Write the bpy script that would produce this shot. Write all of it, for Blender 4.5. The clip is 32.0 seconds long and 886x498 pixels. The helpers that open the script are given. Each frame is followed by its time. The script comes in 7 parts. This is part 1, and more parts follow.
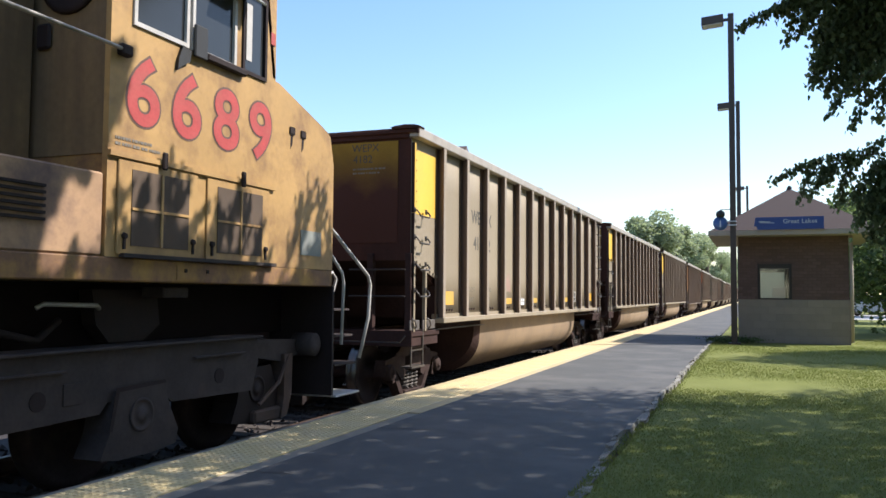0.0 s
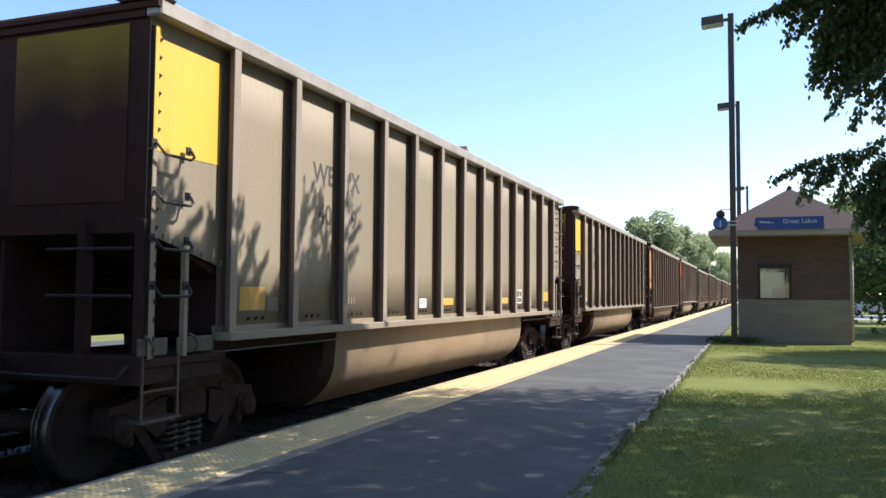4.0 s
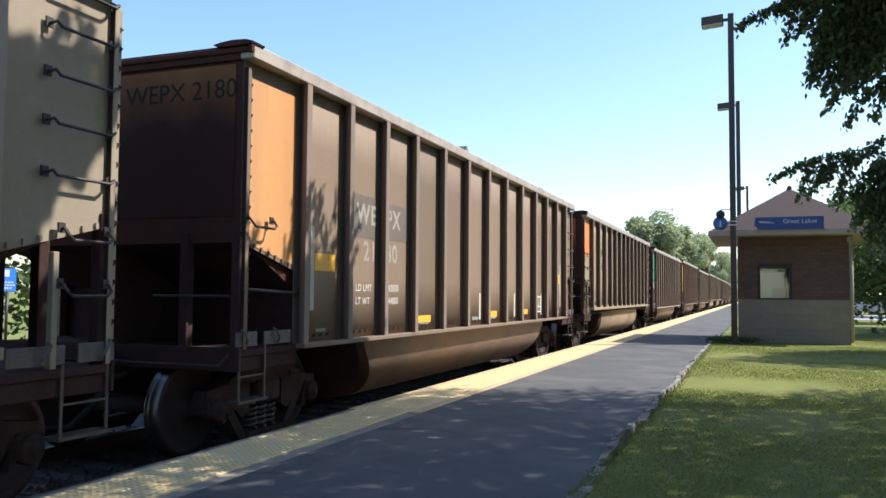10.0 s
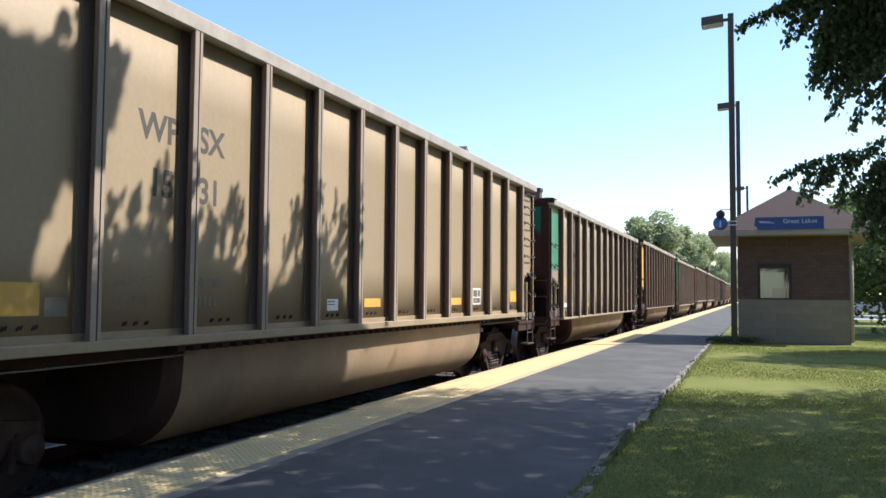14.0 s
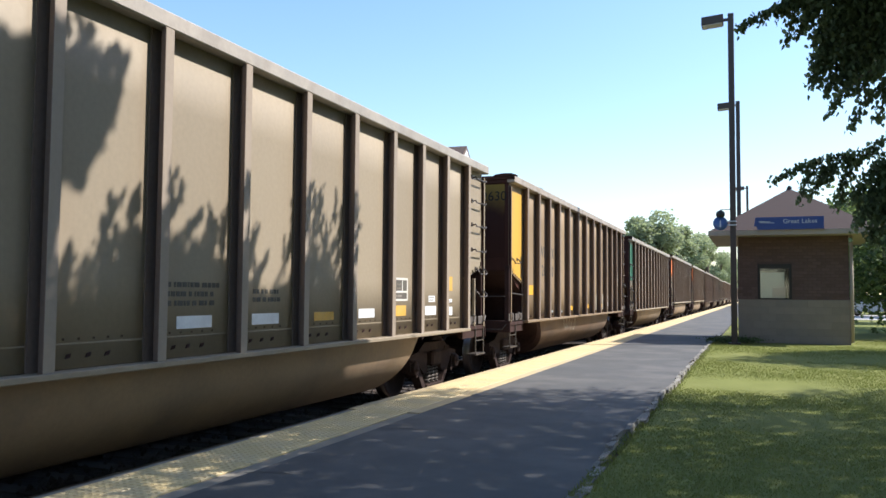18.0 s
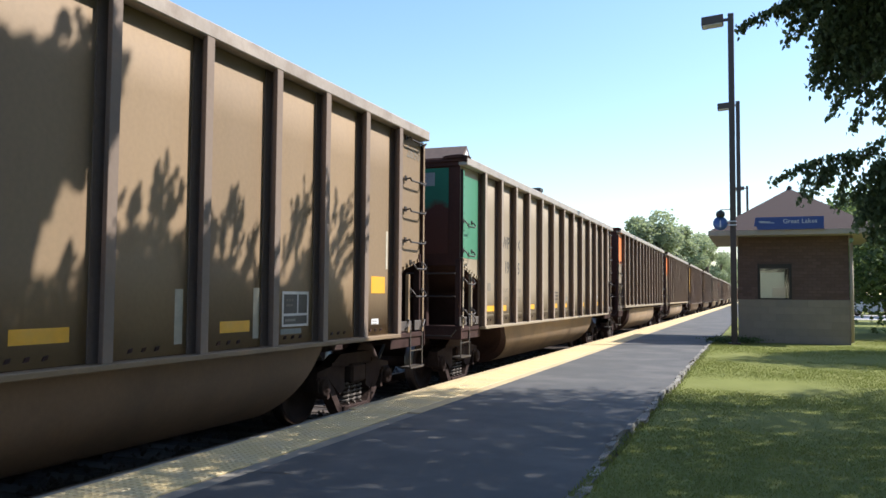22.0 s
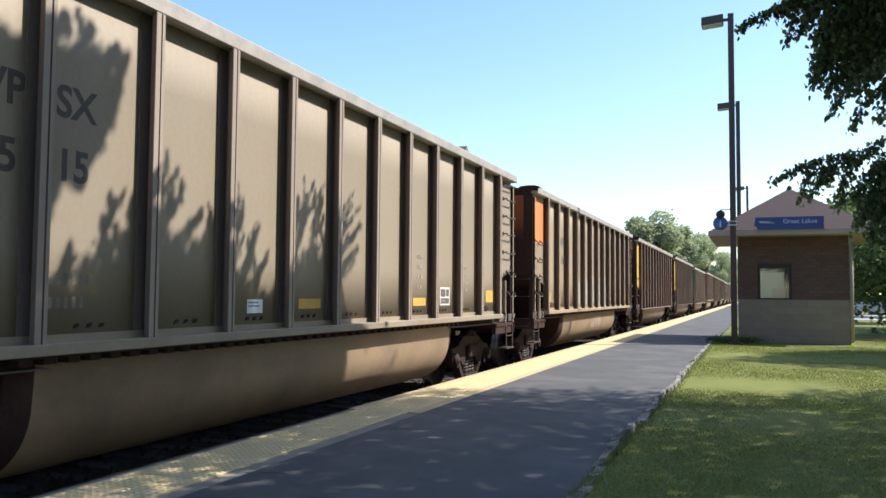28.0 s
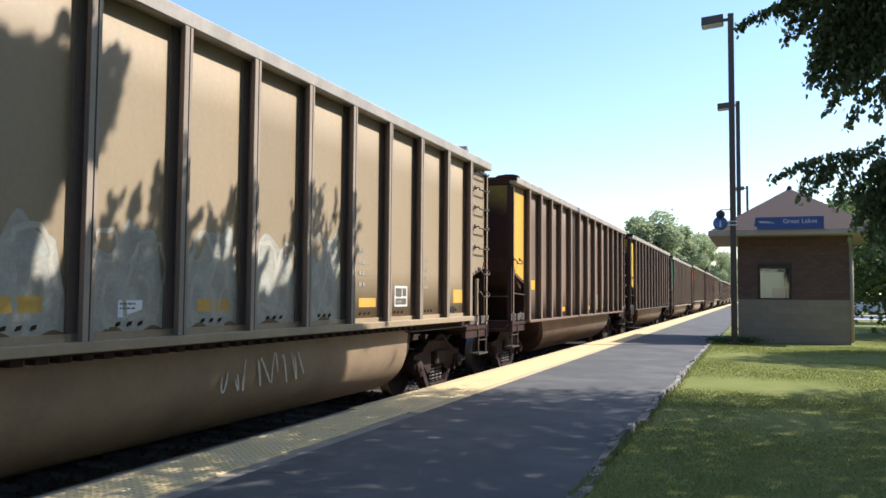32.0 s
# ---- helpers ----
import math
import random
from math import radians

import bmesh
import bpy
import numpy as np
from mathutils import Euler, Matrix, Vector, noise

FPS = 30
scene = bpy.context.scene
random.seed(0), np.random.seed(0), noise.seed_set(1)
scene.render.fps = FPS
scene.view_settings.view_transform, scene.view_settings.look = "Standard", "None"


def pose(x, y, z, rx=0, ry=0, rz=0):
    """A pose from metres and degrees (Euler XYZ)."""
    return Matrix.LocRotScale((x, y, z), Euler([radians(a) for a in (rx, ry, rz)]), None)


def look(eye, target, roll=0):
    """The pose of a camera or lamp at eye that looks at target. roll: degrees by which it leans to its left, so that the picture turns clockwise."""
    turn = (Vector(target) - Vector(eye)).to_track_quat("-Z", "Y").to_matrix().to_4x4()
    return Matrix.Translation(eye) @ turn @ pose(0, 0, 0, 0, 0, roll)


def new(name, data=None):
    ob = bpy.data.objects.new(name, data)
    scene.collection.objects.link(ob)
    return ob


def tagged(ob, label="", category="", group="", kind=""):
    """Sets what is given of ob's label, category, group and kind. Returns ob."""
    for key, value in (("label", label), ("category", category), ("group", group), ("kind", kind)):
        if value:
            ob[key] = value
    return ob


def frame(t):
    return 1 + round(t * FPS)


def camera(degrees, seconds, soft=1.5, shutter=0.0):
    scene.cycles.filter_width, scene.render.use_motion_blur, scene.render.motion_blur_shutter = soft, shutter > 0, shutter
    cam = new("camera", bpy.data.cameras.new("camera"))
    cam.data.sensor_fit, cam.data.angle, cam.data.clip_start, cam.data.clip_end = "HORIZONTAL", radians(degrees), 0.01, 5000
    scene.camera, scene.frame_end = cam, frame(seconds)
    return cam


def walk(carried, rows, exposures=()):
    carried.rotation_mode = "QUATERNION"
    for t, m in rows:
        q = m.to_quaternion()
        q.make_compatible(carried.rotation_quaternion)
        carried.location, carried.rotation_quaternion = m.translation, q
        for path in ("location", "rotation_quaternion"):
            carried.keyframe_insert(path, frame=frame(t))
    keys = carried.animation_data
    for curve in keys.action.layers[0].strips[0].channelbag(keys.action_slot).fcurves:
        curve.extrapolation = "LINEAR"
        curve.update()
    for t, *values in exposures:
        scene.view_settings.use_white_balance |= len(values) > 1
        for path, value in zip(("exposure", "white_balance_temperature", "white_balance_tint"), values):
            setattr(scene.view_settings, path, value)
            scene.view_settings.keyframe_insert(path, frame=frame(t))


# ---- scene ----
cam = camera(56.65, 32.0, soft=1.55)
EYE = pose(0, 0, 1.28, 93.17, 0, 20.82) @ pose(0, 0, 0, 0, 0, 0.43)
walk(cam, [(0.0, EYE), (32.0, EYE)], [(0.0, 0.88, 6150, 13), (32.0, 0.88, 6150, 13)])

# ---- world, sun, exposure ----
SUN_WAY = Vector((1.0, 0.55, 1.22)).normalized()      # towards the sun
world = bpy.data.worlds.new("world")
scene.world = world
world.use_nodes = True
wn = world.node_tree
sky = wn.nodes.new("ShaderNodeTexSky")
sky.sky_type = "NISHITA"
sky.sun_disc = False
sky.sun_elevation = math.asin(SUN_WAY.z)
sky.sun_rotation = math.atan2(SUN_WAY.x, SUN_WAY.y)
sky.air_density, sky.dust_density, sky.ozone_density = 1.15, 0.8, 1.4
deep = wn.nodes.new("ShaderNodeHueSaturation")
deep.inputs["Saturation"].default_value = 1.13
wn.links.new(sky.outputs[0], deep.inputs["Color"])
wn.links.new(deep.outputs[0], wn.nodes["Background"].inputs[0])
wn.nodes["Background"].inputs[1].default_value = 0.138
sun = new("sun", bpy.data.lights.new("sun", "SUN"))
sun.data.energy, sun.data.angle, sun.data.color = 4.7, radians(0.55), (1.0, 0.93, 0.82)
sun.matrix_world = look((0, 0, 40), Vector((0, 0, 40)) - SUN_WAY)

# ---- materials ----
MATS = {}


def mat(name, col, rough=0.7, metal=0.0, var=0.15, scale=3.0, fine=40.0, bump=0.15, stain=None, stain_amt=0.0,
        stain_scale=1.2, fade=None, rand=0.0, streak=False, spec=0.5, dist=0.01):
    """A painted or raw surface: base colour with grain at two scales, an optional stain colour with its own shape, and relief."""
    if name in MATS:
        return MATS[name]
    m = bpy.data.materials.new(name)
    m.use_nodes = True
    nt = m.node_tree
    N, Lk = nt.nodes, nt.links
    bsdf = N["Principled BSDF"]
    tc = N.new("ShaderNodeTexCoord")
    mp = N.new("ShaderNodeMapping")
    Lk.new(tc.outputs["Object"], mp.inputs[0])
    if streak:
        mp.inputs["Scale"].default_value = (1.0, 1.0, 0.12)
    big = N.new("ShaderNodeTexNoise")
    big.inputs["Scale"].default_value, big.inputs["Detail"].default_value = scale, 5
    Lk.new(mp.outputs[0], big.inputs["Vector"])
    small = N.new("ShaderNodeTexNoise")
    small.inputs["Scale"].default_value, small.inputs["Detail"].default_value = fine, 3
    Lk.new(tc.outputs["Object"], small.inputs["Vector"])
    add = N.new("ShaderNodeMath")
    add.operation = "MULTIPLY_ADD"
    add.inputs[1].default_value = 0.65
    Lk.new(big.outputs[0], add.inputs[0])
    half = N.new("ShaderNodeMath")
    half.operation = "MULTIPLY"
    half.inputs[1].default_value = 0.35
    Lk.new(small.outputs[0], half.inputs[0])
    Lk.new(half.outputs[0], add.inputs[2])
    rng = N.new("ShaderNodeMapRange")
    rng.inputs[1].default_value, rng.inputs[2].default_value = 0.25, 0.75
    rng.inputs[3].default_value, rng.inputs[4].default_value = 1 - var, 1 + var
    Lk.new(add.outputs[0], rng.inputs[0])
    last = rng.outputs[0]
    if rand:
        info = N.new("ShaderNodeObjectInfo")
        r2 = N.new("ShaderNodeMapRange")
        r2.inputs[3].default_value, r2.inputs[4].default_value = 1 - rand, 1 + rand
        Lk.new(info.outputs["Random"], r2.inputs[0])
        mul = N.new("ShaderNodeMath")
        mul.operation = "MULTIPLY"
        Lk.new(last, mul.inputs[0])
        Lk.new(r2.outputs[0], mul.inputs[1])
        last = mul.outputs[0]
    scl = N.new("ShaderNodeVectorMath")
    scl.operation = "SCALE"
    scl.inputs[0].default_value = col
    Lk.new(last, scl.inputs["Scale"])
    colour = scl.outputs[0]
    if stain:
        sn = N.new("ShaderNodeTexNoise")
        sn.inputs["Scale"].default_value, sn.inputs["Detail"].default_value = stain_scale, 8
        sn.inputs["Roughness"].default_value = 0.65
        Lk.new(mp.outputs[0], sn.inputs["Vector"])
        ramp = N.new("ShaderNodeMapRange")
        ramp.inputs[1].default_value, ramp.inputs[2].default_value = 0.45, 0.72
        ramp.inputs[3].default_value, ramp.inputs[4].default_value = 0.0, stain_amt
        Lk.new(sn.outputs[0], ramp.inputs[0])
        mix = N.new("ShaderNodeMix")
        mix.data_type = "RGBA"
        Lk.new(ramp.outputs[0], mix.inputs[0])
        Lk.new(colour, mix.inputs[6])
        mix.inputs[7].default_value = (*stain, 1)
        colour = mix.outputs[2]
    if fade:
        # a darker coat low down, ragged-edged: dust, with shade put into its colour
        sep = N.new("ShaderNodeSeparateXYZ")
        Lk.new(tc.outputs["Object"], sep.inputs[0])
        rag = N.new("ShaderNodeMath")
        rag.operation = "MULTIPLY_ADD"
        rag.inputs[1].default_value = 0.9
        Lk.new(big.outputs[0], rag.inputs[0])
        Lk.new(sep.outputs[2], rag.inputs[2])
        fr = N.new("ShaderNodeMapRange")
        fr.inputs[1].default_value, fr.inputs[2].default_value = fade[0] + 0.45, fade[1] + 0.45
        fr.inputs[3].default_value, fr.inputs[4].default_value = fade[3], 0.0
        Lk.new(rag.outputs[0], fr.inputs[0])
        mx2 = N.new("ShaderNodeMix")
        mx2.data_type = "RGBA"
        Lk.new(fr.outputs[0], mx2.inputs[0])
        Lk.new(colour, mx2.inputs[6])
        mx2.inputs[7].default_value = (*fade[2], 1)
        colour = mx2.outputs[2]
    Lk.new(colour, bsdf.inputs["Base Color"])
    rr = N.new("ShaderNodeMapRange")
    rr.inputs[3].default_value, rr.inputs[4].default_value = max(0.02, rough - 0.1), min(1, rough + 0.1)
    Lk.new(big.outputs[0], rr.inputs[0])
    Lk.new(rr.outputs[0], bsdf.inputs["Roughness"])
    bsdf.inputs["Metallic"].default_value = metal
    bsdf.inputs["Specular IOR Level"].default_value = spec
    if bump:
        bp = N.new("ShaderNodeBump")
        bp.inputs["Strength"].default_value, bp.inputs["Distance"].default_value = bump, dist
        Lk.new(add.outputs[0], bp.inputs["Height"])
        Lk.new(bp.outputs[0], bsdf.inputs["Normal"])
    MATS[name] = m
    return m


def leaf_mat(name, col, var=0.35, through_col=None, thin=0.3):
    if name in MATS:
        return MATS[name]
    m = bpy.data.materials.new(name)
    m.use_nodes = True
    N, Lk = m.node_tree.nodes, m.node_tree.links
    bsdf, out = N["Principled BSDF"], N["Material Output"]
    geo = N.new("ShaderNodeNewGeometry")
    rng = N.new("ShaderNodeMapRange")
    rng.inputs[3].default_value, rng.inputs[4].default_value = 1 - var, 1 + var
    Lk.new(geo.outputs["Random Per Island"], rng.inputs[0])
    scl = N.new("ShaderNodeVectorMath")
    scl.operation = "SCALE"
    scl.inputs[0].default_value = col
    Lk.new(rng.outputs[0], scl.inputs["Scale"])
    Lk.new(scl.outputs[0], bsdf.inputs["Base Color"])
    bsdf.inputs["Roughness"].default_value = 0.6
    bsdf.inputs["Specular IOR Level"].default_value = 0.22
    tr = N.new("ShaderNodeBsdfTranslucent")
    t2 = N.new("ShaderNodeVectorMath")
    t2.operation = "SCALE"
    t2.inputs[0].default_value = through_col or (col[0] * 1.3, col[1] * 1.5, col[2] * 0.7)
    Lk.new(rng.outputs[0], t2.inputs["Scale"])
    Lk.new(t2.outputs[0], tr.inputs["Color"])
    mix = N.new("ShaderNodeMixShader")
    mix.inputs[0].default_value = thin
    Lk.new(bsdf.outputs[0], mix.inputs[1])
    Lk.new(tr.outputs[0], mix.inputs[2])
    Lk.new(mix.outputs[0], out.inputs[0])
    MATS[name] = m
    return m


def glass_mat(name, col=(0.02, 0.025, 0.03), rough=0.05, shine=0.8):
    if name in MATS:
        return MATS[name]
    m = bpy.data.materials.new(name)
    m.use_nodes = True
    b = m.node_tree.nodes["Principled BSDF"]
    b.inputs["Base Color"].default_value = (*col, 1)
    b.inputs["Roughness"].default_value = rough
    b.inputs["Specular IOR Level"].default_value = shine
    MATS[name] = m
    return m


# ---- building helpers ----
def part(name, bm, material, parent, label="", at=None):
    """One mesh object under a thing or a part."""
    me = bpy.data.meshes.new(name)
    bm.to_mesh(me)
    bm.free()
    return part_of(name, me, material, parent, label, at)


def part_of(name, me, material, parent, label="", at=None):
    if material and not me.materials:
        me.materials.append(material)
    ob = new(name, me)
    if parent:
        ob.parent = parent
    if at is not None:
        ob.matrix_basis = at
    if label:
        ob["label"] = label
    return ob


CACHE = {}


def shared(key, make, material, name, parent, label="", at=None):
    """A part on a mesh that alike parts share."""
    k = (key, material.name if material else "")
    if k not in CACHE:
        bm = bmesh.new()
        make(bm)
        me = bpy.data.meshes.new(name)
        bm.to_mesh(me)
        bm.free()
        CACHE[k] = me
    return part_of(name, CACHE[k], material, parent, label, at)


def empty(name, m, label, category, group="", kind=""):
    ob = new(name)
    ob.empty_display_size = 0.1
    ob.matrix_basis = m
    return tagged(ob, label, category, group, kind)


def box(bm, x0, x1, y0, y1, z0, z1, bev=0.0):
    """A box; bev cuts its vertical and horizontal edges."""
    r = bmesh.ops.create_cube(bm, size=1.0)
    vs = r["verts"]
    for v in vs:
        v.co = Vector(((x0 + x1) / 2 + v.co.x * (x1 - x0), (y0 + y1) / 2 + v.co.y * (y1 - y0), (z0 + z1) / 2 + v.co.z * (z1 - z0)))
    if bev:
        es = {e for v in vs for e in v.link_edges}
        bmesh.ops.bevel(bm, geom=list(es), offset=bev, segments=1, affect="EDGES")
    return vs


def tube(bm, pts, r, seg=6, cap=True):
    """A round bar along a polyline."""
    pts = [Vector(q) for q in pts]
    rings = []
    side = None
    for i, q in enumerate(pts):
        d = (pts[min(i + 1, len(pts) - 1)] - pts[max(i - 1, 0)]).normalized()
        if side is None:
            side = d.orthogonal().normalized()
        side = (side - d * side.dot(d)).normalized()
        up = d.cross(side)
        rr = r[i] if isinstance(r, (list, tuple)) else r
        rings.append([bm.verts.new(q + (side * math.cos(k * 2 * math.pi / seg) + up * math.sin(k * 2 * math.pi / seg)) * rr) for k in range(seg)])
    for a, b in zip(rings, rings[1:]):
        for k in range(seg):
            f = bm.faces.new((a[k], a[(k + 1) % seg], b[(k + 1) % seg], b[k]))
            f.smooth = seg > 6
    if cap:
        bm.faces.new(rings[0][::-1])
        bm.faces.new(rings[-1])


def prism(bm, outline, axis, lo, hi):
    """Extrude a flat outline of (u, v) along an axis: 'x' takes (y, z), 'y' takes (x, z), 'z' takes (x, y)."""
    def at(u, v, w):
        return {"x": (w, u, v), "y": (u, w, v), "z": (u, v, w)}[axis]
    a = [bm.verts.new(at(u, v, lo)) for u, v in outline]
    b = [bm.verts.new(at(u, v, hi)) for u, v in outline]
    n = len(outline)
    fs = [bm.faces.new(a), bm.faces.new(b[::-1])]
    for i in range(n):
        fs.append(bm.faces.new((a[i], b[i], b[(i + 1) % n], a[(i + 1) % n])))
    bmesh.ops.recalc_face_normals(bm, faces=fs)
    return fs


def lathe(bm, profile, axis="x", seg=24):
    """Turn a profile of (along, radius) about an axis through the origin."""
    rings = []
    for u, r in profile:
        ring = []
        for k in range(seg):
            c, s = math.cos(k * 2 * math.pi / seg) * r, math.sin(k * 2 * math.pi / seg) * r
            ring.append(bm.verts.new((u, c, s) if axis == "x" else (c, s, u)))
        rings.append(ring)
    fs = []
    for a, b in zip(rings, rings[1:]):
        for k in range(seg):
            f = bm.faces.new((a[k], a[(k + 1) % seg], b[(k + 1) % seg], b[k]))
            f.smooth = True
            fs.append(f)
    fs.append(bm.faces.new(rings[0]))
    fs.append(bm.faces.new(rings[-1]))
    bmesh.ops.recalc_face_normals(bm, faces=fs)


def lettering(name, words, size, material, parent, m, label="", spread=1.0, bold=0.0):
    """Raised lettering in the built-in font, as a mesh; m places its left foot, letters along x, upright along y."""
    cu = bpy.data.curves.new(name, "FONT")
    cu.body, cu.size, cu.extrude, cu.space_character, cu.offset = words, size, 0.0002, spread, bold
    cu.resolution_u = 5
    ob = bpy.data.objects.new(name, cu)
    scene.collection.objects.link(ob)
    me = bpy.data.meshes.new_from_object(ob)
    bpy.data.objects.remove(ob)
    return part_of(name, me, material, parent, label, m)


def mesh_from(name, verts, faces, material, smooth=False):
    me = bpy.data.meshes.new(name)
    me.from_pydata(verts, [], faces)
    me.update()
    if smooth:
        me.polygons.foreach_set("use_smooth", [True] * len(me.polygons))
    me.materials.append(material)
    return me

# ---- the setting ----
TRACK_X, RAIL_Z = -5.98, -0.30
asphalt = mat("asphalt", (0.069, 0.070, 0.068), 0.85, var=0.28, scale=1.3, fine=120, bump=0.5, stain=(0.142, 0.134, 0.124), stain_amt=0.75, stain_scale=0.9, dist=0.006)
concrete = mat("concrete", (0.24, 0.215, 0.17), 0.85, var=0.2, scale=2.0, fine=90, bump=0.3, stain=(0.18, 0.17, 0.15), stain_amt=0.5)
soil = mat("soil", (0.165, 0.182, 0.054), 0.95, var=0.22, scale=0.8, fine=30, bump=0.3, stain=(0.215, 0.21, 0.085), stain_amt=0.6, stain_scale=0.4, spec=0.1)
ballast_mat = mat("ballast", (0.034, 0.026, 0.023), 0.95, var=0.45, scale=9, fine=28, bump=1.0, dist=0.04)
rail_steel = mat("rail_steel", (0.16, 0.10, 0.07), 0.5, 0.6, var=0.3, scale=4)
tie_wood = mat("tie_wood", (0.07, 0.055, 0.045), 0.9, var=0.3, scale=5, fine=30, bump=0.6, rand=0.25)


def grid_sheet(name, x0, x1, y0, y1, z, nx, ny, material, amp=0.0, freq=0.3):
    xs, ys = np.linspace(x0, x1, nx + 1), np.linspace(y0, y1, ny + 1)
    verts = [(x, y, z + amp * noise.noise(Vector((x * freq, y * freq, 0.3)))) for y in ys for x in xs]
    faces = [(j * (nx + 1) + i, j * (nx + 1) + i + 1, (j + 1) * (nx + 1) + i + 1, (j + 1) * (nx + 1) + i) for j in range(ny) for i in range(nx)]
    return new(name, mesh_from(name, verts, faces, material, True))


def setting():
    ground = grid_sheet("ground", -2500, 2500, -600, 4400, -0.62, 40, 40, soil)
    tagged(ground, "grassy earth reaching away to the horizon", "ground", kind="structure")
    bed = bmesh.new()
    prism(bed, [(-13.6, -0.61), (-12.9, -0.47), (-4.45, -0.47), (-4.30, -0.61)], "y", -60, 420)
    tagged(part("ballast_bed", bed, ballast_mat, None), "dark crushed-stone ballast under the railway tracks", "ballast", kind="structure")
    slab = bmesh.new()
    box(slab, -3.395, -1.10, -12, 260, -0.6, 0.0)
    tagged(part("platform", slab, asphalt, None), "worn dark asphalt station platform with cracks", "platform", kind="structure")
    edge = bmesh.new()
    box(edge, -4.27, -3.395, -12, 260, -0.6, -0.012, 0.01)
    platform_edge = part("platform_edge", edge, concrete, None)
    tagged(platform_edge, "concrete platform edge under worn tactile paving", "platform edge", kind="structure")
    lawn = grid_sheet("lawn", -1.05, 60, -20, 260, 0.0, 60, 140, soil, 0.05, 0.35)
    tagged(lawn, "mown green lawn beside the platform, partly in tree shade", "lawn", kind="structure")
    return platform_edge


platform_edge = setting()

# ---- the tracks ----
def railway_track(x, label):
    t = empty("railway_track", pose(x, 0, RAIL_Z), label, "track", "railway tracks", "structure")
    def rail(bm):
        prism(bm, [(-0.07, -0.17), (0.07, -0.17), (0.07, -0.155), (0.012, -0.135), (0.012, -0.04), (0.036, -0.03), (0.036, 0), (-0.036, 0), (-0.036, -0.03), (-0.012, -0.04), (-0.012, -0.135), (-0.07, -0.155)], "y", -60, 420)
    for sx in (-0.7535, 0.7535):
        shared("rail", rail, rail_steel, "rail", t, at=pose(sx, 0, 0))
    def tie(bm):
        box(bm, -1.3, 1.3, -0.115, 0.115, -0.3, -0.155, 0.008)
    for k in range(110):
        shared("tie", tie, tie_wood, "tie", t, at=pose(0, -4 + k * 0.53, 0))
    return t


railway_track(TRACK_X, "steel rails on dark timber ties under the train")
railway_track(TRACK_X - 4.0, "second pair of steel rails beyond the train")

# ---- the coal train ----
COUPLED = 16.19
BODY = 14.55
HALF = 1.65            # over the ribs
PANEL = 1.525           # plane of the side sheets
TOP, CHORD = 3.905, 3.765
SILLS = {"a": 1.228, "b": 1.06, "c": 1.06}     # top of the side sill, by kind of car
RIBS = [1.08 + 1.0325 * k for k in range(13)]      # even stations along a side, from which marks are placed


def posts(middle, pitch, last):
    """Where the side posts stand: six even bays in the middle and three of another width towards each end."""
    mid = [middle + (k - 3) * pitch for k in range(7)]
    return [mid[0] - last * k for k in (3, 2, 1)] + mid + [mid[-1] + last * k for k in (1, 2, 3)]


POSTS = {"a": posts(7.255, 1.007, 1.066), "b": posts(7.30, 1.10, 0.985), "c": posts(7.275, 1.10, 0.985)}
worn_chord = mat("worn_chord_metal", (0.38, 0.34, 0.29), 0.55, 0.25, var=0.16, scale=2.5, fine=30, bump=0.1, stain=(0.24, 0.20, 0.16), stain_amt=0.6, stain_scale=3.0)
brown_chord = mat("worn_brown_chord", (0.36, 0.31, 0.26), 0.6, 0.2, var=0.18, scale=2.5, fine=30, bump=0.1, stain=(0.20, 0.15, 0.11), stain_amt=0.7, stain_scale=3.0)
aluminium_tan = mat("dusty_aluminium", (0.285, 0.234, 0.163), 0.62, 0.0, var=0.17, scale=1.6, fine=22, bump=0.08, stain=(0.215, 0.168, 0.115), stain_amt=0.6, stain_scale=1.5, rand=0.09, streak=True)
aluminium_warm = mat("rust_dusted_aluminium", (0.315, 0.242, 0.150), 0.62, 0.0, var=0.17, scale=1.6, fine=22, bump=0.08, stain=(0.225, 0.16, 0.10), stain_amt=0.6, stain_scale=1.5, rand=0.09, streak=True)
steel_brown = mat("dusty_brown_steel", (0.186, 0.132, 0.086), 0.7, 0.0, var=0.16, scale=1.6, fine=22, bump=0.1, stain=(0.10, 0.07, 0.055), stain_amt=0.45, stain_scale=1.2, rand=0.2, streak=True)
steel_tan = mat("dusty_tan_steel", (0.245, 0.172, 0.098), 0.7, 0.0, var=0.16, scale=1.6, fine=22, bump=0.1, stain=(0.20, 0.14, 0.10), stain_amt=0.45, stain_scale=1.2, rand=0.14, streak=True)
# Near-black for grime, and for shade painted onto parts over the trucks
grime_and_shade = mat("grime_and_shade", (0.047, 0.027, 0.024), 0.9, 0.0, var=0.4, scale=3, fine=30, bump=0.3, spec=0.15)
rib_flank_shade = mat("shaded_rib_flank", (0.165, 0.112, 0.084), 0.9, 0.0, var=0.25, scale=3, fine=30, bump=0.2, stain=(0.08, 0.058, 0.045), stain_amt=0.6, stain_scale=2.0, streak=True)
steel_red = mat("rusty_brown_steel", (0.18, 0.118, 0.08), 0.72, 0.0, var=0.2, scale=1.6, fine=22, bump=0.1, stain=(0.11, 0.065, 0.042), stain_amt=0.6, stain_scale=1.2, rand=0.22, streak=True)
steel_black = mat("sooty_brown_steel", (0.085, 0.07, 0.055), 0.75, 0.0, var=0.2, scale=1.6, fine=22, bump=0.1, stain=(0.04, 0.03, 0.026), stain_amt=0.6, stain_scale=1.2, rand=0.3, streak=True)
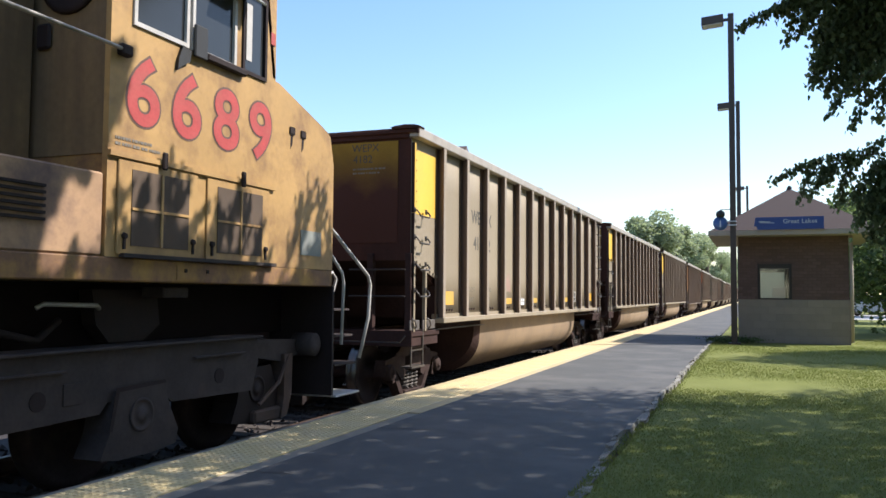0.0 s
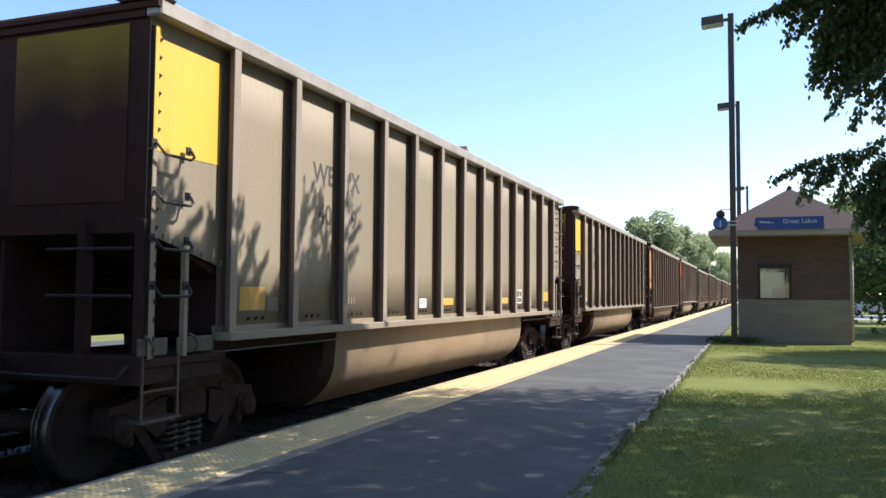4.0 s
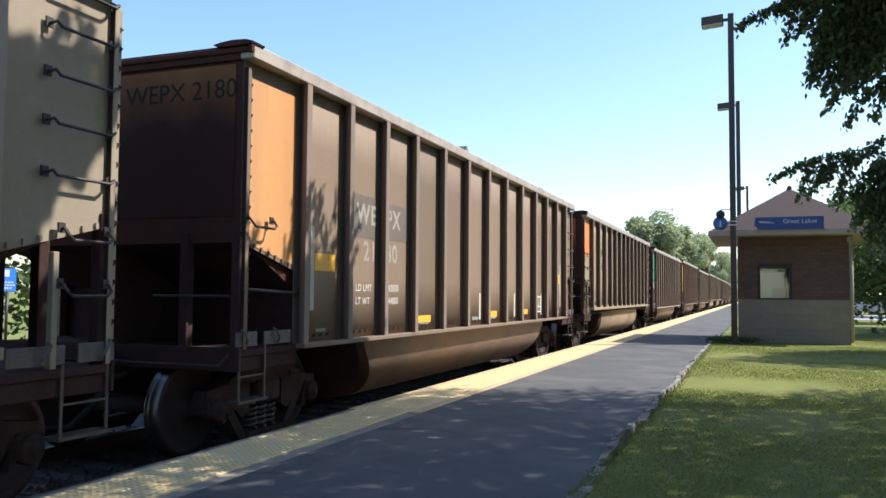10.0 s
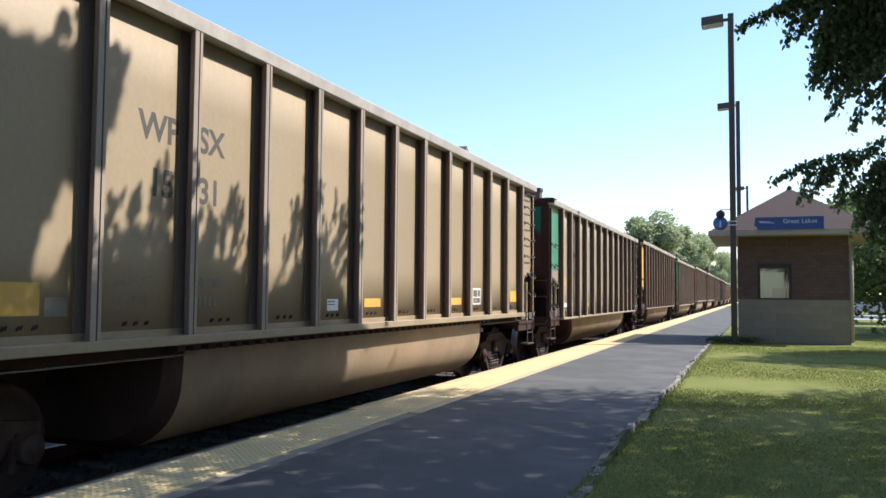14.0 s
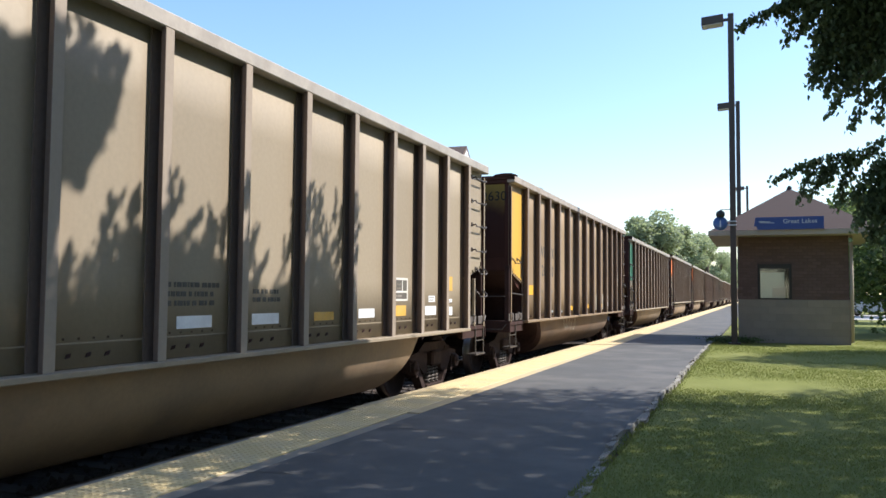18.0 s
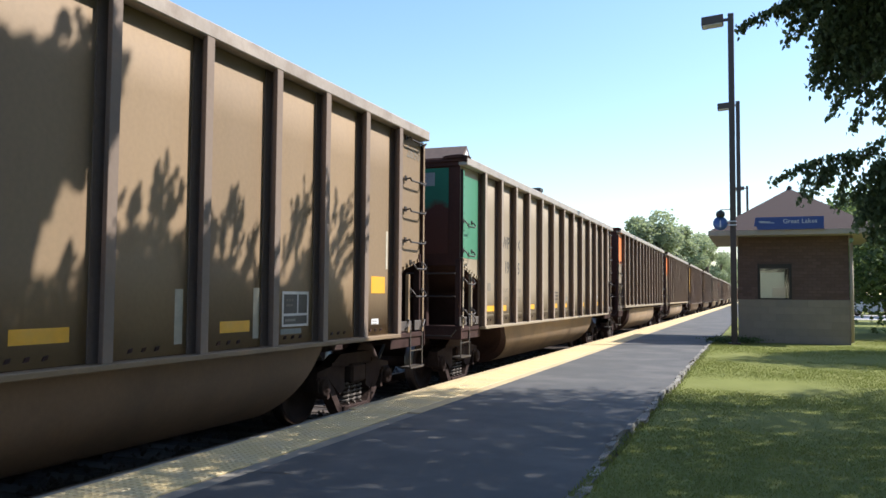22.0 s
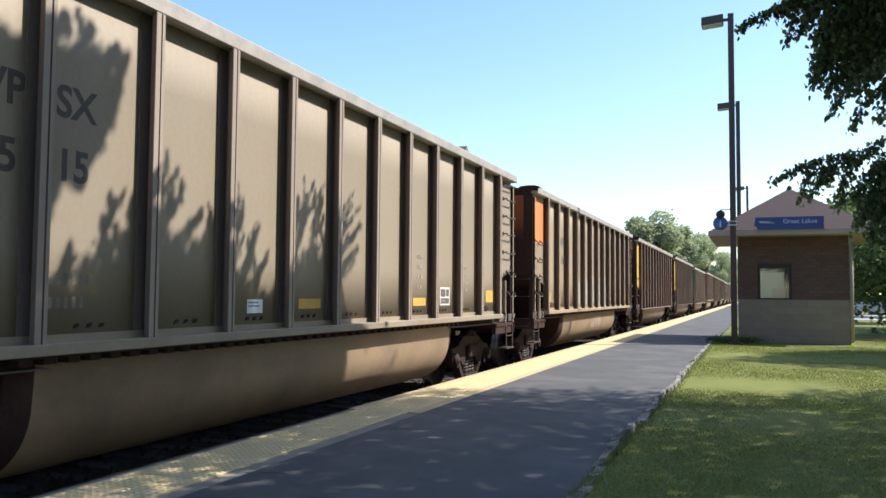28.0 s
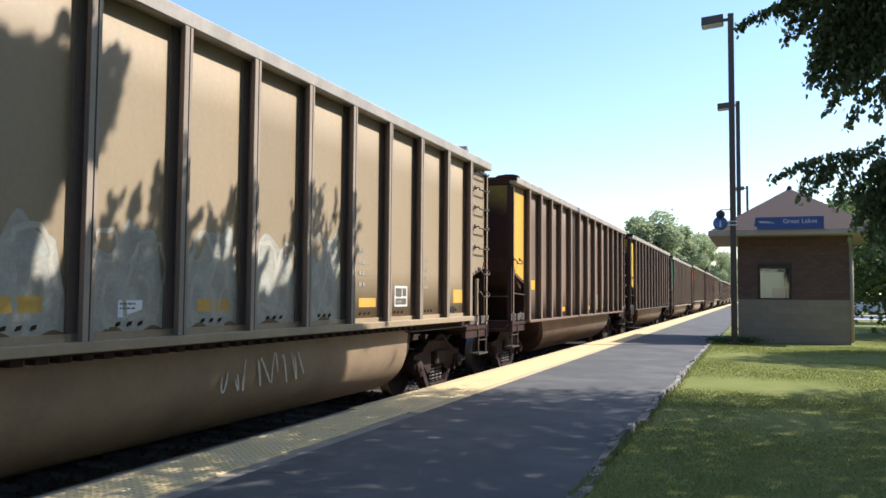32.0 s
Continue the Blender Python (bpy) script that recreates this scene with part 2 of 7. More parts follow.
tub_tan = mat("dirty_tan_tub", (0.26, 0.182, 0.108), 0.7, 0.0, var=0.2, scale=1.2, fine=22, bump=0.12, stain=(0.13, 0.095, 0.07), stain_amt=0.7, stain_scale=0.8)
tub_brown = mat("dirty_brown_tub", (0.175, 0.113, 0.072), 0.7, 0.0, var=0.2, scale=1.2, fine=22, bump=0.12, stain=(0.09, 0.062, 0.046), stain_amt=0.7, stain_scale=0.8)
rib_tan = mat("dull_rib_metal", (0.31, 0.253, 0.195), 0.65, 0.0, var=0.14, scale=1.6, fine=22, bump=0.1, stain=(0.20, 0.16, 0.12), stain_amt=0.5, stain_scale=1.6, rand=0.08, streak=True)
rib_brown = mat("dull_brown_rib", (0.205, 0.155, 0.118), 0.7, 0.0, var=0.16, scale=1.6, fine=22, bump=0.1, stain=(0.12, 0.085, 0.062), stain_amt=0.5, stain_scale=1.6, rand=0.08, streak=True)
yellow = mat("yellow_paint", (0.78, 0.48, 0.06), 0.55, var=0.1, scale=2, fine=20, bump=0.05, stain=(0.45, 0.30, 0.08), stain_amt=0.35, streak=True)
gold = mat("faded_gold_paint", (0.60, 0.345, 0.04), 0.6, var=0.12, scale=2, fine=20, bump=0.05, stain=(0.42, 0.25, 0.07), stain_amt=0.5, streak=True)
rust_orange = mat("faded_orange_paint", (0.56, 0.27, 0.09), 0.6, var=0.12, scale=2, fine=20, bump=0.05, stain=(0.36, 0.19, 0.09), stain_amt=0.6, streak=True)
bright_orange = mat("orange_paint", (0.78, 0.22, 0.06), 0.55, var=0.08, scale=2, fine=20, bump=0.05, stain=(0.5, 0.2, 0.09), stain_amt=0.3, streak=True)
green = mat("green_paint", (0.06, 0.215, 0.125), 0.5, var=0.12, scale=2, fine=20, bump=0.05, stain=(0.10, 0.24, 0.16), stain_amt=0.4, streak=True)
# Coal dust of the car ends, with their shade put into the colour
end_dust_shade = mat("dusted_shaded_end", (0.070, 0.028, 0.020), 0.85, 0.0, var=0.3, scale=1.2, fine=20, bump=0.15, stain=(0.022, 0.014, 0.012), stain_amt=0.8, stain_scale=0.9, streak=True, spec=0.2)
truck_iron = mat("dirty_truck_iron", (0.043, 0.028, 0.025), 0.85, 0.0, var=0.35, scale=5, fine=40, bump=0.3, stain=(0.095, 0.066, 0.05), stain_amt=0.5, stain_scale=4, spec=0.15)
wheel_iron = mat("oily_wheel_iron", (0.050, 0.033, 0.029), 0.8, 0.0, var=0.35, scale=5, fine=40, bump=0.2, spec=0.2)
spring_steel = mat("dusty_spring_steel", (0.12, 0.105, 0.092), 0.75, 0.1, var=0.3, scale=8)
worn_plate = mat("worn_grey_plate", (0.125, 0.11, 0.10), 0.6, 0.2, var=0.3, scale=9, fine=40, bump=0.2, stain=(0.06, 0.045, 0.04), stain_amt=0.8, stain_scale=6)
bright_steel = mat("polished_tread_steel", (0.15, 0.14, 0.13), 0.35, 1.0, var=0.15, scale=3)
valve_blue = mat("blue_grey_tank", (0.05, 0.06, 0.068), 0.6, 0.1, var=0.25, scale=6)
step_iron = mat("worn_step_iron", (0.085, 0.072, 0.062), 0.5, 0.4, var=0.3, scale=10)
grab_iron = mat("grab_iron", (0.045, 0.037, 0.033), 0.6, 0.3, var=0.3, scale=10)
dark_paint = mat("dark_lettering", (0.075, 0.068, 0.058), 0.7, var=0.3, scale=8)
white_paint = mat("white_lettering", (0.62, 0.60, 0.55), 0.7, var=0.2, scale=8)
reflector = mat("yellow_reflector", (0.78, 0.40, 0.03), 0.45, var=0.12, scale=6, stain=(0.45, 0.3, 0.1), stain_amt=0.4, stain_scale=5)
white_reflector = mat("white_reflector", (0.72, 0.74, 0.76), 0.4, var=0.15, scale=6)
decal_black = mat("decal_black", (0.03, 0.03, 0.026), 0.85, var=0.2, spec=0.15)


def body_shell(slope_hi, slope_lo, SILL):
    def make(bm):
        x = PANEL - 0.006
        out = [(0.03, slope_hi), (0.03, TOP - 0.03), (BODY - 0.03, TOP - 0.03), (BODY - 0.03, slope_hi), (BODY - 1.05, slope_lo), (BODY - 1.05, SILL), (1.05, SILL), (1.05, slope_lo)]
        inn = [(0.08, slope_hi + 0.04), (0.08, TOP - 0.03), (BODY - 0.08, TOP - 0.03), (BODY - 0.08, slope_hi + 0.04), (BODY - 2.1, SILL + 0.06), (2.1, SILL + 0.06)]
        a = [bm.verts.new((-x, u, v)) for u, v in out]
        b = [bm.verts.new((x, u, v)) for u, v in out]
        fs = [bm.faces.new(a), bm.faces.new(b[::-1])]
        for i in range(8):
            if i != 1:
                fs.append(bm.faces.new((a[i], b[i], b[(i + 1) % 8], a[(i + 1) % 8])))
        c = [bm.verts.new((-x + 0.04, u, v)) for u, v in inn]
        d = [bm.verts.new((x - 0.04, u, v)) for u, v in inn]
        fs += [bm.faces.new(c[::-1]), bm.faces.new(d)]
        for i in range(6):
            if i != 1:
                fs.append(bm.faces.new((c[i], c[(i + 1) % 6], d[(i + 1) % 6], d[i])))
        fs += [bm.faces.new((a[1], a[2], c[2], c[1])), bm.faces.new((b[1], d[1], d[2], b[2])),
               bm.faces.new((a[1], c[1], d[1], b[1])), bm.faces.new((a[2], b[2], d[2], c[2]))]
        bmesh.ops.recalc_face_normals(bm, faces=fs)
    return make


def rib_shape(SILL, grooved, studs):
    def make(bm):
        # a channel-section post, its back flange on the sheet and its open side towards the leading end
        d = HALF - PANEL
        face = [(0.0, d), (0.002, d - 0.018), (0.013, d - 0.018), (0.015, d)] if grooved else []
        prism(bm, [(-0.085, 0.0), (-0.085, 0.012), (0.024, 0.012), (0.024, d - 0.022), (-0.044, d - 0.022), (-0.044, d - 0.040), (-0.056, d - 0.040), (-0.056, d - 0.004), (-0.052, d)] + face + [(0.046, d), (0.05, d - 0.005), (0.05, 0.012), (0.085, 0.012), (0.085, 0.0)], "z", SILL + 0.008, CHORD + 0.002)
        for v in bm.verts:
            v.co.x, v.co.y = v.co.y, v.co.x
        # bolt heads up the web
        for k in range(studs):
            z = SILL + 0.16 + 0.19 * k
            box(bm, d * 0.45, d * 0.45 + 0.026, 0.012, 0.0235, z, z + 0.026)
        bmesh.ops.recalc_face_normals(bm, faces=list(bm.faces))
    return make


def panel_shape(w, z0, z1, lips, start, step, seam):
    def make(bm):
        # a thin sheet, faintly dished between its posts
        n = 6
        rows = []
        for j in range(5):
            z = z0 + (z1 - z0) * j / 4
            rows.append([bm.verts.new((0.0015 * math.sin(math.pi * i / n) * math.sin(math.pi * j / 4), -w / 2 + w * i / n, z)) for i in range(n + 1)])
        for r0, r1 in zip(rows, rows[1:]):
            for i in range(n):
                bm.faces.new((r0[i], r0[i + 1], r1[i + 1], r1[i])).smooth = True
        edge = [r[0] for r in rows] + rows[-1][1:] + [r[-1] for r in rows[-2::-1]] + rows[0][-2:0:-1]
        back = [bm.verts.new((-0.003, v.co.y, v.co.z)) for v in edge]
        for i in range(len(edge)):
            k = (i + 1) % len(edge)
            bm.faces.new((edge[i], edge[k], back[k], back[i]))
        bmesh.ops.recalc_face_normals(bm, faces=list(bm.faces))
        # drain lips along the foot, slanting, dark with coal
        for i in range(3):
            y = -w / 2 + start + step * i
            prism(bm, [(y - 0.022, z0 + lips), (y - 0.006, z0 + lips + 0.03), (y + 0.03, z0 + lips + 0.037), (y + 0.018, z0 + lips + 0.007)], "x", 0.001, 0.014)
        # the lap of the lower sheet, and the rivets along it on the low seam
        if seam:
            box(bm, 0.0004, 0.0012, -w / 2, w / 2, seam - 0.012, seam)
        for i in range(5 if 0 < seam < 1.5 else 0):
            y = -w / 2 + 0.22 + 0.14 * i
            box(bm, 0.0005, 0.0065, y - 0.008, y + 0.008, seam + 0.018, seam + 0.034)
    return make


def grab_shape(w, off=0.075, drop=0.03):
    def make(bm):
        tube(bm, [(0.0, 0, 0.05), (off * 0.5, 0, 0.05), (off, 0.01, 0.03 - drop), (off, 0.05, -drop), (off, w - 0.05, -drop), (off, w - 0.01, 0.03 - drop), (off * 0.5, w, 0.05), (0, w, 0.05)], 0.0125)
        for y in (0, w):
            box(bm, 0, 0.014, y - 0.03, y + 0.03, 0.02, 0.09)
    return make


def wheelset_shape(bm):
    for s in (-1, 1):
        pr = [(0.685, 0.10), (0.685, 0.37), (0.665, 0.40), (0.665, 0.478), (0.685, 0.483), (0.705, 0.462), (0.72, 0.457), (0.80, 0.450), (0.805, 0.395), (0.775, 0.375), (0.755, 0.17), (0.79, 0.13), (0.80, 0.085), (1.02, 0.08), (1.02, 0.0)]
        lathe(bm, [(u * s, r) for u, r in pr], "x", 40)
    lathe(bm, [(-0.7, 0.085), (0.7, 0.085)], "x", 14)


def side_frame_shape(bm):
    # cast truck side: arched top, pedestals over the axles, spring window
    x0, x1 = 0.94, 1.10
    top = [(-1.02, 0.52), (-1.00, 0.62), (-0.70, 0.66), (-0.42, 0.80), (0.42, 0.80), (0.70, 0.66), (1.00, 0.62), (1.02, 0.52)]
    prism(bm, top + [(0.72, 0.52), (0.42, 0.64), (-0.42, 0.64), (-0.72, 0.52)], "x", x0, x1)
    prism(bm, [(-0.72, 0.52), (-0.42, 0.66), (-0.30, 0.66), (-0.30, 0.36), (-0.42, 0.30)], "x", x0, x1)
    prism(bm, [(0.72, 0.52), (0.42, 0.66), (0.30, 0.66), (0.30, 0.36), (0.42, 0.30)], "x", x0, x1)
    prism(bm, [(-0.80, 0.52), (-0.66, 0.52), (-0.38, 0.16), (-0.30, 0.08), (0.30, 0.08), (0.38, 0.16), (0.66, 0.52), (0.80, 0.52), (0.46, 0.10), (0.34, 0.0), (-0.34, 0.0), (-0.46, 0.10)], "x", x0 + 0.01, x1 - 0.01)
    box(bm, x0 - 0.02, x1 + 0.02, -0.34, 0.34, 0.05, 0.14, 0.01)
    for s in (-1, 1):
        box(bm, x0 - 0.03, x1 + 0.035, s * 0.889 - 0.105, s * 0.889 + 0.105, 0.36, 0.56, 0.02)
        prism(bm, [(s * 0.72, 0.30), (s * 0.76, 0.52), (s * 0.80, 0.52), (s * 0.78, 0.28)], "x", x0, x1 + 0.02)
        prism(bm, [(s * 0.99, 0.38), (s * 0.96, 0.52), (s * 1.02, 0.53), (s * 1.02, 0.40)], "x", x0, x1 + 0.02)
        box(bm, x1 - 0.01, x1 + 0.012, s * 0.56 - 0.10, s * 0.56 + 0.10, 0.66, 0.71, 0.004)
    for v in bm.verts:
        v.co.z += 0.02


def bearing_shape(bm):
    lathe(bm, [(0.0, 0.11), (0.10, 0.11), (0.115, 0.095), (0.115, 0.05), (0.13, 0.045), (0.13, 0.0)], "x", 14)


def spring_shape(bm):
    for k in range(3):
        turns, y0 = 5, -0.17 + 0.17 * k
        tube(bm, [(1.02 + 0.068 * math.cos(a), y0 + 0.068 * math.sin(a), 0.17 + 0.27 * a / (turns * 2 * math.pi)) for a in np.linspace(0, turns * 2 * math.pi, turns * 9)], 0.014, 5)


def bolster_shape(bm):
    box(bm, -1.16, 1.16, -0.2, 0.2, 0.44, 0.68, 0.03)
    box(bm, -0.4, 0.4, -0.25, 0.25, 0.68, 0.78, 0.02)
    for s in (-1, 1):
        tube(bm, [(-0.9, s * 0.36, 0.36), (0.9, s * 0.36, 0.36)], 0.045, 8)
        for q in (-1, 1):
            box(bm, q * 0.66, q * 0.80, s * 0.40 - 0.03, s * 0.40 + 0.03, 0.28, 0.58)


WHEELS = []


def freight_truck(car, y):
    t = shared("bolster", bolster_shape, truck_iron, "truck", car, "rusty cast-iron wheel truck", at=pose(0, y, 0))
    for s in (0, 180):
        shared("side_frame", side_frame_shape, truck_iron, "side_frame", t, at=pose(0, 0, 0, 0, 0, s))
        shared("springs", spring_shape, spring_steel, "spring_nest", t, at=pose(0, 0, 0, 0, 0, s))
        for ay in (-0.889, 0.889):
            shared("bearing", bearing_shape, truck_iron, "bearing_cap", t, at=pose(1.06 if s == 0 else -1.06, ay, 0.457, 0, 0, s))
    for ay in (-0.889, 0.889):
        w = shared("wheelset", wheelset_shape, wheel_iron, "wheelset", t, "steel wheels on an axle with polished treads", at=pose(0, ay, 0.457))
        WHEELS.append((w, ay))
    return t


def polish_treads():
    me = CACHE.get(("wheelset", wheel_iron.name))
    if me:
        me.materials.append(bright_steel)
        for f in me.polygons:
            r = math.hypot(f.center.y, f.center.z)
            if r > 0.440:
                f.material_index = 1


def tub_shape(SILL, rake):
    def make(bm):
        # the rounded belly between the trucks; its ends rake outwards on the steel and the low-sided cars
        prof = []
        for k in range(13):
            a = math.pi * k / 24
            prof.append((1.45 - 0.72 * (1 - math.cos(a)), 0.84 - 0.62 * math.sin(a)))
        prof = [(1.47, SILL), (1.46, 0.95)] + prof + [(0.0, 0.22)]
        full = prof + [(-x, z) for x, z in prof[-2::-1]]
        rings = []
        for y, k in ((3.10, 0.0), (3.30, 1.0), (BODY - 3.26, 1.0), (BODY - 3.06, 0.0)):
            rings.append([bm.verts.new((x * (1 if k else 0.97), y + (rake if y > 7 else -rake) * max(0.0, min(z, 1.0) - 0.32), z if k else min(SILL, z + 0.10))) for x, z in full])
        for r0, r1 in zip(rings, rings[1:]):
            for i in range(len(full) - 1):
                f = bm.faces.new((r0[i], r1[i], r1[i + 1], r0[i + 1]))
                f.smooth = r0 is rings[1]
        bm.faces.new(rings[0])
        bm.faces.new(rings[-1][::-1])
        bmesh.ops.recalc_face_normals(bm, faces=list(bm.faces))
    return make


def chord_shape(bm):
    box(bm, PANEL - 0.03, HALF, 0.0, BODY, CHORD, TOP, 0.012)


def end_chord_shape(bm):
    box(bm, -HALF + 0.04, HALF - 0.04, -0.03, -0.002, CHORD + 0.06, TOP - 0.025, 0.008)
    box(bm, -PANEL + 0.03, PANEL - 0.03, -0.002, 0.10, CHORD, TOP - 0.003)


def corner_cap_shape(bm):
    # a flat lens-shaped pad that overhangs the corner
    prism(bm, [(HALF - 0.42, TOP + 0.004), (HALF - 0.34, TOP + 0.022), (HALF - 0.20, TOP + 0.034), (HALF - 0.06, TOP + 0.028), (HALF + 0.02, TOP + 0.006), (HALF + 0.012, TOP - 0.012), (HALF - 0.08, TOP - 0.022), (HALF - 0.38, TOP - 0.018)], "y", -0.055, 0.15)
    prism(bm, [(HALF - 0.03, TOP - 0.02), (HALF + 0.006, TOP - 0.02), (HALF + 0.006, TOP - 0.09), (HALF - 0.03, TOP - 0.09)], "y", -0.045, -0.004)


def sill_shape(SILL):
    def make(bm):
        deep = 0.07 if SILL > 1.2 else 0.042
        box(bm, PANEL - 0.06, HALF + 0.015, 0.98, BODY - 0.98, SILL - deep, SILL + 0.006, 0.006)
        if SILL > 1.2:
            box(bm, PANEL - 0.06, PANEL + 0.02, 0.98, BODY - 0.98, SILL + 0.006, SILL + 0.06)
    return make


def stub_sill_shape(bm):
    # dark channel under the side sill over a truck
    box(bm, PANEL - 0.10, PANEL - 0.06, 0, 2.45, 1.07, 1.158)


def stub_flange_shape(bm):
    box(bm, PANEL - 0.10, PANEL + 0.01, 0, 2.45, 1.056, 1.068)


def sill_teeth(bm):
    SILL = SILLS["a"]
    # a toothed bar under the side sill; dark teeth stand for its shaded holes
    z0, z1, out = SILL - 0.13, SILL - 0.072, [(3.02, SILL - 0.072), (3.02, SILL - 0.09)]
    for k in range(42):
        y = 3.1 + k * 0.2
        out += [(y - 0.05, SILL - 0.09), (y - 0.05, z0), (y + 0.05, z0), (y + 0.05, SILL - 0.09)]
    out += [(11.53, SILL - 0.09), (11.53, z1)]
    prism(bm, out, "x", PANEL - 0.02, HALF - 0.05)


def centre_sill_shape(bm):
    box(bm, -0.17, 0.17, -0.25, BODY + 0.25, 0.74, 1.04, 0.01)


def platform_shape(bm):
    box(bm, -1.56, 1.56, -0.02, 1.06, 0.99, 1.06, 0.01)
    box(bm, -1.58, 1.58, -0.05, -0.02, 0.86, 1.08, 0.006)
    for s in (-1, 1):
        box(bm, s * 1.5 - 0.04, s * 1.5 + 0.04, 0.0, 1.04, 0.86, 0.99, 0.006)


def coupler_shape(bm):
    box(bm, -0.07, 0.07, -0.62, -0.2, 0.80, 0.95, 0.015)
    prism(bm, [(-0.16, -0.62), (0.06, -0.60), (0.14, -0.70), (0.15, -0.80), (0.07, -0.86), (0.02, -0.80), (0.04, -0.72), (-0.10, -0.70), (-0.12, -0.86), (-0.18, -0.84)], "z", 0.74, 1.01)


def hose_shape(bm):
    tube(bm, [(0.35, -0.1, 0.80), (0.36, -0.32, 0.78), (0.34, -0.5, 0.55), (0.25, -0.66, 0.38), (0.1, -0.80, 0.36)], 0.028, 7)


def stirrup_shape(bm):
    for y in (0.0, 0.42):
        box(bm, 1.548, 1.562, y - 0.013, y + 0.013, 0.585, 1.08)
    box(bm, 1.42, 1.58, -0.03, 0.45, 0.565, 0.590)
    box(bm, 1.55, 1.56, 0.0, 0.42, 0.80, 0.816)


def end_plate_shape(bm):
    # the worn plate along the foot of the corner ladder, with its two bent lugs
    box(bm, 1.545, 1.562, -0.06, 0.28, 1.085, 1.22, 0.004)
    box(bm, 1.545, 1.562, 0.40, 0.88, 1.085, 1.215, 0.004)
    for y in (0.08, 0.62):
        tube(bm, [(1.562, y - 0.07, 1.24), (1.60, y - 0.06, 1.22), (1.60, y, 1.14), (1.565, y + 0.01, 1.10)], 0.013, 6)


def end_post(x):
    def make(bm):
        box(bm, x - 0.045, x + 0.045, -0.01, 0.09, 1.06, 2.15, 0.005)
    return make


def corner_stile(z0, z1):
    def make(bm):
        box(bm, PANEL - 0.02, PANEL + 0.05, 0.035, 0.085, z0, z1, 0.004)
        box(bm, PANEL - 0.02, PANEL + 0.012, 0.085, 0.15, z0, z1, 0.003)
        z = z0 + 0.15
        while z < z1 - 0.1:
            prism(bm, [(0.088, z - 0.03), (0.088, z + 0.03), (0.135, z + 0.02)], "x", PANEL + 0.012, PANEL + 0.04)
            z += 0.145
    return make


CARS = []


def dark_faces(me, where, dark_hue=None):
    """Dark colour for grime, and for the shade of hopper slopes and tub ends, which face the trucks, and of channel
    posts.
    """
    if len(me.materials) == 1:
        me.materials.append(dark_hue or grime_and_shade)
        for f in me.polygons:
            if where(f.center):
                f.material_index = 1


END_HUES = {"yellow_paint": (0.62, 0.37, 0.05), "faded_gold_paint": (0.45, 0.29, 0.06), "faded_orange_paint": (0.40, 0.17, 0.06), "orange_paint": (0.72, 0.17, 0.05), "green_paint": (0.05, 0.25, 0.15)}


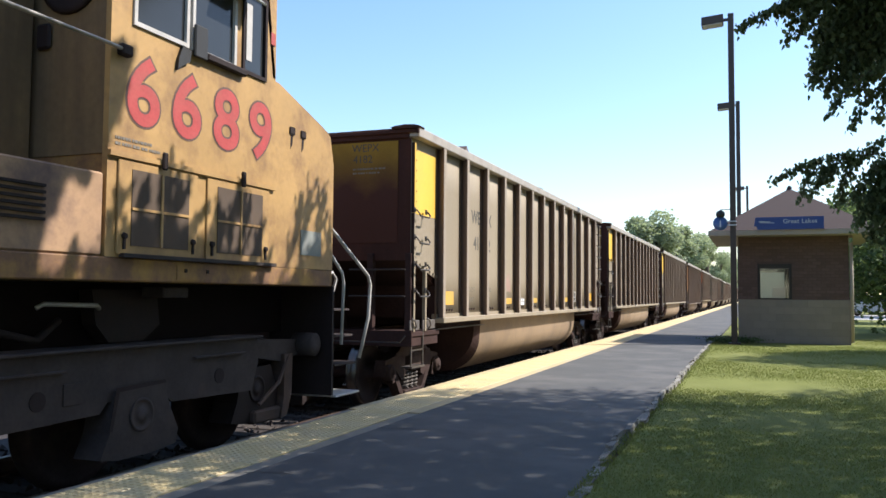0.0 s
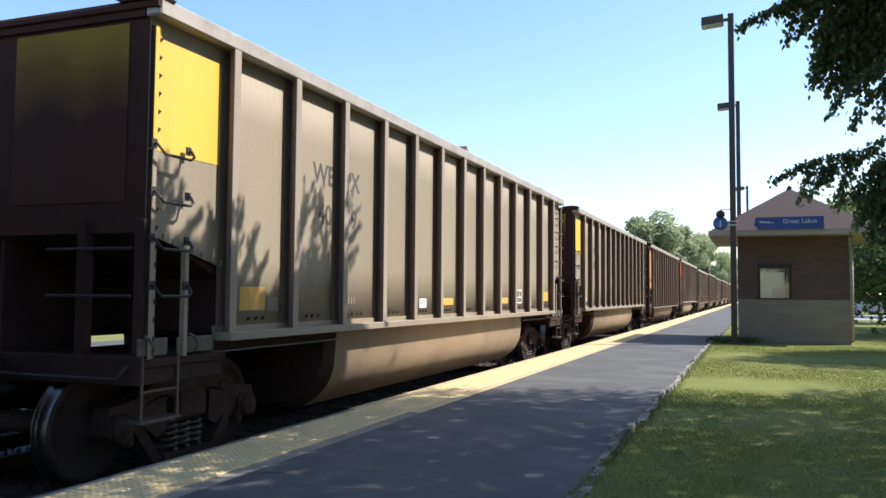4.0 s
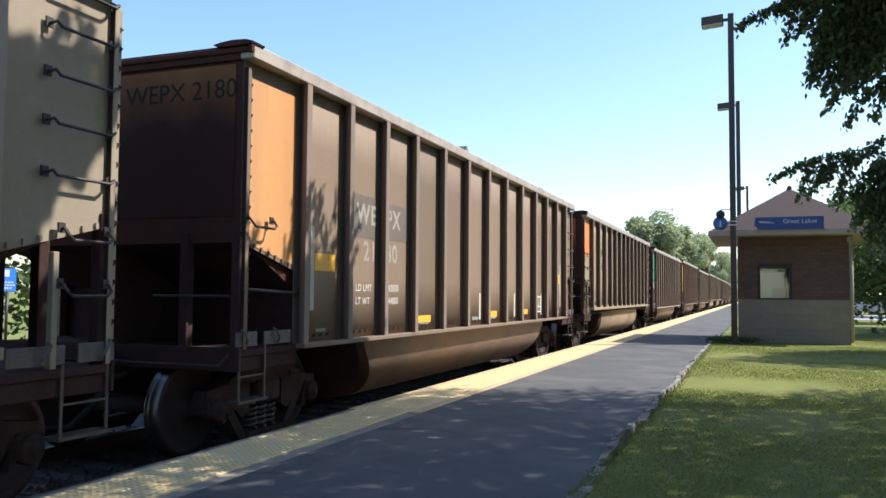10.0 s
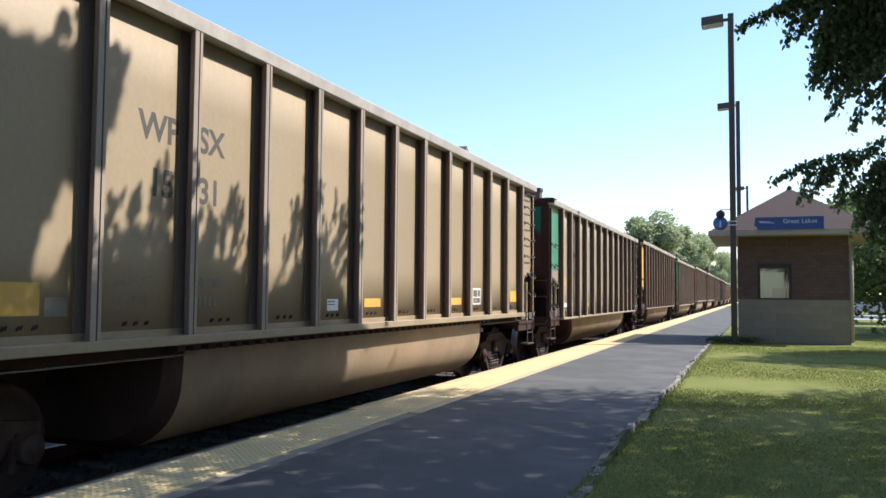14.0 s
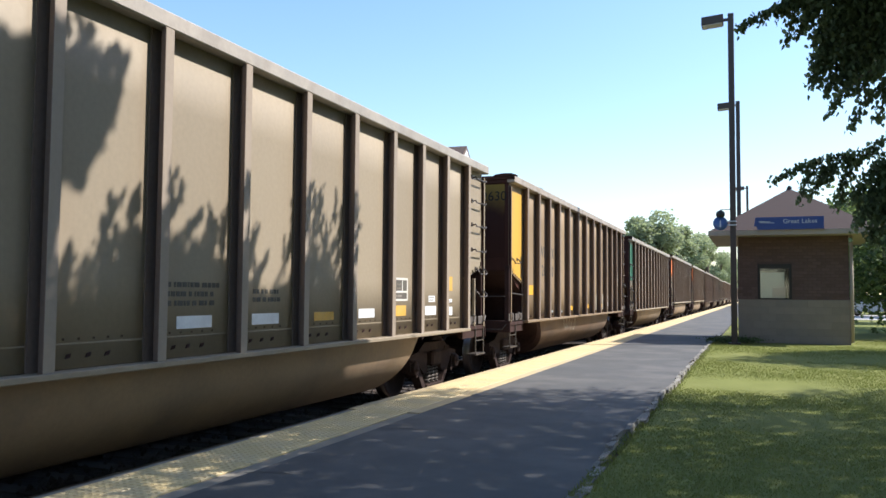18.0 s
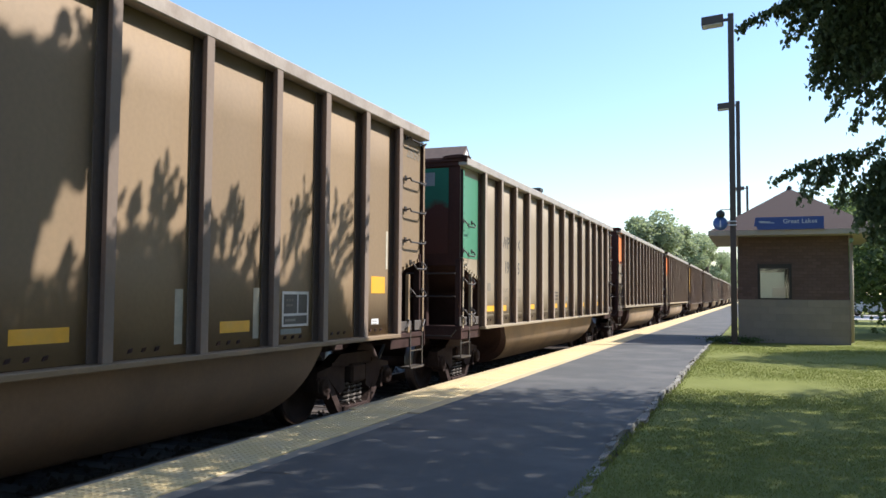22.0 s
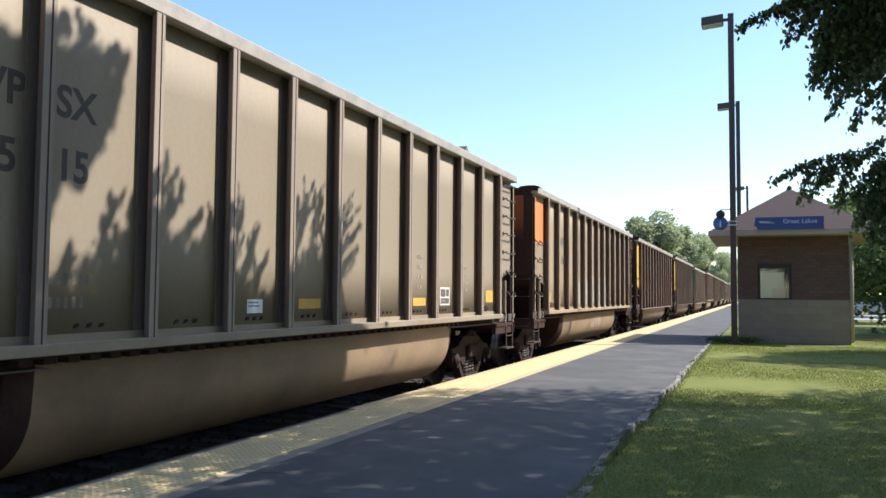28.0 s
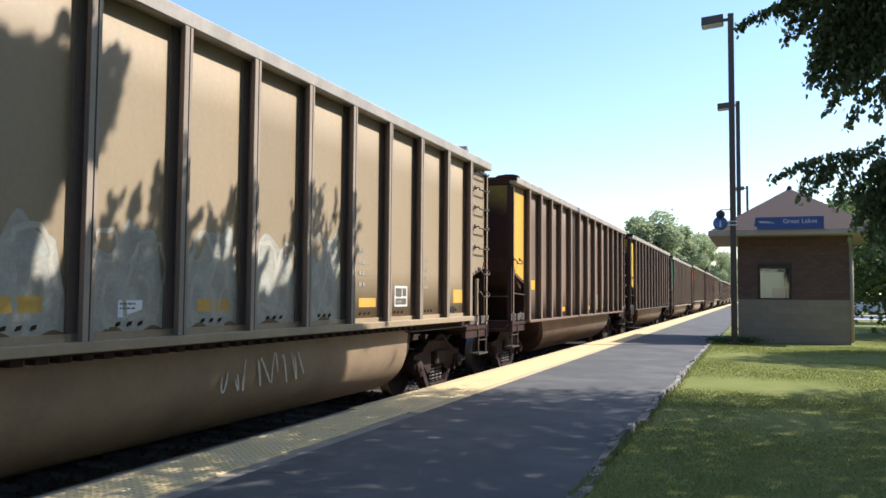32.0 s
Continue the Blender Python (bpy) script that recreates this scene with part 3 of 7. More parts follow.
def coal_car(index, kind, paint, label):
    """One bathtub coal gondola; its origin is at its leading end, at rail height, on the track's centre."""
    y0 = -7.43 + COUPLED * (index - 4)
    car = empty("coal_gondola", pose(TRACK_X, y0, RAIL_Z), label, "freight car", "coal train cars")
    CARS.append((car, y0))
    skin = {6: steel_tan, 10: steel_red, 11: steel_black, 14: steel_red}.get(index, steel_brown) if kind == "b" else aluminium_warm if index in (4, 9) else aluminium_tan
    hi, lo = (2.10, 1.84) if kind == "c" else (2.05, 1.79)
    SILL = SILLS[kind]
    tall_a = paint is bright_orange
    z_low = 2.71 if kind == "a" else (2.23 if kind == "c" else hi + 0.42)
    shared("shell" + kind, body_shell(hi, lo, SILL), end_dust_shade, "body", car, at=Matrix.Diagonal((1, 1, 0.977 if kind == "c" else 1.0, 1)))
    # Slope sheets take the dark colour in place of their deep shade
    dark_faces(CACHE[("shell" + kind, end_dust_shade.name)], lambda c: c.z < 2.06 and abs(c.x) < 1.0)
    low = Matrix.Diagonal((1, 1, 0.977 if kind == "c" else 1.0, 1))
    chord_skin = brown_chord if kind == "b" else worn_chord
    for s in (0, 180):
        turn = (pose(0, 0, 0) if s == 0 else pose(0, BODY, 0, 0, 0, 180)) @ low
        for k in range(12):
            w = POSTS[kind][k + 1] - POSTS[kind][k]
            lips, start, step, seam = {"a": (0.085, 0.40, 0.12, 0.0), "b": (0.045, 0.34, 0.15, 2.475), "c": (0.072, 0.26, 0.185, 1.255)}[kind]
            pn = shared(("panel", kind, round(w, 3)), panel_shape(w - 0.01, SILL + 0.01, TOP - 0.05, lips, start, step, seam), skin, "panel", car, at=turn @ pose(PANEL, (POSTS[kind][k] + POSTS[kind][k + 1]) / 2, 0))
            dark_faces(pn.data, lambda c: c.x > 0.004, grime_and_shade)
        for y in POSTS[kind]:
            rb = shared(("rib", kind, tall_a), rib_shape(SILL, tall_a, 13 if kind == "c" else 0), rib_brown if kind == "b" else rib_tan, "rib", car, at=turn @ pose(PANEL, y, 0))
            # Open side of each post is darkened: its shade is put into colour
            dark_faces(rb.data, lambda c: c.x < HALF - PANEL - 0.002 and c.y < 0.03 and c.z > 1.3 and c.z < CHORD - 0.1, rib_flank_shade)
        shared("chord", chord_shape, chord_skin, "top_chord", car, at=turn)
        shared("sill" + kind, sill_shape(SILL), skin, "side_sill", car, at=turn)
        if kind == "a":
            for y in (0.90, BODY - 3.35):
                stub = shared("stub", stub_sill_shape, grime_and_shade, "stub_sill", car, at=turn @ pose(0, y, 0))
                shared("stub_flange", stub_flange_shape, worn_plate, "sill_flange", stub)
        if tall_a:
            shared("teeth", sill_teeth, grime_and_shade, "sill_bracket", car, at=turn)
        # corner bays at both ends of this side
        for e in (0, 1):
            def bay(bm, e=e):
                ys = (0.03, 1.08) if e == 0 else (BODY - 1.08, BODY - 0.03)
                zs = (hi, lo) if e == 0 else (lo, hi)
                prism(bm, [(ys[0], zs[0]), (ys[0], TOP - 0.05), (ys[1], TOP - 0.05), (ys[1], zs[1])], "x", PANEL - 0.005, PANEL)
                for i in range(8):
                    y = ys[0] + 0.08 + i * 0.125
                    z = zs[0] + (zs[1] - zs[0]) * (y - ys[0]) / 1.05
                    box(bm, PANEL, PANEL + 0.02, y - 0.014, y + 0.014, z + 0.01, z + 0.05)
            shared("bay%s%d" % (kind, e), bay, skin, "corner_panel", car, at=turn)
            st = turn if e == 0 else turn @ pose(0, BODY - 0.075, 0)
            lead = s == 0 and e == 0 and kind != "b"
            spans = ((1.06, z_low, skin), (z_low + 0.001, 3.70, paint)) if lead else ((1.06, 3.70, skin),)
            for za, zb, hue in spans:
                post = shared(("stile", kind, za, zb), corner_stile(za, zb), hue, "corner_post", car, at=st)
                dark_faces(post.data, lambda c: c.y < 0.036 or (c.x > PANEL + 0.0125 and c.y > 0.087), grime_and_shade)
    # Tub ends take the dark colour in place of their shade
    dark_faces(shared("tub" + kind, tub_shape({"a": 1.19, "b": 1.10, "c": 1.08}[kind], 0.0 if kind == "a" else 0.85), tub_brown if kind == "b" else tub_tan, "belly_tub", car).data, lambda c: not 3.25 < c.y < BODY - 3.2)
    shared("centre_sill", centre_sill_shape, truck_iron, "centre_sill", car)
    for e in (0, 1):
        m = pose(0, 0, 0) if e == 0 else pose(0, BODY, 0, 0, 0, 180)
        shared("end_platform", platform_shape, grime_and_shade, "end_platform", car, at=m)
        shared("end_chord", end_chord_shape, end_dust_shade, "end_chord", car, at=m @ low)
        shared("cap", corner_cap_shape, end_dust_shade, "corner_cap", car, at=m @ low)
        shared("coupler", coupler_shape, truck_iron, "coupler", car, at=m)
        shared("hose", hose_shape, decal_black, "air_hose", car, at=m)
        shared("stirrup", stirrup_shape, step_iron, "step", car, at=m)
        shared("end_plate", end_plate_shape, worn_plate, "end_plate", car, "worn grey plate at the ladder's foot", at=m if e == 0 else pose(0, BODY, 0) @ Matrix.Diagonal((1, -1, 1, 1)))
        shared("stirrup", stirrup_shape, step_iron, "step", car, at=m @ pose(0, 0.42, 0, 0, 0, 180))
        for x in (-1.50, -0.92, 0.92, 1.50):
            shared("post%.1f" % x, end_post(x), grime_and_shade, "end_post", car, at=m)
    # Plate added to block the light showing through under the slope
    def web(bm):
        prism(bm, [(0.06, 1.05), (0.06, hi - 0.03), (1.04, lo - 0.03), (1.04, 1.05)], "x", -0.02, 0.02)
    shared("web" + kind, web, grime_and_shade, "slope_web", car)
    # painted upper corner and end
    def side_patch(bm):
        if kind == "b":
            prism(bm, [(0.085, hi + 0.01), (0.085, 3.62), (0.97, 3.62), (0.97, lo + 0.08)], "x", PANEL + 0.001, PANEL + 0.004)
        else:
            box(bm, PANEL + 0.001, PANEL + 0.004, 0.10, 0.96, z_low, 3.62)
    shared("side_patch" + kind, side_patch, paint, "painted_panel", car, "painted corner panel", at=low)
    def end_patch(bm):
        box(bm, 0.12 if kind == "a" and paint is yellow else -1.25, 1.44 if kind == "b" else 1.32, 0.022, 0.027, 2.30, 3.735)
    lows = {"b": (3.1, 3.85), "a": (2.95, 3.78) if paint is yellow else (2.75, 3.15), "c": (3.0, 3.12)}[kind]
    # End paint is a dimmed copy, the end's shade put into its colour
    old = mat("dim_end_" + kind + paint.name, [v * (0.6 if kind == "b" else 0.5 if kind == "a" else 0.58) for v in END_HUES[paint.name]], 0.75, var=0.2, scale=1.5, fade=(lows[0], lows[1], (0.042, 0.017, 0.012) if kind == "b" else (0.056, 0.023, 0.017) if tall_a else (0.074, 0.028, 0.019), 1.0), spec=0.2)
    shared("end_patch" + kind + paint.name, end_patch, old, "painted_end", car, "painted car end, darkened for dust and shade", at=low)
    # grab irons: the leading corner has the short ladder, the trailing corner the full one
    zs = {"a": (2.70, 2.32, 1.95, 1.58), "c": (2.72, 2.24, 1.78, 1.29), "b": (2.23,)}[kind]
    for z in zs:
        shared("grab.45", grab_shape(0.42), grab_iron, "grab_iron", car, at=pose(PANEL + 0.04, 0.05, z))
    for z in {"b": (3.66, 3.10, 2.68, 2.26), "a": (3.63, 3.34, 3.01, 2.68, 2.33), "c": (3.50, 3.10, 2.70, 2.28)}[kind]:
        shared("grab.6", grab_shape(0.58, 0.07, -0.03), grab_iron, "grab_iron", car, at=pose(PANEL + 0.02, BODY - 0.62, z))
    for z in (1.96, 1.58):
        shared("grab.45", grab_shape(0.42), grab_iron, "grab_iron", car, at=pose(PANEL + 0.04, BODY - 0.48, z))
    if kind != "b":
        def post2(bm):
            box(bm, PANEL + 0.0, PANEL + 0.05, 0.46, 0.51, 1.06, 1.93, 0.004)
        shared("post2", post2, skin, "ladder_post", car)
    else:
        def rail_b(bm):
            tube(bm, [(PANEL + 0.03, 0.03, 1.62), (PANEL + 0.03, 1.02, 1.58)], 0.016)
        shared("rail_b", rail_b, grab_iron, "hand_rail", car)
    def post3(bm):
        box(bm, PANEL + 0.0, PANEL + 0.05, BODY - 0.54, BODY - 0.49, 1.06, 1.85, 0.004)
    shared("post3", post3, skin, "ladder_post", car)
    for e in (0, 1):
        m = pose(0, 0, 0) if e == 0 else pose(0, BODY, 0, 0, 0, 180)
        def end_grab(bm):
            for z in ((1.55,) if kind == "b" else (1.55, 1.92)):
                tube(bm, [(0.62, -0.06, z), (1.48, -0.06, z)], 0.013)
        shared("end_grab" + ("b" if kind == "b" else ""), end_grab, grab_iron, "hand_rail", car, at=m)
        def cut_lever(bm):
            tube(bm, [(1.52, -0.12, 1.02), (1.45, -0.16, 0.92), (0.5, -0.16, 0.92), (0.18, -0.42, 0.98)], 0.013)
        shared("lever", cut_lever, grab_iron, "uncoupling_lever", car, at=m)
    def reservoir(bm):
        lathe(bm, [(-0.34, 0.0), (-0.34, 0.07), (-0.29, 0.11), (0.29, 0.11), (0.34, 0.07), (0.34, 0.0)], "x", 16)
    shared("reservoir", reservoir, valve_blue, "air_reservoir", car, "dull blue-grey air reservoir", at=pose(0.30, BODY - 0.62, 1.18))
    def valve(bm):
        box(bm, -0.12, 0.12, -0.10, 0.10, 0.0, 0.30, 0.02)
        tube(bm, [(0.0, 0.0, 0.30), (0.02, 0.05, 0.42), (0.3, 0.05, 0.44)], 0.022, 7)
    shared("valve", valve, truck_iron, "brake_valve", car, at=pose(0.35, BODY - 0.50, 1.06))
    for y in (1.16, BODY - 1.16):
        freight_truck(car, y)
    return car


def side_text(car, words, y, z, size, material, name="lettering", dx=0.0021, bold=0.0, spread=1.0):
    return lettering(name, words, size, material, car, pose(PANEL + dx, y, z) @ pose(0, 0, 0, 90, 0, 90), spread=spread, bold=bold)


def end_text(car, words, x, z, size, material):
    return lettering("lettering", words, size, material, car, pose(x, 0.018, z, 90, 0, 0))


def bars(name, parent, m, rows, width, height, gap, material, seed):
    """Writing too small to read: rows of short bars, as one mesh; m puts it on its surface, along x and up y."""
    rnd = random.Random(seed)
    bm = bmesh.new()
    for r in range(rows):
        x, y = 0.0, -r * (height + gap)
        end = width * rnd.uniform(0.75, 1.0)
        while x < end:
            w = rnd.uniform(0.5, 1.6) * height
            box(bm, x, x + w, y, y + height, 0, 0.002)
            x += w + height * rnd.choice((0.35, 0.35, 0.9))
    return tagged(part(name, bm, material, parent, at=m), kind="stuff")


def figures(car, y, z, count, material):
    """Figures too worn to read: upright bars of their size."""
    for k in range(count):
        shared("figure", lambda bm: box(bm, 0, 0.0006, 0, 0.036, 0, 0.08), material, "worn_figure", car, at=pose(PANEL + 0.0021, y + 0.07 * k, z))


def on_side(y, z, dx=0.0044):
    return pose(PANEL + dx, y, z) @ pose(0, 0, 0, 90, 0, 90)


def plate(name, parent, y0, y1, z0, z1, material, dx=0.0026, label=""):
    key = ("plate", round(y1 - y0, 3), round(z1 - z0, 3))
    def make(bm):
        box(bm, 0, 0.0014, 0, y1 - y0, 0, z1 - z0)
    return shared(key, make, material, name, parent, label, at=pose(PANEL + dx, y0, z0))


def stencil_frame(car, y, z, w, h):
    """The white-framed load stencil near the trailing end."""
    def make(bm):
        for a in ((0, 0.03, 0, h), (w - 0.03, w, 0, h), (0.03, w - 0.03, h - 0.03, h), (0.03, w - 0.03, 0, 0.025), (0.03, w - 0.03, 0.11, 0.135), (w * 0.56, w * 0.56 + 0.022, 0.135, h - 0.03)):
            box(bm, 0.0006, 0.002, a[0], a[1], a[2], a[3])
    plate("stencil_panel", car, y, y + w, z, z + h, stencil_grey, 0.0026)
    shared(("stencil", w, h), make, white_paint, "stencil_frame", car, at=pose(PANEL + 0.0036, y, z))
    bars("stencil_text", car, on_side(y + 0.06, z + 0.055, 0.0046), 1, w * 0.45, 0.024, 0.02, worn_white, 3)
    bars("stencil_text", car, on_side(y + 0.08, z + h - 0.10, 0.0046), 2, w * 0.3, 0.022, 0.03, faint_ink, 5)


def scrawl(name, parent, m, width, height, strokes, thick, material, seed):
    """Loose looping strokes sprayed on a surface, as flat ribbons that rise a hair along their way."""
    rnd = random.Random(seed)
    bm = bmesh.new()
    lift = 0.0
    for s in range(strokes):
        cx = width * (s + 0.5) / strokes
        rx, ry = width / strokes * rnd.uniform(0.25, 0.5), height * rnd.uniform(0.28, 0.46)
        a0, f1, f2, n = rnd.uniform(0, 6), rnd.uniform(0.3, 0.7), rnd.uniform(0.5, 0.95), 16
        cy = height * rnd.uniform(0.42, 0.58)
        pts = [Vector((cx + rx * math.sin(a0 + f1 * 6 * i / n), cy + ry * math.cos(a0 * 2 + f2 * 6 * i / n), 0)) for i in range(n + 1)]
        prev = None
        for i in range(n):
            d = (pts[i + 1] - pts[i]).normalized()
            q = Vector((-d.y, d.x, 0)) * thick * rnd.uniform(0.35, 0.6) * min(1, (i + 1) / 3, (n - i) / 3)
            lift += 0.00004
            up = Vector((0, 0, lift))
            a, b = bm.verts.new(pts[i] + q + up), bm.verts.new(pts[i] - q + up)
            if prev:
                bm.faces.new((prev[0], prev[1], b, a))
            prev = (a, b)
    return tagged(part(name, bm, material, parent, at=m), kind="stuff")


def fat_letters(name, parent, m, width, height, material, seed):
    """Two fat sprayed letters: an arched outline and an inner hook each, as flat ribbons that rise a hair along their way."""
    rnd = random.Random(seed)
    bm = bmesh.new()
    lift = 0.0
    def ribbon(pts, thick):
        nonlocal lift
        prev = None
        for i in range(len(pts)):
            d = (pts[min(i + 1, len(pts) - 1)] - pts[max(i - 1, 0)]).normalized()
            q = Vector((-d.y, d.x, 0)) * thick * 0.5 * rnd.uniform(0.8, 1.15)
            lift += 0.00002
            a, b = bm.verts.new(pts[i] + q + Vector((0, 0, lift))), bm.verts.new(pts[i] - q + Vector((0, 0, lift)))
            if prev:
                bm.faces.new((prev[0], prev[1], b, a))
            prev = (a, b)
    for k in range(2):
        cx = width * (0.27 + 0.46 * k) + rnd.uniform(-0.03, 0.03)
        rx, top, lean = width * rnd.uniform(0.14, 0.25), height * rnd.uniform(0.70, 1.0), rnd.uniform(-0.18, 0.18)
        foot = rnd.uniform(0.02, 0.12)
        arch = [Vector((cx - rx * rnd.uniform(0.85, 1.1), foot, 0)), Vector((cx - rx * 1.05, top * 0.4, 0))]
        arch += [Vector((cx + rx * math.cos(a) + lean * 0.6, top * 0.66 + top * 0.34 * math.sin(a), 0)) for a in np.linspace(math.pi, 0, 11)]
        arch += [Vector((cx + rx * 0.9, top * 0.36, 0)), Vector((cx + rx * rnd.uniform(0.5, 1.0), foot + 0.03, 0))]
        ribbon([q + Vector((rnd.uniform(-0.03, 0.03), rnd.uniform(-0.03, 0.03), 0)) for q in arch], rnd.uniform(0.03, 0.06))
        turn, start = rnd.choice((-1, 1)), rnd.uniform(0, 1.5)
        hook = [Vector((cx + turn * rx * 0.42 * math.cos(start + a), top * 0.42 + top * 0.20 * math.sin(start + a) - 0.03 * a, 0)) for a in np.linspace(0, 4.2, 13)]
        ribbon(hook, 0.035)
        if rnd.uniform(0, 1) < 0.6:
            y = top * rnd.uniform(0.12, 0.22)
            ribbon([Vector((cx - rx * 0.8, y, 0)), Vector((cx, y + 0.04, 0)), Vector((cx + rx * 0.8, y - 0.01, 0))], 0.05)
    return tagged(part(name, bm, material, parent, at=m), kind="stuff")


def sprayed_fill(name, parent, m, width, height, material, seed):
    """A ragged patch of sprayed paint, its top edge bulging like fat letters."""
    rnd = random.Random(seed)
    bm = bmesh.new()
    f, g, h = rnd.uniform(5, 9), rnd.uniform(11, 19), rnd.uniform(0, 6)
    n, rows = 26, []
    for i in range(n + 1):
        x = width * i / n
        top = height * (0.80 + 0.14 * math.sin(f * i / n + h) + 0.06 * math.sin(g * i / n)) * min(1.0, 0.55 + 4 * min(i, n - i) / n)
        foot = 0.04 * height * (1 + math.sin(g * 0.7 * i / n + h))
        rows.append([bm.verts.new((x, foot + (top - foot) * k / 3, 0)) for k in range(4)])
    for r0, r1 in zip(rows, rows[1:]):
        for k in range(3):
            bm.faces.new((r0[k], r1[k], r1[k + 1], r0[k + 1]))
    return part(name, bm, material, parent, at=m)


spray_blue = mat("pale_blue_spray", (0.36, 0.355, 0.305), 0.65, var=0.35, scale=5, fine=30, stain=(0.30, 0.25, 0.18), stain_amt=0.85, stain_scale=4)
spray_white = mat("pale_spray", (0.41, 0.39, 0.32), 0.65, var=0.25, scale=7, stain=(0.40, 0.34, 0.25), stain_amt=0.7, stain_scale=6)
spray_red = mat("faint_red_spray", (0.33, 0.21, 0.165), 0.7, var=0.25, scale=6, stain=(0.30, 0.25, 0.19), stain_amt=1.0, stain_scale=5)
spray_tub = mat("grey_spray", (0.50, 0.46, 0.38), 0.65, var=0.2, scale=9)


def finish(car, kind, side_marks, end_marks, rear_mark, tub_mark, graffiti, seed):
    rnd = random.Random(seed)
    ink = {"a": dark_paint, "c": dark_paint, "b": worn_white if seed == 3 else dark_paint}[kind]
    if side_marks:
        size, zb, dz, a1, a2, b1, b2 = {"a": (0.31, 2.79, 0.44, 0.50, 0.20, 0.62, 0.21), "b": (0.335, 2.44, 0.45, 0.28, 0.09, 0.46, 0.08) if seed == 3 else (0.335, 2.44, 0.42, 0.36, 0.25, 0.54, 0.27), "c": (0.31, 2.47, 0.47, 0.28, 0.14, 0.43, 0.15)}[kind]
        w1, w2, n1, n2 = side_marks
        for words, y, z in ((w1, RIBS[1] + a1, zb), (w2, RIBS[2] + a2, zb), (n1, RIBS[1] + b1, zb - dz), (n2, RIBS[2] + b2, zb - dz)):
            side_text(car, words, y, z, size, ink, bold=0.008, spread=1.14 if kind == "b" else 1.0, dx=0.0042 if seed == 3 else 0.0021)
        if kind == "b" and seed == 3:
            side_text(car, "LD LMT", RIBS[1] + 0.27, 1.615, 0.12, white_paint, spread=1.1)
            side_text(car, "242000", RIBS[2] + 0.10, 1.615, 0.125, white_paint, spread=1.05)
            side_text(car, "LT WT", RIBS[1] + 0.27, 1.455, 0.12, white_paint, spread=1.1)
            side_text(car, "44000", RIBS[2] + 0.17, 1.45, 0.125, white_paint, spread=1.02)
            plate("fresh_patch", car, RIBS[1] + 0.06, RIBS[2] - 0.20, 2.26, 2.78, steel_dark, 0.0019)
            plate("fresh_patch", car, RIBS[2] - 0.02, RIBS[3] - 0.25, 2.28, 2.75, steel_dark, 0.0019)
        else:
            for z, words in ((1.63, "LD LMT"), (1.465, "LT WT")):
                side_text(car, words, RIBS[1] + 0.30, z, 0.115, faint_ink, spread=1.05)
                figures(car, RIBS[2] + 0.18, z, 6 if z > 1.5 else 5, faint_ink)
    # reflectors, plates and stencils along the foot
    for what, k, off, w, z0, z1 in MARKS.get(seed, STANDARD[kind]):
        y = RIBS[k] + off if k >= 0 else off
        if what == "stencil":
            stencil_frame(car, y, z0, w, z1 - z0)
        elif what == "column":
            bars("small_text", car, on_side(y, z1 - 0.05), 4, w, 0.05, (z1 - z0 - 0.2) / 3, worn_white, seed + k)
        elif what == "text":
            bars("small_text", car, on_side(y, z1 - 0.045, 0.0030), 3 if z1 - z0 > 0.15 else 2, w, 0.042, 0.035, dark_paint, seed + k)
        else:
            name, hue, told = MARK_KINDS[what]
            plate(name, car, y, y + w, z0, z1, hue, label=told)
            if what == "tag":
                bars("small_text", car, on_side(y + 0.02, z1 - 0.035, 0.0046), 2, w * 0.75, 0.014, 0.02, faint_ink, seed + k)
    if end_marks:
        pale = white_paint if kind == "a" and seed in (4, 8, 9) else dark_paint
        if kind == "c":
            def band(bm):
                box(bm, -0.6, 1.08, 0.016, 0.021, 3.36, 3.58)
            part("number_band", _bm(band), pale_band, car)
            end_text(car, " ".join(end_marks), -0.15, 3.40, 0.20, dark_paint)
            bars("small_text", car, pose(-0.3, 0.018, 2.98, 90, 0, 0), 1, 1.2, 0.06, 0.03, faint_ink, seed)
        elif kind == "b":
            end_text(car, " ".join(end_marks), 0.15, 3.42, 0.26, decal_black)
        else:
            end_text(car, end_marks[0], 0.60, 3.60, 0.155, pale)
            end_text(car, end_marks[1], 0.62, 3.44, 0.155, pale)
            bars("small_text", car, pose(0.62, 0.018, 3.34, 90, 0, 0), 7 if pale is white_paint else 2, 0.5, 0.024, 0.034, worn_white if pale is white_paint else faint_ink, seed)
    if rear_mark:
        at_y, at_z, high = (BODY - 0.87, 3.37, 0.27) if seed == 3 else (BODY - 0.55, 3.47, 0.22)
        side_text(car, rear_mark, at_y, at_z, high, worn_white if seed == 3 else faint_ink, spread=1.08, bold=0.003, dx=0.0042)
        if seed == 3:
            plate("fresh_patch", car, BODY - 0.97, BODY - 0.25, 3.30, 3.60, steel_dark, 0.0019)
    if tub_mark:
        scrawl("sprayed_scrawl", car, pose(1.466, tub_mark, 0.66) @ pose(0, 0, 0, 90, 0, 90), 1.5, 0.34, 9, 0.024, spray_tub, seed + 5)
    if seed == 0:
        sprayed_fill("sprayed_fill", car, on_side(RIBS[3] + 0.25, 1.62, 0.0026), 0.55, 0.42, spray_red, 4)
        scrawl("sprayed_tag", car, on_side(RIBS[7] + 0.30, 1.45, 0.0030), 0.34, 0.42, 3, 0.03, spray_white, 9)
    if graffiti:
        for k in range(3, 8):
            w = POSTS[kind][k + 1] - POSTS[kind][k] - 0.20
            tall = (0.88, 0.92, 0.96, 1.02, 1.10)[k - 3]
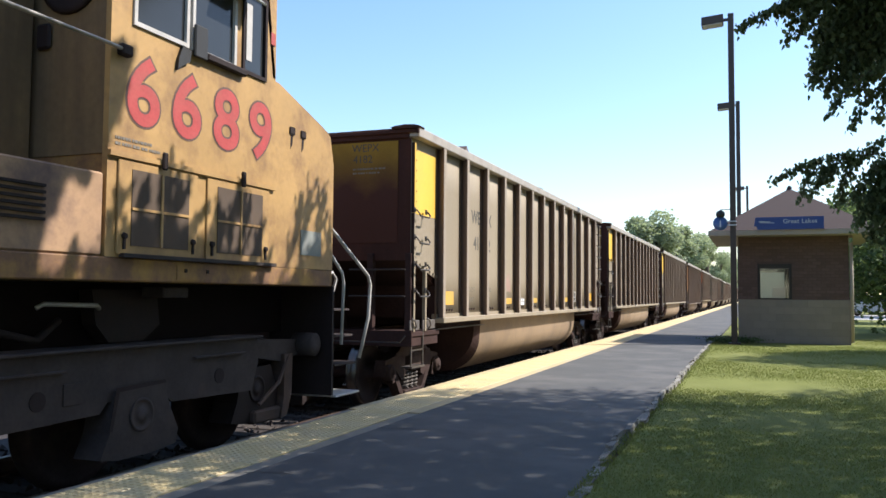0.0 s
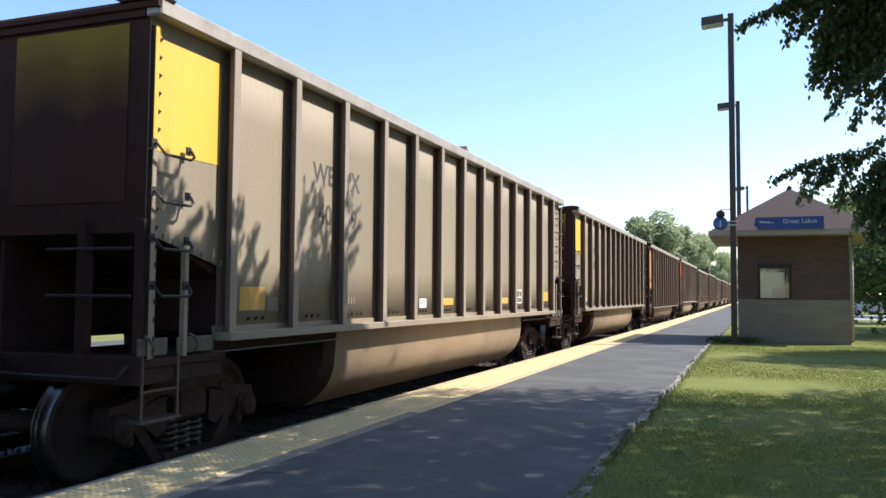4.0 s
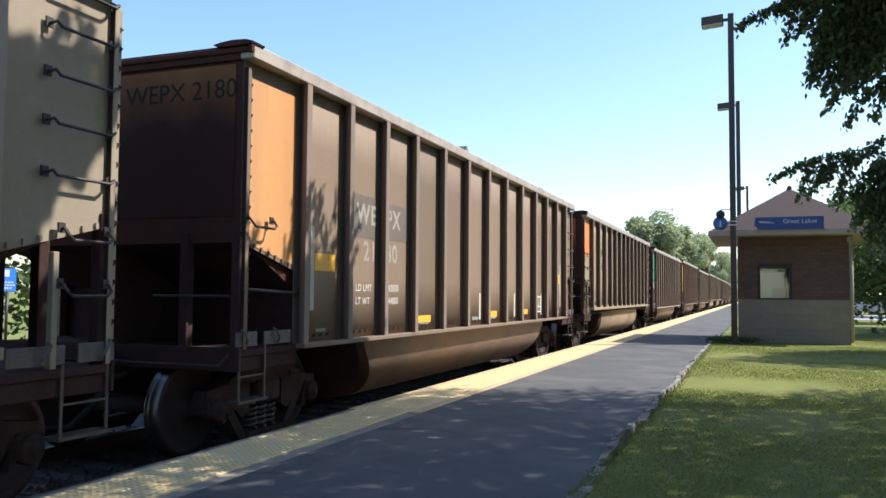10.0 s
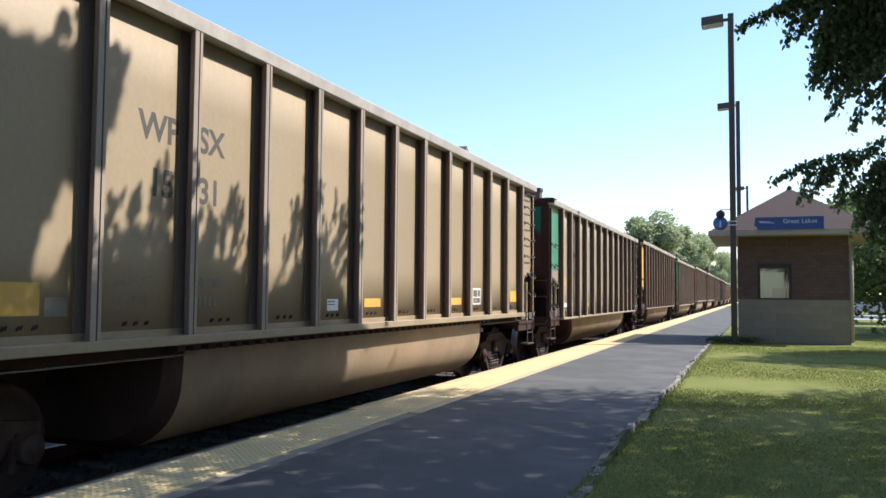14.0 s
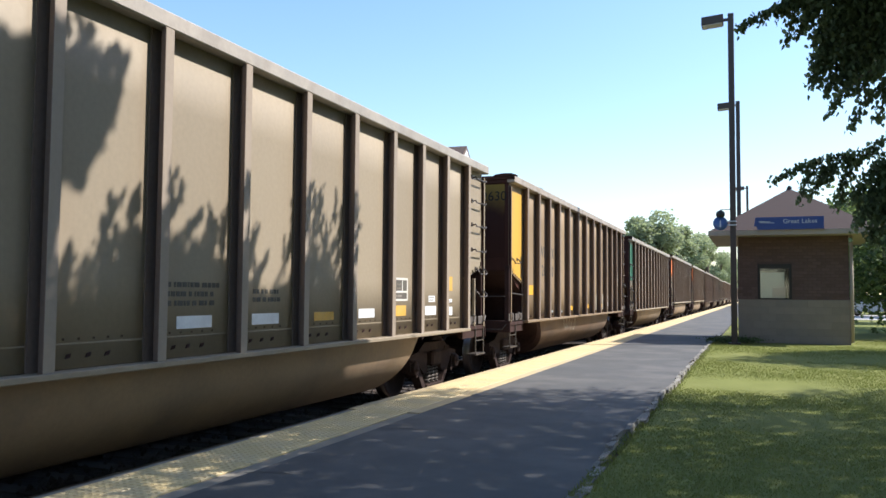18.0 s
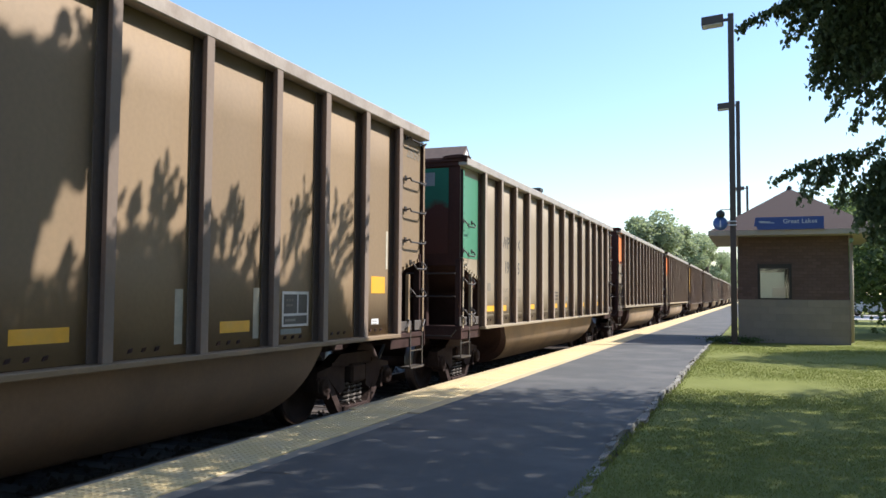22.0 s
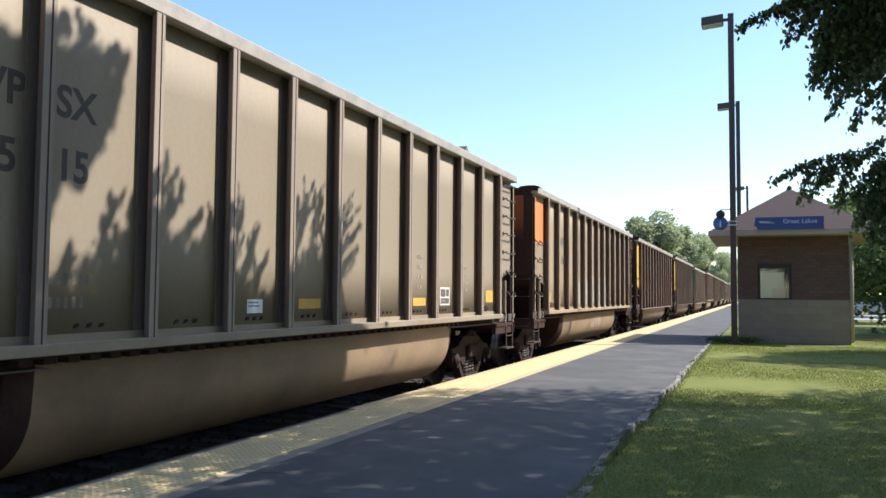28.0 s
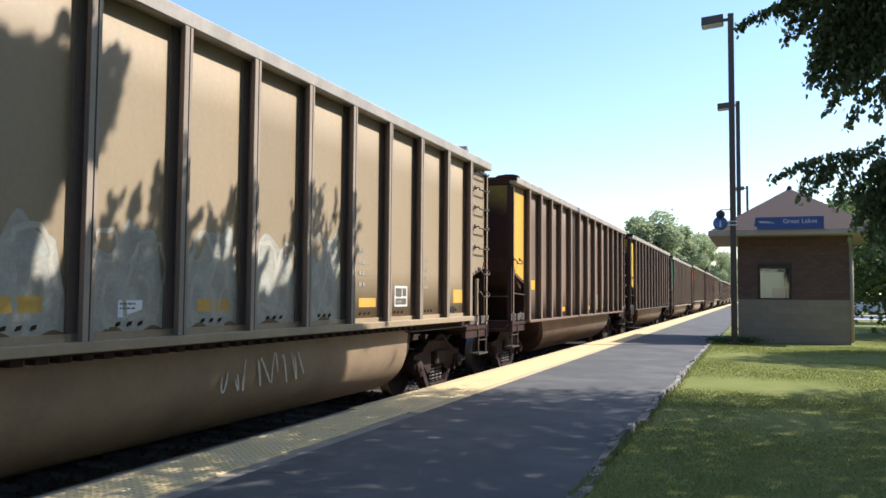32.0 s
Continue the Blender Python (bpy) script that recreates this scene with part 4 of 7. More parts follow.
            sprayed_fill("sprayed_fill", car, on_side(POSTS[kind][k] + 0.10, 1.25, 0.0026), w, tall, spray_blue, seed + k)
            fat_letters("sprayed_outline", car, on_side(POSTS[kind][k] + 0.10, 1.27, 0.0036), w, tall * 0.88, spray_white, seed + 20 + k)


def _bm(fn):
    bm = bmesh.new()
    fn(bm)
    return bm


worn_white = mat("worn_white_lettering", (0.30, 0.27, 0.23), 0.75, var=0.3, scale=8)
faint_ink = mat("faint_lettering", (0.19, 0.165, 0.13), 0.75, var=0.25, scale=8)
old_yellow = mat("dusty_yellow_reflector", (0.60, 0.345, 0.05), 0.6, var=0.2, scale=6, stain=(0.40, 0.29, 0.13), stain_amt=0.55, stain_scale=4)
steel_dark = mat("fresh_brown_paint", (0.13, 0.105, 0.085), 0.6, var=0.12, scale=2)
dusty_white = mat("dusty_pale_strip", (0.50, 0.46, 0.36), 0.7, var=0.25, scale=7, stain=(0.26, 0.21, 0.15), stain_amt=0.7, stain_scale=5)
stencil_grey = mat("dull_stencil_panel", (0.105, 0.094, 0.078), 0.75, var=0.25, scale=7)
worn_patch = mat("worn_grey_patch", (0.20, 0.185, 0.155), 0.75, var=0.2, scale=6)
pale_band = mat("pale_band", (0.22, 0.23, 0.21), 0.7, var=0.2, scale=4)

MARK_KINDS = {
    "strip": ("reflector", old_yellow, "faded yellow reflector strip"), "bright": ("reflector", reflector, "yellow reflector strip"),
    "white": ("reflector", white_reflector, "white reflector strip"), "square": ("yellow_square", old_yellow, "faded yellow inspection square"),
    "gold": ("yellow_square", reflector, "yellow inspection square"), "tag": ("paper_tag", white_reflector, "white paper tag"),
    "slot": ("drain_slot", decal_black, "dark slot"), "bar": ("pale_strip", dusty_white, "pale upright strip"), "plate": ("dusty_plate", pale_band, "dusty plate"),
    "ink": ("stencil_panel", faint_ink, ""), "faint": ("worn_patch", worn_patch, "worn grey patch")}
STANDARD = {
    "a": [("square", 0, 0.22, 0.42, 1.42, 1.64), ("ink", 0, 0.68, 0.20, 1.41, 1.54), ("tag", 4, 0.44, 0.26, 1.39, 1.52), ("strip", 5, 0.34, 0.46, 1.42, 1.525), ("strip", 8, 0.30, 0.47, 1.42, 1.53), ("stencil", 9, 0.31, 0.42, 1.415, 1.69), ("square", 11, 0.50, 0.44, 1.45, 1.66), ("slot", 11, 0.36, 0.22, 1.27, 1.39)],
    "b": [("gold", 0, 0.32, 0.46, 1.70, 1.90), ("bar", 2, 0.09, 0.08, 1.16, 1.62), ("bright", 3, 0.22, 0.47, 1.19, 1.30), ("bright", 6, 0.35, 0.50, 1.19, 1.30), ("bar", 7, 0.94, 0.10, 1.15, 1.61), ("bright", 8, 0.48, 0.48, 1.19, 1.30), ("stencil", 9, 0.55, 0.45, 1.21, 1.56), ("gold", 11, 0.48, 0.40, 1.70, 1.90)],
    "c": [("bright", 0, 0.34, 0.46, 1.285, 1.385), ("bright", 1, 0.12, 0.43, 1.285, 1.385), ("bright", 3, 0.16, 0.46, 1.285, 1.385), ("bright", 5, 0.25, 0.47, 1.285, 1.385), ("bright", 6, 0.30, 0.47, 1.28, 1.38), ("bright", 8, 0.46, 0.46, 1.285, 1.39), ("bright", 10, 0.56, 0.44, 1.285, 1.40), ("stencil", 9, 0.47, 0.44, 1.49, 1.80), ("text", 5, 0.12, 0.75, 1.47, 1.67)]}
MARKS_LEAD = [("square", 0, 0.28, 0.40, 1.42, 1.63), ("tag", 1, 0.02, 0.12, 1.60, 1.70), ("strip", 3, 0.42, 0.46, 1.41, 1.52), ("tag", 4, 0.52, 0.26, 1.38, 1.51), ("strip", 5, 0.40, 0.42, 1.42, 1.52), ("strip", 8, 0.34, 0.47, 1.42, 1.53), ("stencil", 9, 0.33, 0.43, 1.415, 1.685), ("gold", 11, 0.50, 0.46, 1.43, 1.65), ("slot", 11, 0.40, 0.27, 1.27, 1.39)]
MARKS_SECOND = STANDARD["a"] + [("tag", 11, 0.30, 0.12, 1.66, 1.76)]
MARKS_THIRD = [("strip", 7, 0.34, 0.42, 1.405, 1.52), ("square", 0, 0.30, 0.45, 1.56, 1.74), ("ink", 0, 0.25, 0.36, 1.37, 1.50), ("tag", 0, 0.64, 0.16, 1.43, 1.53), ("strip", 4, 0.40, 0.42, 1.42, 1.52), ("tag", 5, 0.40, 0.28, 1.40, 1.53), ("stencil", 8, 0.27, 0.41, 1.385, 1.68), ("tag", 11, 0.30, 0.16, 1.44, 1.55), ("square", 11, 0.47, 0.43, 1.42, 1.76)]
MARKS_BROWN = [("bar", 0, 0.23, 0.08, 1.40, 2.31), ("gold", 0, 0.32, 0.46, 1.83, 2.02), ("plate", 0, 0.36, 0.22, 1.165, 1.20), ("bar", 2, 0.06, 0.07, 1.15, 1.62), ("bright", 3, 0.16, 0.47, 1.18, 1.28), ("ink", 3, 0.20, 0.38, 1.155, 1.178), ("bar", 4, 0.11, 0.06, 1.16, 1.61), ("plate", 5, 0.44, 0.34, 1.155, 1.21), ("bar", 5, 0.82, 0.09, 1.155, 1.61), ("bright", 6, 0.33, 0.50, 1.18, 1.29), ("plate", 6, 0.36, 0.40, 1.152, 1.178), ("bar", 7, 0.93, 0.09, 1.155, 1.61), ("bright", 8, 0.45, 0.50, 1.19, 1.29), ("stencil", 9, 0.57, 0.45, 1.21, 1.56), ("bar", 9, 1.03, 0.07, 1.15, 1.62), ("gold", 11, 0.44, 0.39, 1.86, 2.07), ("bar", 11, 0.85, 0.07, 1.30, 2.32), ("plate", 11, 0.36, 0.40, 1.16, 1.20)]
MARKS_WHITE = [("square", 0, 0.26, 0.44, 1.83, 2.04), ("white", 0, 0.33, 0.46, 1.285, 1.395), ("white", 1, 0.13, 0.41, 1.285, 1.39), ("strip", 3, 0.17, 0.44, 1.285, 1.39), ("white", 5, 0.24, 0.47, 1.28, 1.385), ("text", 5, 0.12, 0.75, 1.47, 1.67), ("white", 6, 0.29, 0.47, 1.28, 1.385), ("text", 6, 0.30, 0.50, 1.52, 1.62), ("strip", 7, 0.43, 0.44, 1.285, 1.38), ("white", 8, 0.46, 0.44, 1.29, 1.40), ("stencil", 9, 0.47, 0.44, 1.49, 1.80), ("strip", 9, 0.50, 0.36, 1.29, 1.43), ("white", 10, 0.52, 0.43, 1.28, 1.41), ("tag", 10, 0.65, 0.25, 1.47, 1.56), ("white", 11, 0.37, 0.25, 1.26, 1.39), ("tag", 11, 0.42, 0.18, 1.46, 1.51), ("strip", 11, 0.36, 0.26, 1.64, 1.86)]
MARKS_GOLD = [("bar", -1, 0.86, 0.11, 1.93, 2.36), ("gold", 0, 0.37, 0.44, 1.59, 1.79), ("bar", 2, 0.12, 0.08, 1.17, 1.62), ("plate", 2, 0.26, 0.36, 1.18, 1.235), ("plate", 3, 0.24, 0.36, 1.17, 1.21), ("bar", 4, 0.10, 0.08, 1.15, 1.61), ("bright", 4, 0.28, 0.45, 1.205, 1.315), ("bright", 6, 0.38, 0.50, 1.23, 1.335), ("bar", 7, 0.95, 0.10, 1.155, 1.61), ("bright", 8, 0.53, 0.46, 1.22, 1.325), ("bar", 9, 0.01, 0.10, 1.15, 1.63), ("stencil", 9, 0.52, 0.52, 1.24, 1.60), ("plate", 9, 0.50, 0.40, 1.165, 1.22), ("bar", 11, 0.92, 0.06, 1.90, 2.39), ("gold", 11, 0.50, 0.40, 1.59, 1.80), ("tag", 11, 0.52, 0.20, 1.20, 1.27)]
MARKS_EIGHTH = STANDARD["c"] + [("ink", 0, 0.40, 0.20, 1.65, 1.79), ("faint", 6, 0.24, 0.62, 1.45, 1.55), ("faint", 9, 0.53, 0.27, 1.82, 1.91), ("tag", 10, 0.72, 0.23, 1.49, 1.58), ("bright", 11, 0.47, 0.42, 1.275, 1.40), ("tag", 11, 0.47, 0.24, 1.47, 1.52)]
MARKS_NINTH = STANDARD["a"] + [("column", 8, 0.45, 0.18, 1.66, 2.14), ("column", 10, 0.39, 0.15, 1.63, 2.04)]
MARKS_TENTH = STANDARD["a"] + [("strip", 3, 0.32, 0.45, 1.44, 1.55), ("column", 8, 0.29, 0.17, 1.67, 2.13), ("column", 10, 0.30, 0.15, 1.66, 2.10)]
MARKS = {0: MARKS_LEAD, 1: MARKS_SECOND, 2: MARKS_THIRD, 3: MARKS_BROWN, 5: MARKS_WHITE, 6: MARKS_GOLD, 7: MARKS_EIGHTH, 8: MARKS_NINTH, 9: MARKS_TENTH}

FLEET = [
    ("a", "yellow", ("WE", "PX", "41", "82"), ("WEPX", "4182"), "", 0, False),
    ("a", "yellow", ("WE", "PX", "40", "19"), None, "", 0, False),
    ("a", "yellow", ("WE", "PX", "40", "37"), ("WEPX", "4037"), "", 0, False),
    ("b", "rust", ("WE", "PX", "21", "80"), ("WEPX", "2180"), "2180", 0, False),
    ("a", "orange", ("WP", "SX", "15", "31"), ("WPSX", "1531"), "", 0, False),
    ("c", "green", ("WP", "SX", "19", "39"), ("WPSX", "1939"), "", 0, False),
    ("b", "gold", ("WE", "PX", "26", "30"), ("WRPX", "2630"), "2630", 5.1, False),
    ("c", "green", ("WP", "SX", "19", "35"), ("WPSX", "1935"), "", 0, False),
    ("a", "orange", ("WP", "SX", "15", "15"), None, "", 0, False),
    ("a", "orange", ("WP", "SX", "16", "40"), ("WPSX", "1640"), "", 7.0, True),
    ("b", "gold", None, None, "", 0, False),
    ("b", "yellow", None, None, "", 0, False),
    ("c", "green", None, None, "", 0, False),
    ("a", "orange", None, None, "", 0, False),
    ("b", "rust", None, None, "", 0, False),
    ("a", "yellow", None, None, "", 0, False),
    ("c", "green", None, None, "", 0, False),
    ("b", "gold", None, None, "", 0, False),
    ("a", "orange", None, None, "", 0, False),
    ("a", "yellow", None, None, "", 0, False),
    ("b", "rust", None, None, "", 0, False),
]
PAINTS = {"yellow": yellow, "rust": rust_orange, "orange": bright_orange, "green": green, "gold": gold}
HUES = {"rust": "faded orange", "orange": "bright orange", "gold": "faded gold"}
for i, (k, c, sm, em, rm, tm, gr) in enumerate(FLEET):
    one = coal_car(i, k, PAINTS[c], "%s coal gondola with %s corner panel%s" % ("brown steel" if k == "b" else "dusty tan aluminium", HUES.get(c, c), ", scrawled over" if gr else ""))
    finish(one, k, sm, em, rm, tm, gr, i)
polish_treads()


# ---- the locomotive ahead of the cars ----
loco_yellow = mat("weathered_loco_yellow", (0.41, 0.248, 0.088), 0.6, var=0.18, scale=1.6, fine=16, bump=0.06, stain=(0.15, 0.075, 0.036), stain_amt=0.9, stain_scale=2.1)
rusty_sill = mat("rusty_yellow_sill", (0.19, 0.10, 0.05), 0.75, var=0.4, scale=3, fine=25, bump=0.2, stain=(0.44, 0.25, 0.055), stain_amt=1.0, stain_scale=2.4)
loco_red = mat("red_number_paint", (0.40, 0.055, 0.05), 0.6, var=0.25, scale=5, stain=(0.30, 0.12, 0.08), stain_amt=0.5, stain_scale=3)
underframe_black = mat("underframe_black", (0.012, 0.008, 0.008), 0.9, 0.0, var=0.3, scale=4, spec=0.1)
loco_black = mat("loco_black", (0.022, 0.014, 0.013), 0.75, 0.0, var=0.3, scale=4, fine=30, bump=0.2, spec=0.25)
loco_grey = mat("loco_truck_grey", (0.045, 0.035, 0.033), 0.8, 0.0, var=0.35, scale=3, fine=30, bump=0.3, stain=(0.070, 0.055, 0.05), stain_amt=0.6, stain_scale=3, spec=0.25)
rail_grey = mat("worn_rail_grey", (0.32, 0.29, 0.25), 0.5, 0.2, var=0.25, scale=6)
# Darker loco yellow: grime, with rear wall and hood shade put in
grimy_shade_yellow = mat("grimy_shaded_yellow", (0.20, 0.13, 0.06), 0.75, var=0.3, scale=1.6, fine=18, bump=0.12, stain=(0.07, 0.045, 0.03), stain_amt=1.0, stain_scale=1.8, streak=True)
rusty_box = mat("rusty_box_paint", (0.36, 0.22, 0.12), 0.75, var=0.25, scale=2, fine=18, bump=0.12, stain=(0.12, 0.075, 0.065), stain_amt=1.0, stain_scale=2.2)
steel_white = mat("handrail_white", (0.46, 0.44, 0.41), 0.5, var=0.15, scale=8)
screen_mat = mat("rusty_screen", (0.11, 0.075, 0.05), 0.8, 0.2, var=0.4, scale=6, fine=120, bump=0.5, stain=(0.06, 0.045, 0.035), stain_amt=0.6, stain_scale=3)
dark_glass = glass_mat("dark_cab_glass", (0.03, 0.033, 0.035), 0.1, 0.35)
rubber = mat("black_rubber", (0.015, 0.015, 0.015), 0.6, var=0.2)
NOSE_Y = 9.05 - 82.95 - 0.02 + 0.34
LOCO = []


def locomotive():
    lo = empty("locomotive", pose(TRACK_X, NOSE_Y, RAIL_Z), "weathered yellow diesel locomotive with red numbers, coupled nose-first", "locomotive")
    LOCO.append(lo)
    w = 1.56
    bm = bmesh.new()
    # wide nose with a sloped top, flush with the cab's sides
    prism(bm, [(-2.12, 1.84), (-2.12, 3.72), (-1.95, 3.70), (-1.02, 3.42), (-0.93, 3.36), (-0.90, 3.25), (-0.90, 1.84)], "x", -w, w)
    bmesh.ops.bevel(bm, geom=[e for e in bm.edges if abs(e.verts[0].co.x - e.verts[1].co.x) < 1e-4 and e.verts[0].co.z > 3.2 and e.verts[1].co.z > 3.2], offset=0.06, segments=3, affect="EDGES")
    nose = part("nose", bm, loco_yellow, lo)
    def two_holes(bm):
        for y in (-1.85, -1.63):
            box(bm, w + 0.001, w + 0.012, y, y + 0.10, 3.20, 3.28, 0.01)
            prism(bm, [(y + 0.02, 3.05), (y + 0.03, 3.20), (y + 0.07, 3.20), (y + 0.06, 3.10)], "x", w + 0.001, w + 0.003)
    part("marker_light", _bm(two_holes), loco_black, nose)
    bm = bmesh.new()
    # cab shell with real window openings in its near side
    z0, z1, top = 1.84, 3.62, 4.72
    box(bm, -w, -w + 0.05, -4.34, -2.12, z0, top)
    part("cab_side", bm, loco_yellow, lo)
    bm = bmesh.new()
    box(bm, w - 0.05, w, -4.34, -2.12, z0, z1)
    part("cab_side", bm, loco_yellow, lo)
    part("window_header", _bm(lambda bm: box(bm, w - 0.05, w, -4.12, -2.12, 4.42, top)), loco_yellow, lo)
    for ya, yb, zt in ((-4.34, -4.12, top), (-2.80, -2.70, 4.42), (-2.30, -2.12, 4.42)):
        part("window_post", _bm(lambda bm: box(bm, w - 0.05, w, ya, yb, z1, zt)), loco_yellow, lo)
    rear = part("cab_rear_wall", _bm(lambda bm: box(bm, -w + 0.05, w - 0.05, -4.34, -4.29, 2.60, top)), grimy_shade_yellow, lo, "stained rear wall of the cab, its shade put into the colour")
    part("cab_rear_foot", _bm(lambda bm: box(bm, -w + 0.05, w - 0.05, -4.33, -4.29, z0, 2.598)), rusty_sill, rear, "rusty foot of the cab's rear wall")
    def port(bm):
        lathe(bm, [(0.0, 0.30), (0.025, 0.29), (0.02, 0.25), (-0.01, 0.0)], "x", 24)
    part("blower_port", _bm(port), loco_black, rear, "round black vent", at=pose(1.16, -4.345, 3.97, 0, 0, -90))
    part("latch", _bm(lambda bm: box(bm, 0.86, 1.0, -4.38, -4.341, 3.42, 3.62, 0.02)), loco_black, rear)
    bm = bmesh.new()
    prism(bm, [(-2.12, 3.70), (-2.30, 4.72), (-2.36, 4.72), (-2.17, 3.70)], "x", -w, w)
    part("windshield_frame", bm, loco_yellow, lo)
    bm = bmesh.new()
    prism(bm, [(-4.50, 4.72), (-4.50, 4.78), (-3.6, 4.86), (-2.6, 4.84), (-2.05, 4.74), (-2.05, 4.70)], "x", -w - 0.02, w + 0.02)
    part("cab_roof", bm, loco_yellow, lo)
    for y0, y1 in ((-4.12, -3.47), (-3.43, -2.80), (-2.70, -2.30)):
        def fr(bm):
            d = 0.035
            for a in ((y0, y0 + d, z1, 4.42), (y1 - d, y1, z1, 4.42), (y0 + d, y1 - d, z1, z1 + d), (y0 + d, y1 - d, 4.42 - d, 4.42)):
                box(bm, w - 0.03, w + 0.018, *a)
        wf = part("window_frame", _bm(fr), steel_white if y0 < -3 else loco_black, lo)
        part("pane", _bm(lambda bm: box(bm, w - 0.02, w - 0.01, y0 + 0.035, y1 - 0.035, z1 + 0.035, 4.385)), dark_glass, wf)
    part("sun_blind", _bm(lambda bm: box(bm, w - 0.008, w - 0.004, -2.62, -2.53, 3.76, 4.30)), steel_white, lo, "white upright plate on the cab window")
    part("armrest", _bm(lambda bm: box(bm, w, w + 0.06, -3.27, -2.68, 3.57, 3.64, 0.015)), loco_black, lo)
    def mirror(bm):
        box(bm, w + 0.03, w + 0.06, -3.44, -3.27, 3.56, 3.84, 0.01)
        tube(bm, [(w, -3.36, 3.60), (w + 0.04, -3.36, 3.62)], 0.015)
    part("side_mirror", _bm(mirror), rubber, lo)
    def shield(bm):
        prism(bm, [(-3.62, 3.40), (-3.61, 3.50), (-3.56, 3.62), (-3.45, 3.60), (-3.47, 3.50), (-3.58, 3.44)], "x", w + 0.002, w + 0.03)
    part("wind_shield", _bm(shield), rubber, lo)
    def awning(bm):
        prism(bm, [(w, 4.40), (w + 0.20, 4.24), (w + 0.21, 4.255), (w, 4.43)], "y", -3.10, -2.62)
    part("sun_awning", _bm(awning), pale_band, lo, "cream sun awning over the cab window")
    def hook(bm):
        tube(bm, [(1.2, -1.86, 3.66), (1.2, -1.87, 3.76), (1.2, -1.80, 3.80), (1.2, -1.75, 3.70)], 0.014)
    part("grab_hook", _bm(hook), loco_black, lo)
    part("red_marker", _bm(lambda bm: box(bm, w + 0.001, w + 0.01, -2.225, -2.15, 4.02, 4.14)), loco_red, lo)
    # belt rail, screened doors and sill
    part("belt_rail", _bm(lambda bm: box(bm, w, w + 0.03, -4.34, -2.12, 2.585, 2.625)), loco_yellow, lo)
    for y0, y1 in ((-4.10, -3.43), (-3.04, -2.34)):
        door = part("equipment_door", _bm(lambda bm: box(bm, w + 0.001, w + 0.018, y0 - 0.14, y1 + 0.12, 1.86, 2.57, 0.006)), loco_yellow, lo)
        part("screen", _bm(lambda bm: box(bm, w + 0.019, w + 0.024, y0, y1, 1.93, 2.51)), screen_mat, door)
        def cross(bm):
            m = (y0 + y1) / 2
            box(bm, w + 0.024, w + 0.034, m - 0.012, m + 0.012, 1.93, 2.51)
            box(bm, w + 0.025, w + 0.033, y0, y1, 2.20, 2.22)
        part("screen_bar", _bm(cross), loco_yellow, door)
        def latch(bm):
            box(bm, w + 0.03, w + 0.06, (y0 + y1) / 2 - 0.028, (y0 + y1) / 2 + 0.028, 2.55, 2.69, 0.01)
        part("latch", _bm(latch), loco_black, door)
        for yy in (y0 - 0.07, y1 + 0.06):
            def handle(bm, yy=yy):
                lathe(bm, [(w + 0.018, 0.028), (w + 0.04, 0.022)], "x", 10)
                box(bm, w + 0.018, w + 0.03, -0.012, 0.012, -0.10, 0.02)
                for v in bm.verts:
                    v.co.y += yy
                    v.co.z += 2.0
            part("door_handle", _bm(handle), loco_black, door)
    part("door_sill", _bm(lambda bm: box(bm, w, w + 0.05, -4.2, -2.12, 1.84, 1.87)), loco_grey, lo)
    # frame, engine hood and equipment box behind the cab
    part("frame", _bm(lambda bm: box(bm, -w, w, -21.0, -0.90, 1.66, 1.838, 0.01)), rusty_sill, lo, "rust-stained yellow side sill")
    part("underframe", _bm(lambda bm: box(bm, -0.9, 0.9, -20.8, -0.6, 1.15, 1.655)), underframe_black, lo)
    def rod(bm):
        tube(bm, [(1.2, -4.60, 1.46), (1.22, -4.55, 1.49), (1.22, -4.04, 1.475), (1.2, -4.0, 1.45)], 0.018, 8)
    part("air_pipe", _bm(rod), rail_grey, lo)
    def hoses(bm):
        tube(bm, [(1.0, -5.2, 1.58), (1.16, -4.9, 1.30), (1.1, -4.5, 1.22), (1.0, -4.2, 1.36)], 0.03, 8)
    part("air_hose", _bm(hoses), loco_black, lo)
    def bracket(bm):
        prism(bm, [(-3.95, 1.60), (-3.20, 1.60), (-3.15, 1.30), (-3.35, 1.17), (-3.75, 1.17), (-3.9, 1.32)], "x", 0.94, 1.08)
    part("bolster_bracket", _bm(bracket), loco_black, lo)
    part("cable_box", _bm(lambda bm: box(bm, 1.12, 1.36, -3.44, -3.12, 1.535, 1.625, 0.01)), loco_grey, lo)
    part("access_plate", _bm(lambda bm: box(bm, w + 0.001, w + 0.008, -3.54, -3.06, 1.685, 1.81)), rusty_sill, lo)
    for yy in (-3.45, -3.16):
        part("bolt", _bm(lambda bm: box(bm, w + 0.008, w + 0.016, yy, yy + 0.03, 1.745, 1.775)), loco_black, lo)
    part("engine_hood", _bm(lambda bm: box(bm, -0.86, 0.86, -20.2, -4.345, 1.84, 4.55, 0.06)), grimy_shade_yellow, lo)
    for k in range(9):
        yy = -5.0 - k * 1.3
        part("hood_door", _bm(lambda bm: box(bm, 0.861, 0.885, yy - 1.1, yy, 2.5, 4.1, 0.008)), grimy_shade_yellow, lo)
    box_part = part("equipment_box", _bm(lambda bm: box(bm, 0.89, w - 0.005, -7.6, -4.36, 1.84, 2.45, 0.015)), rusty_box, lo)
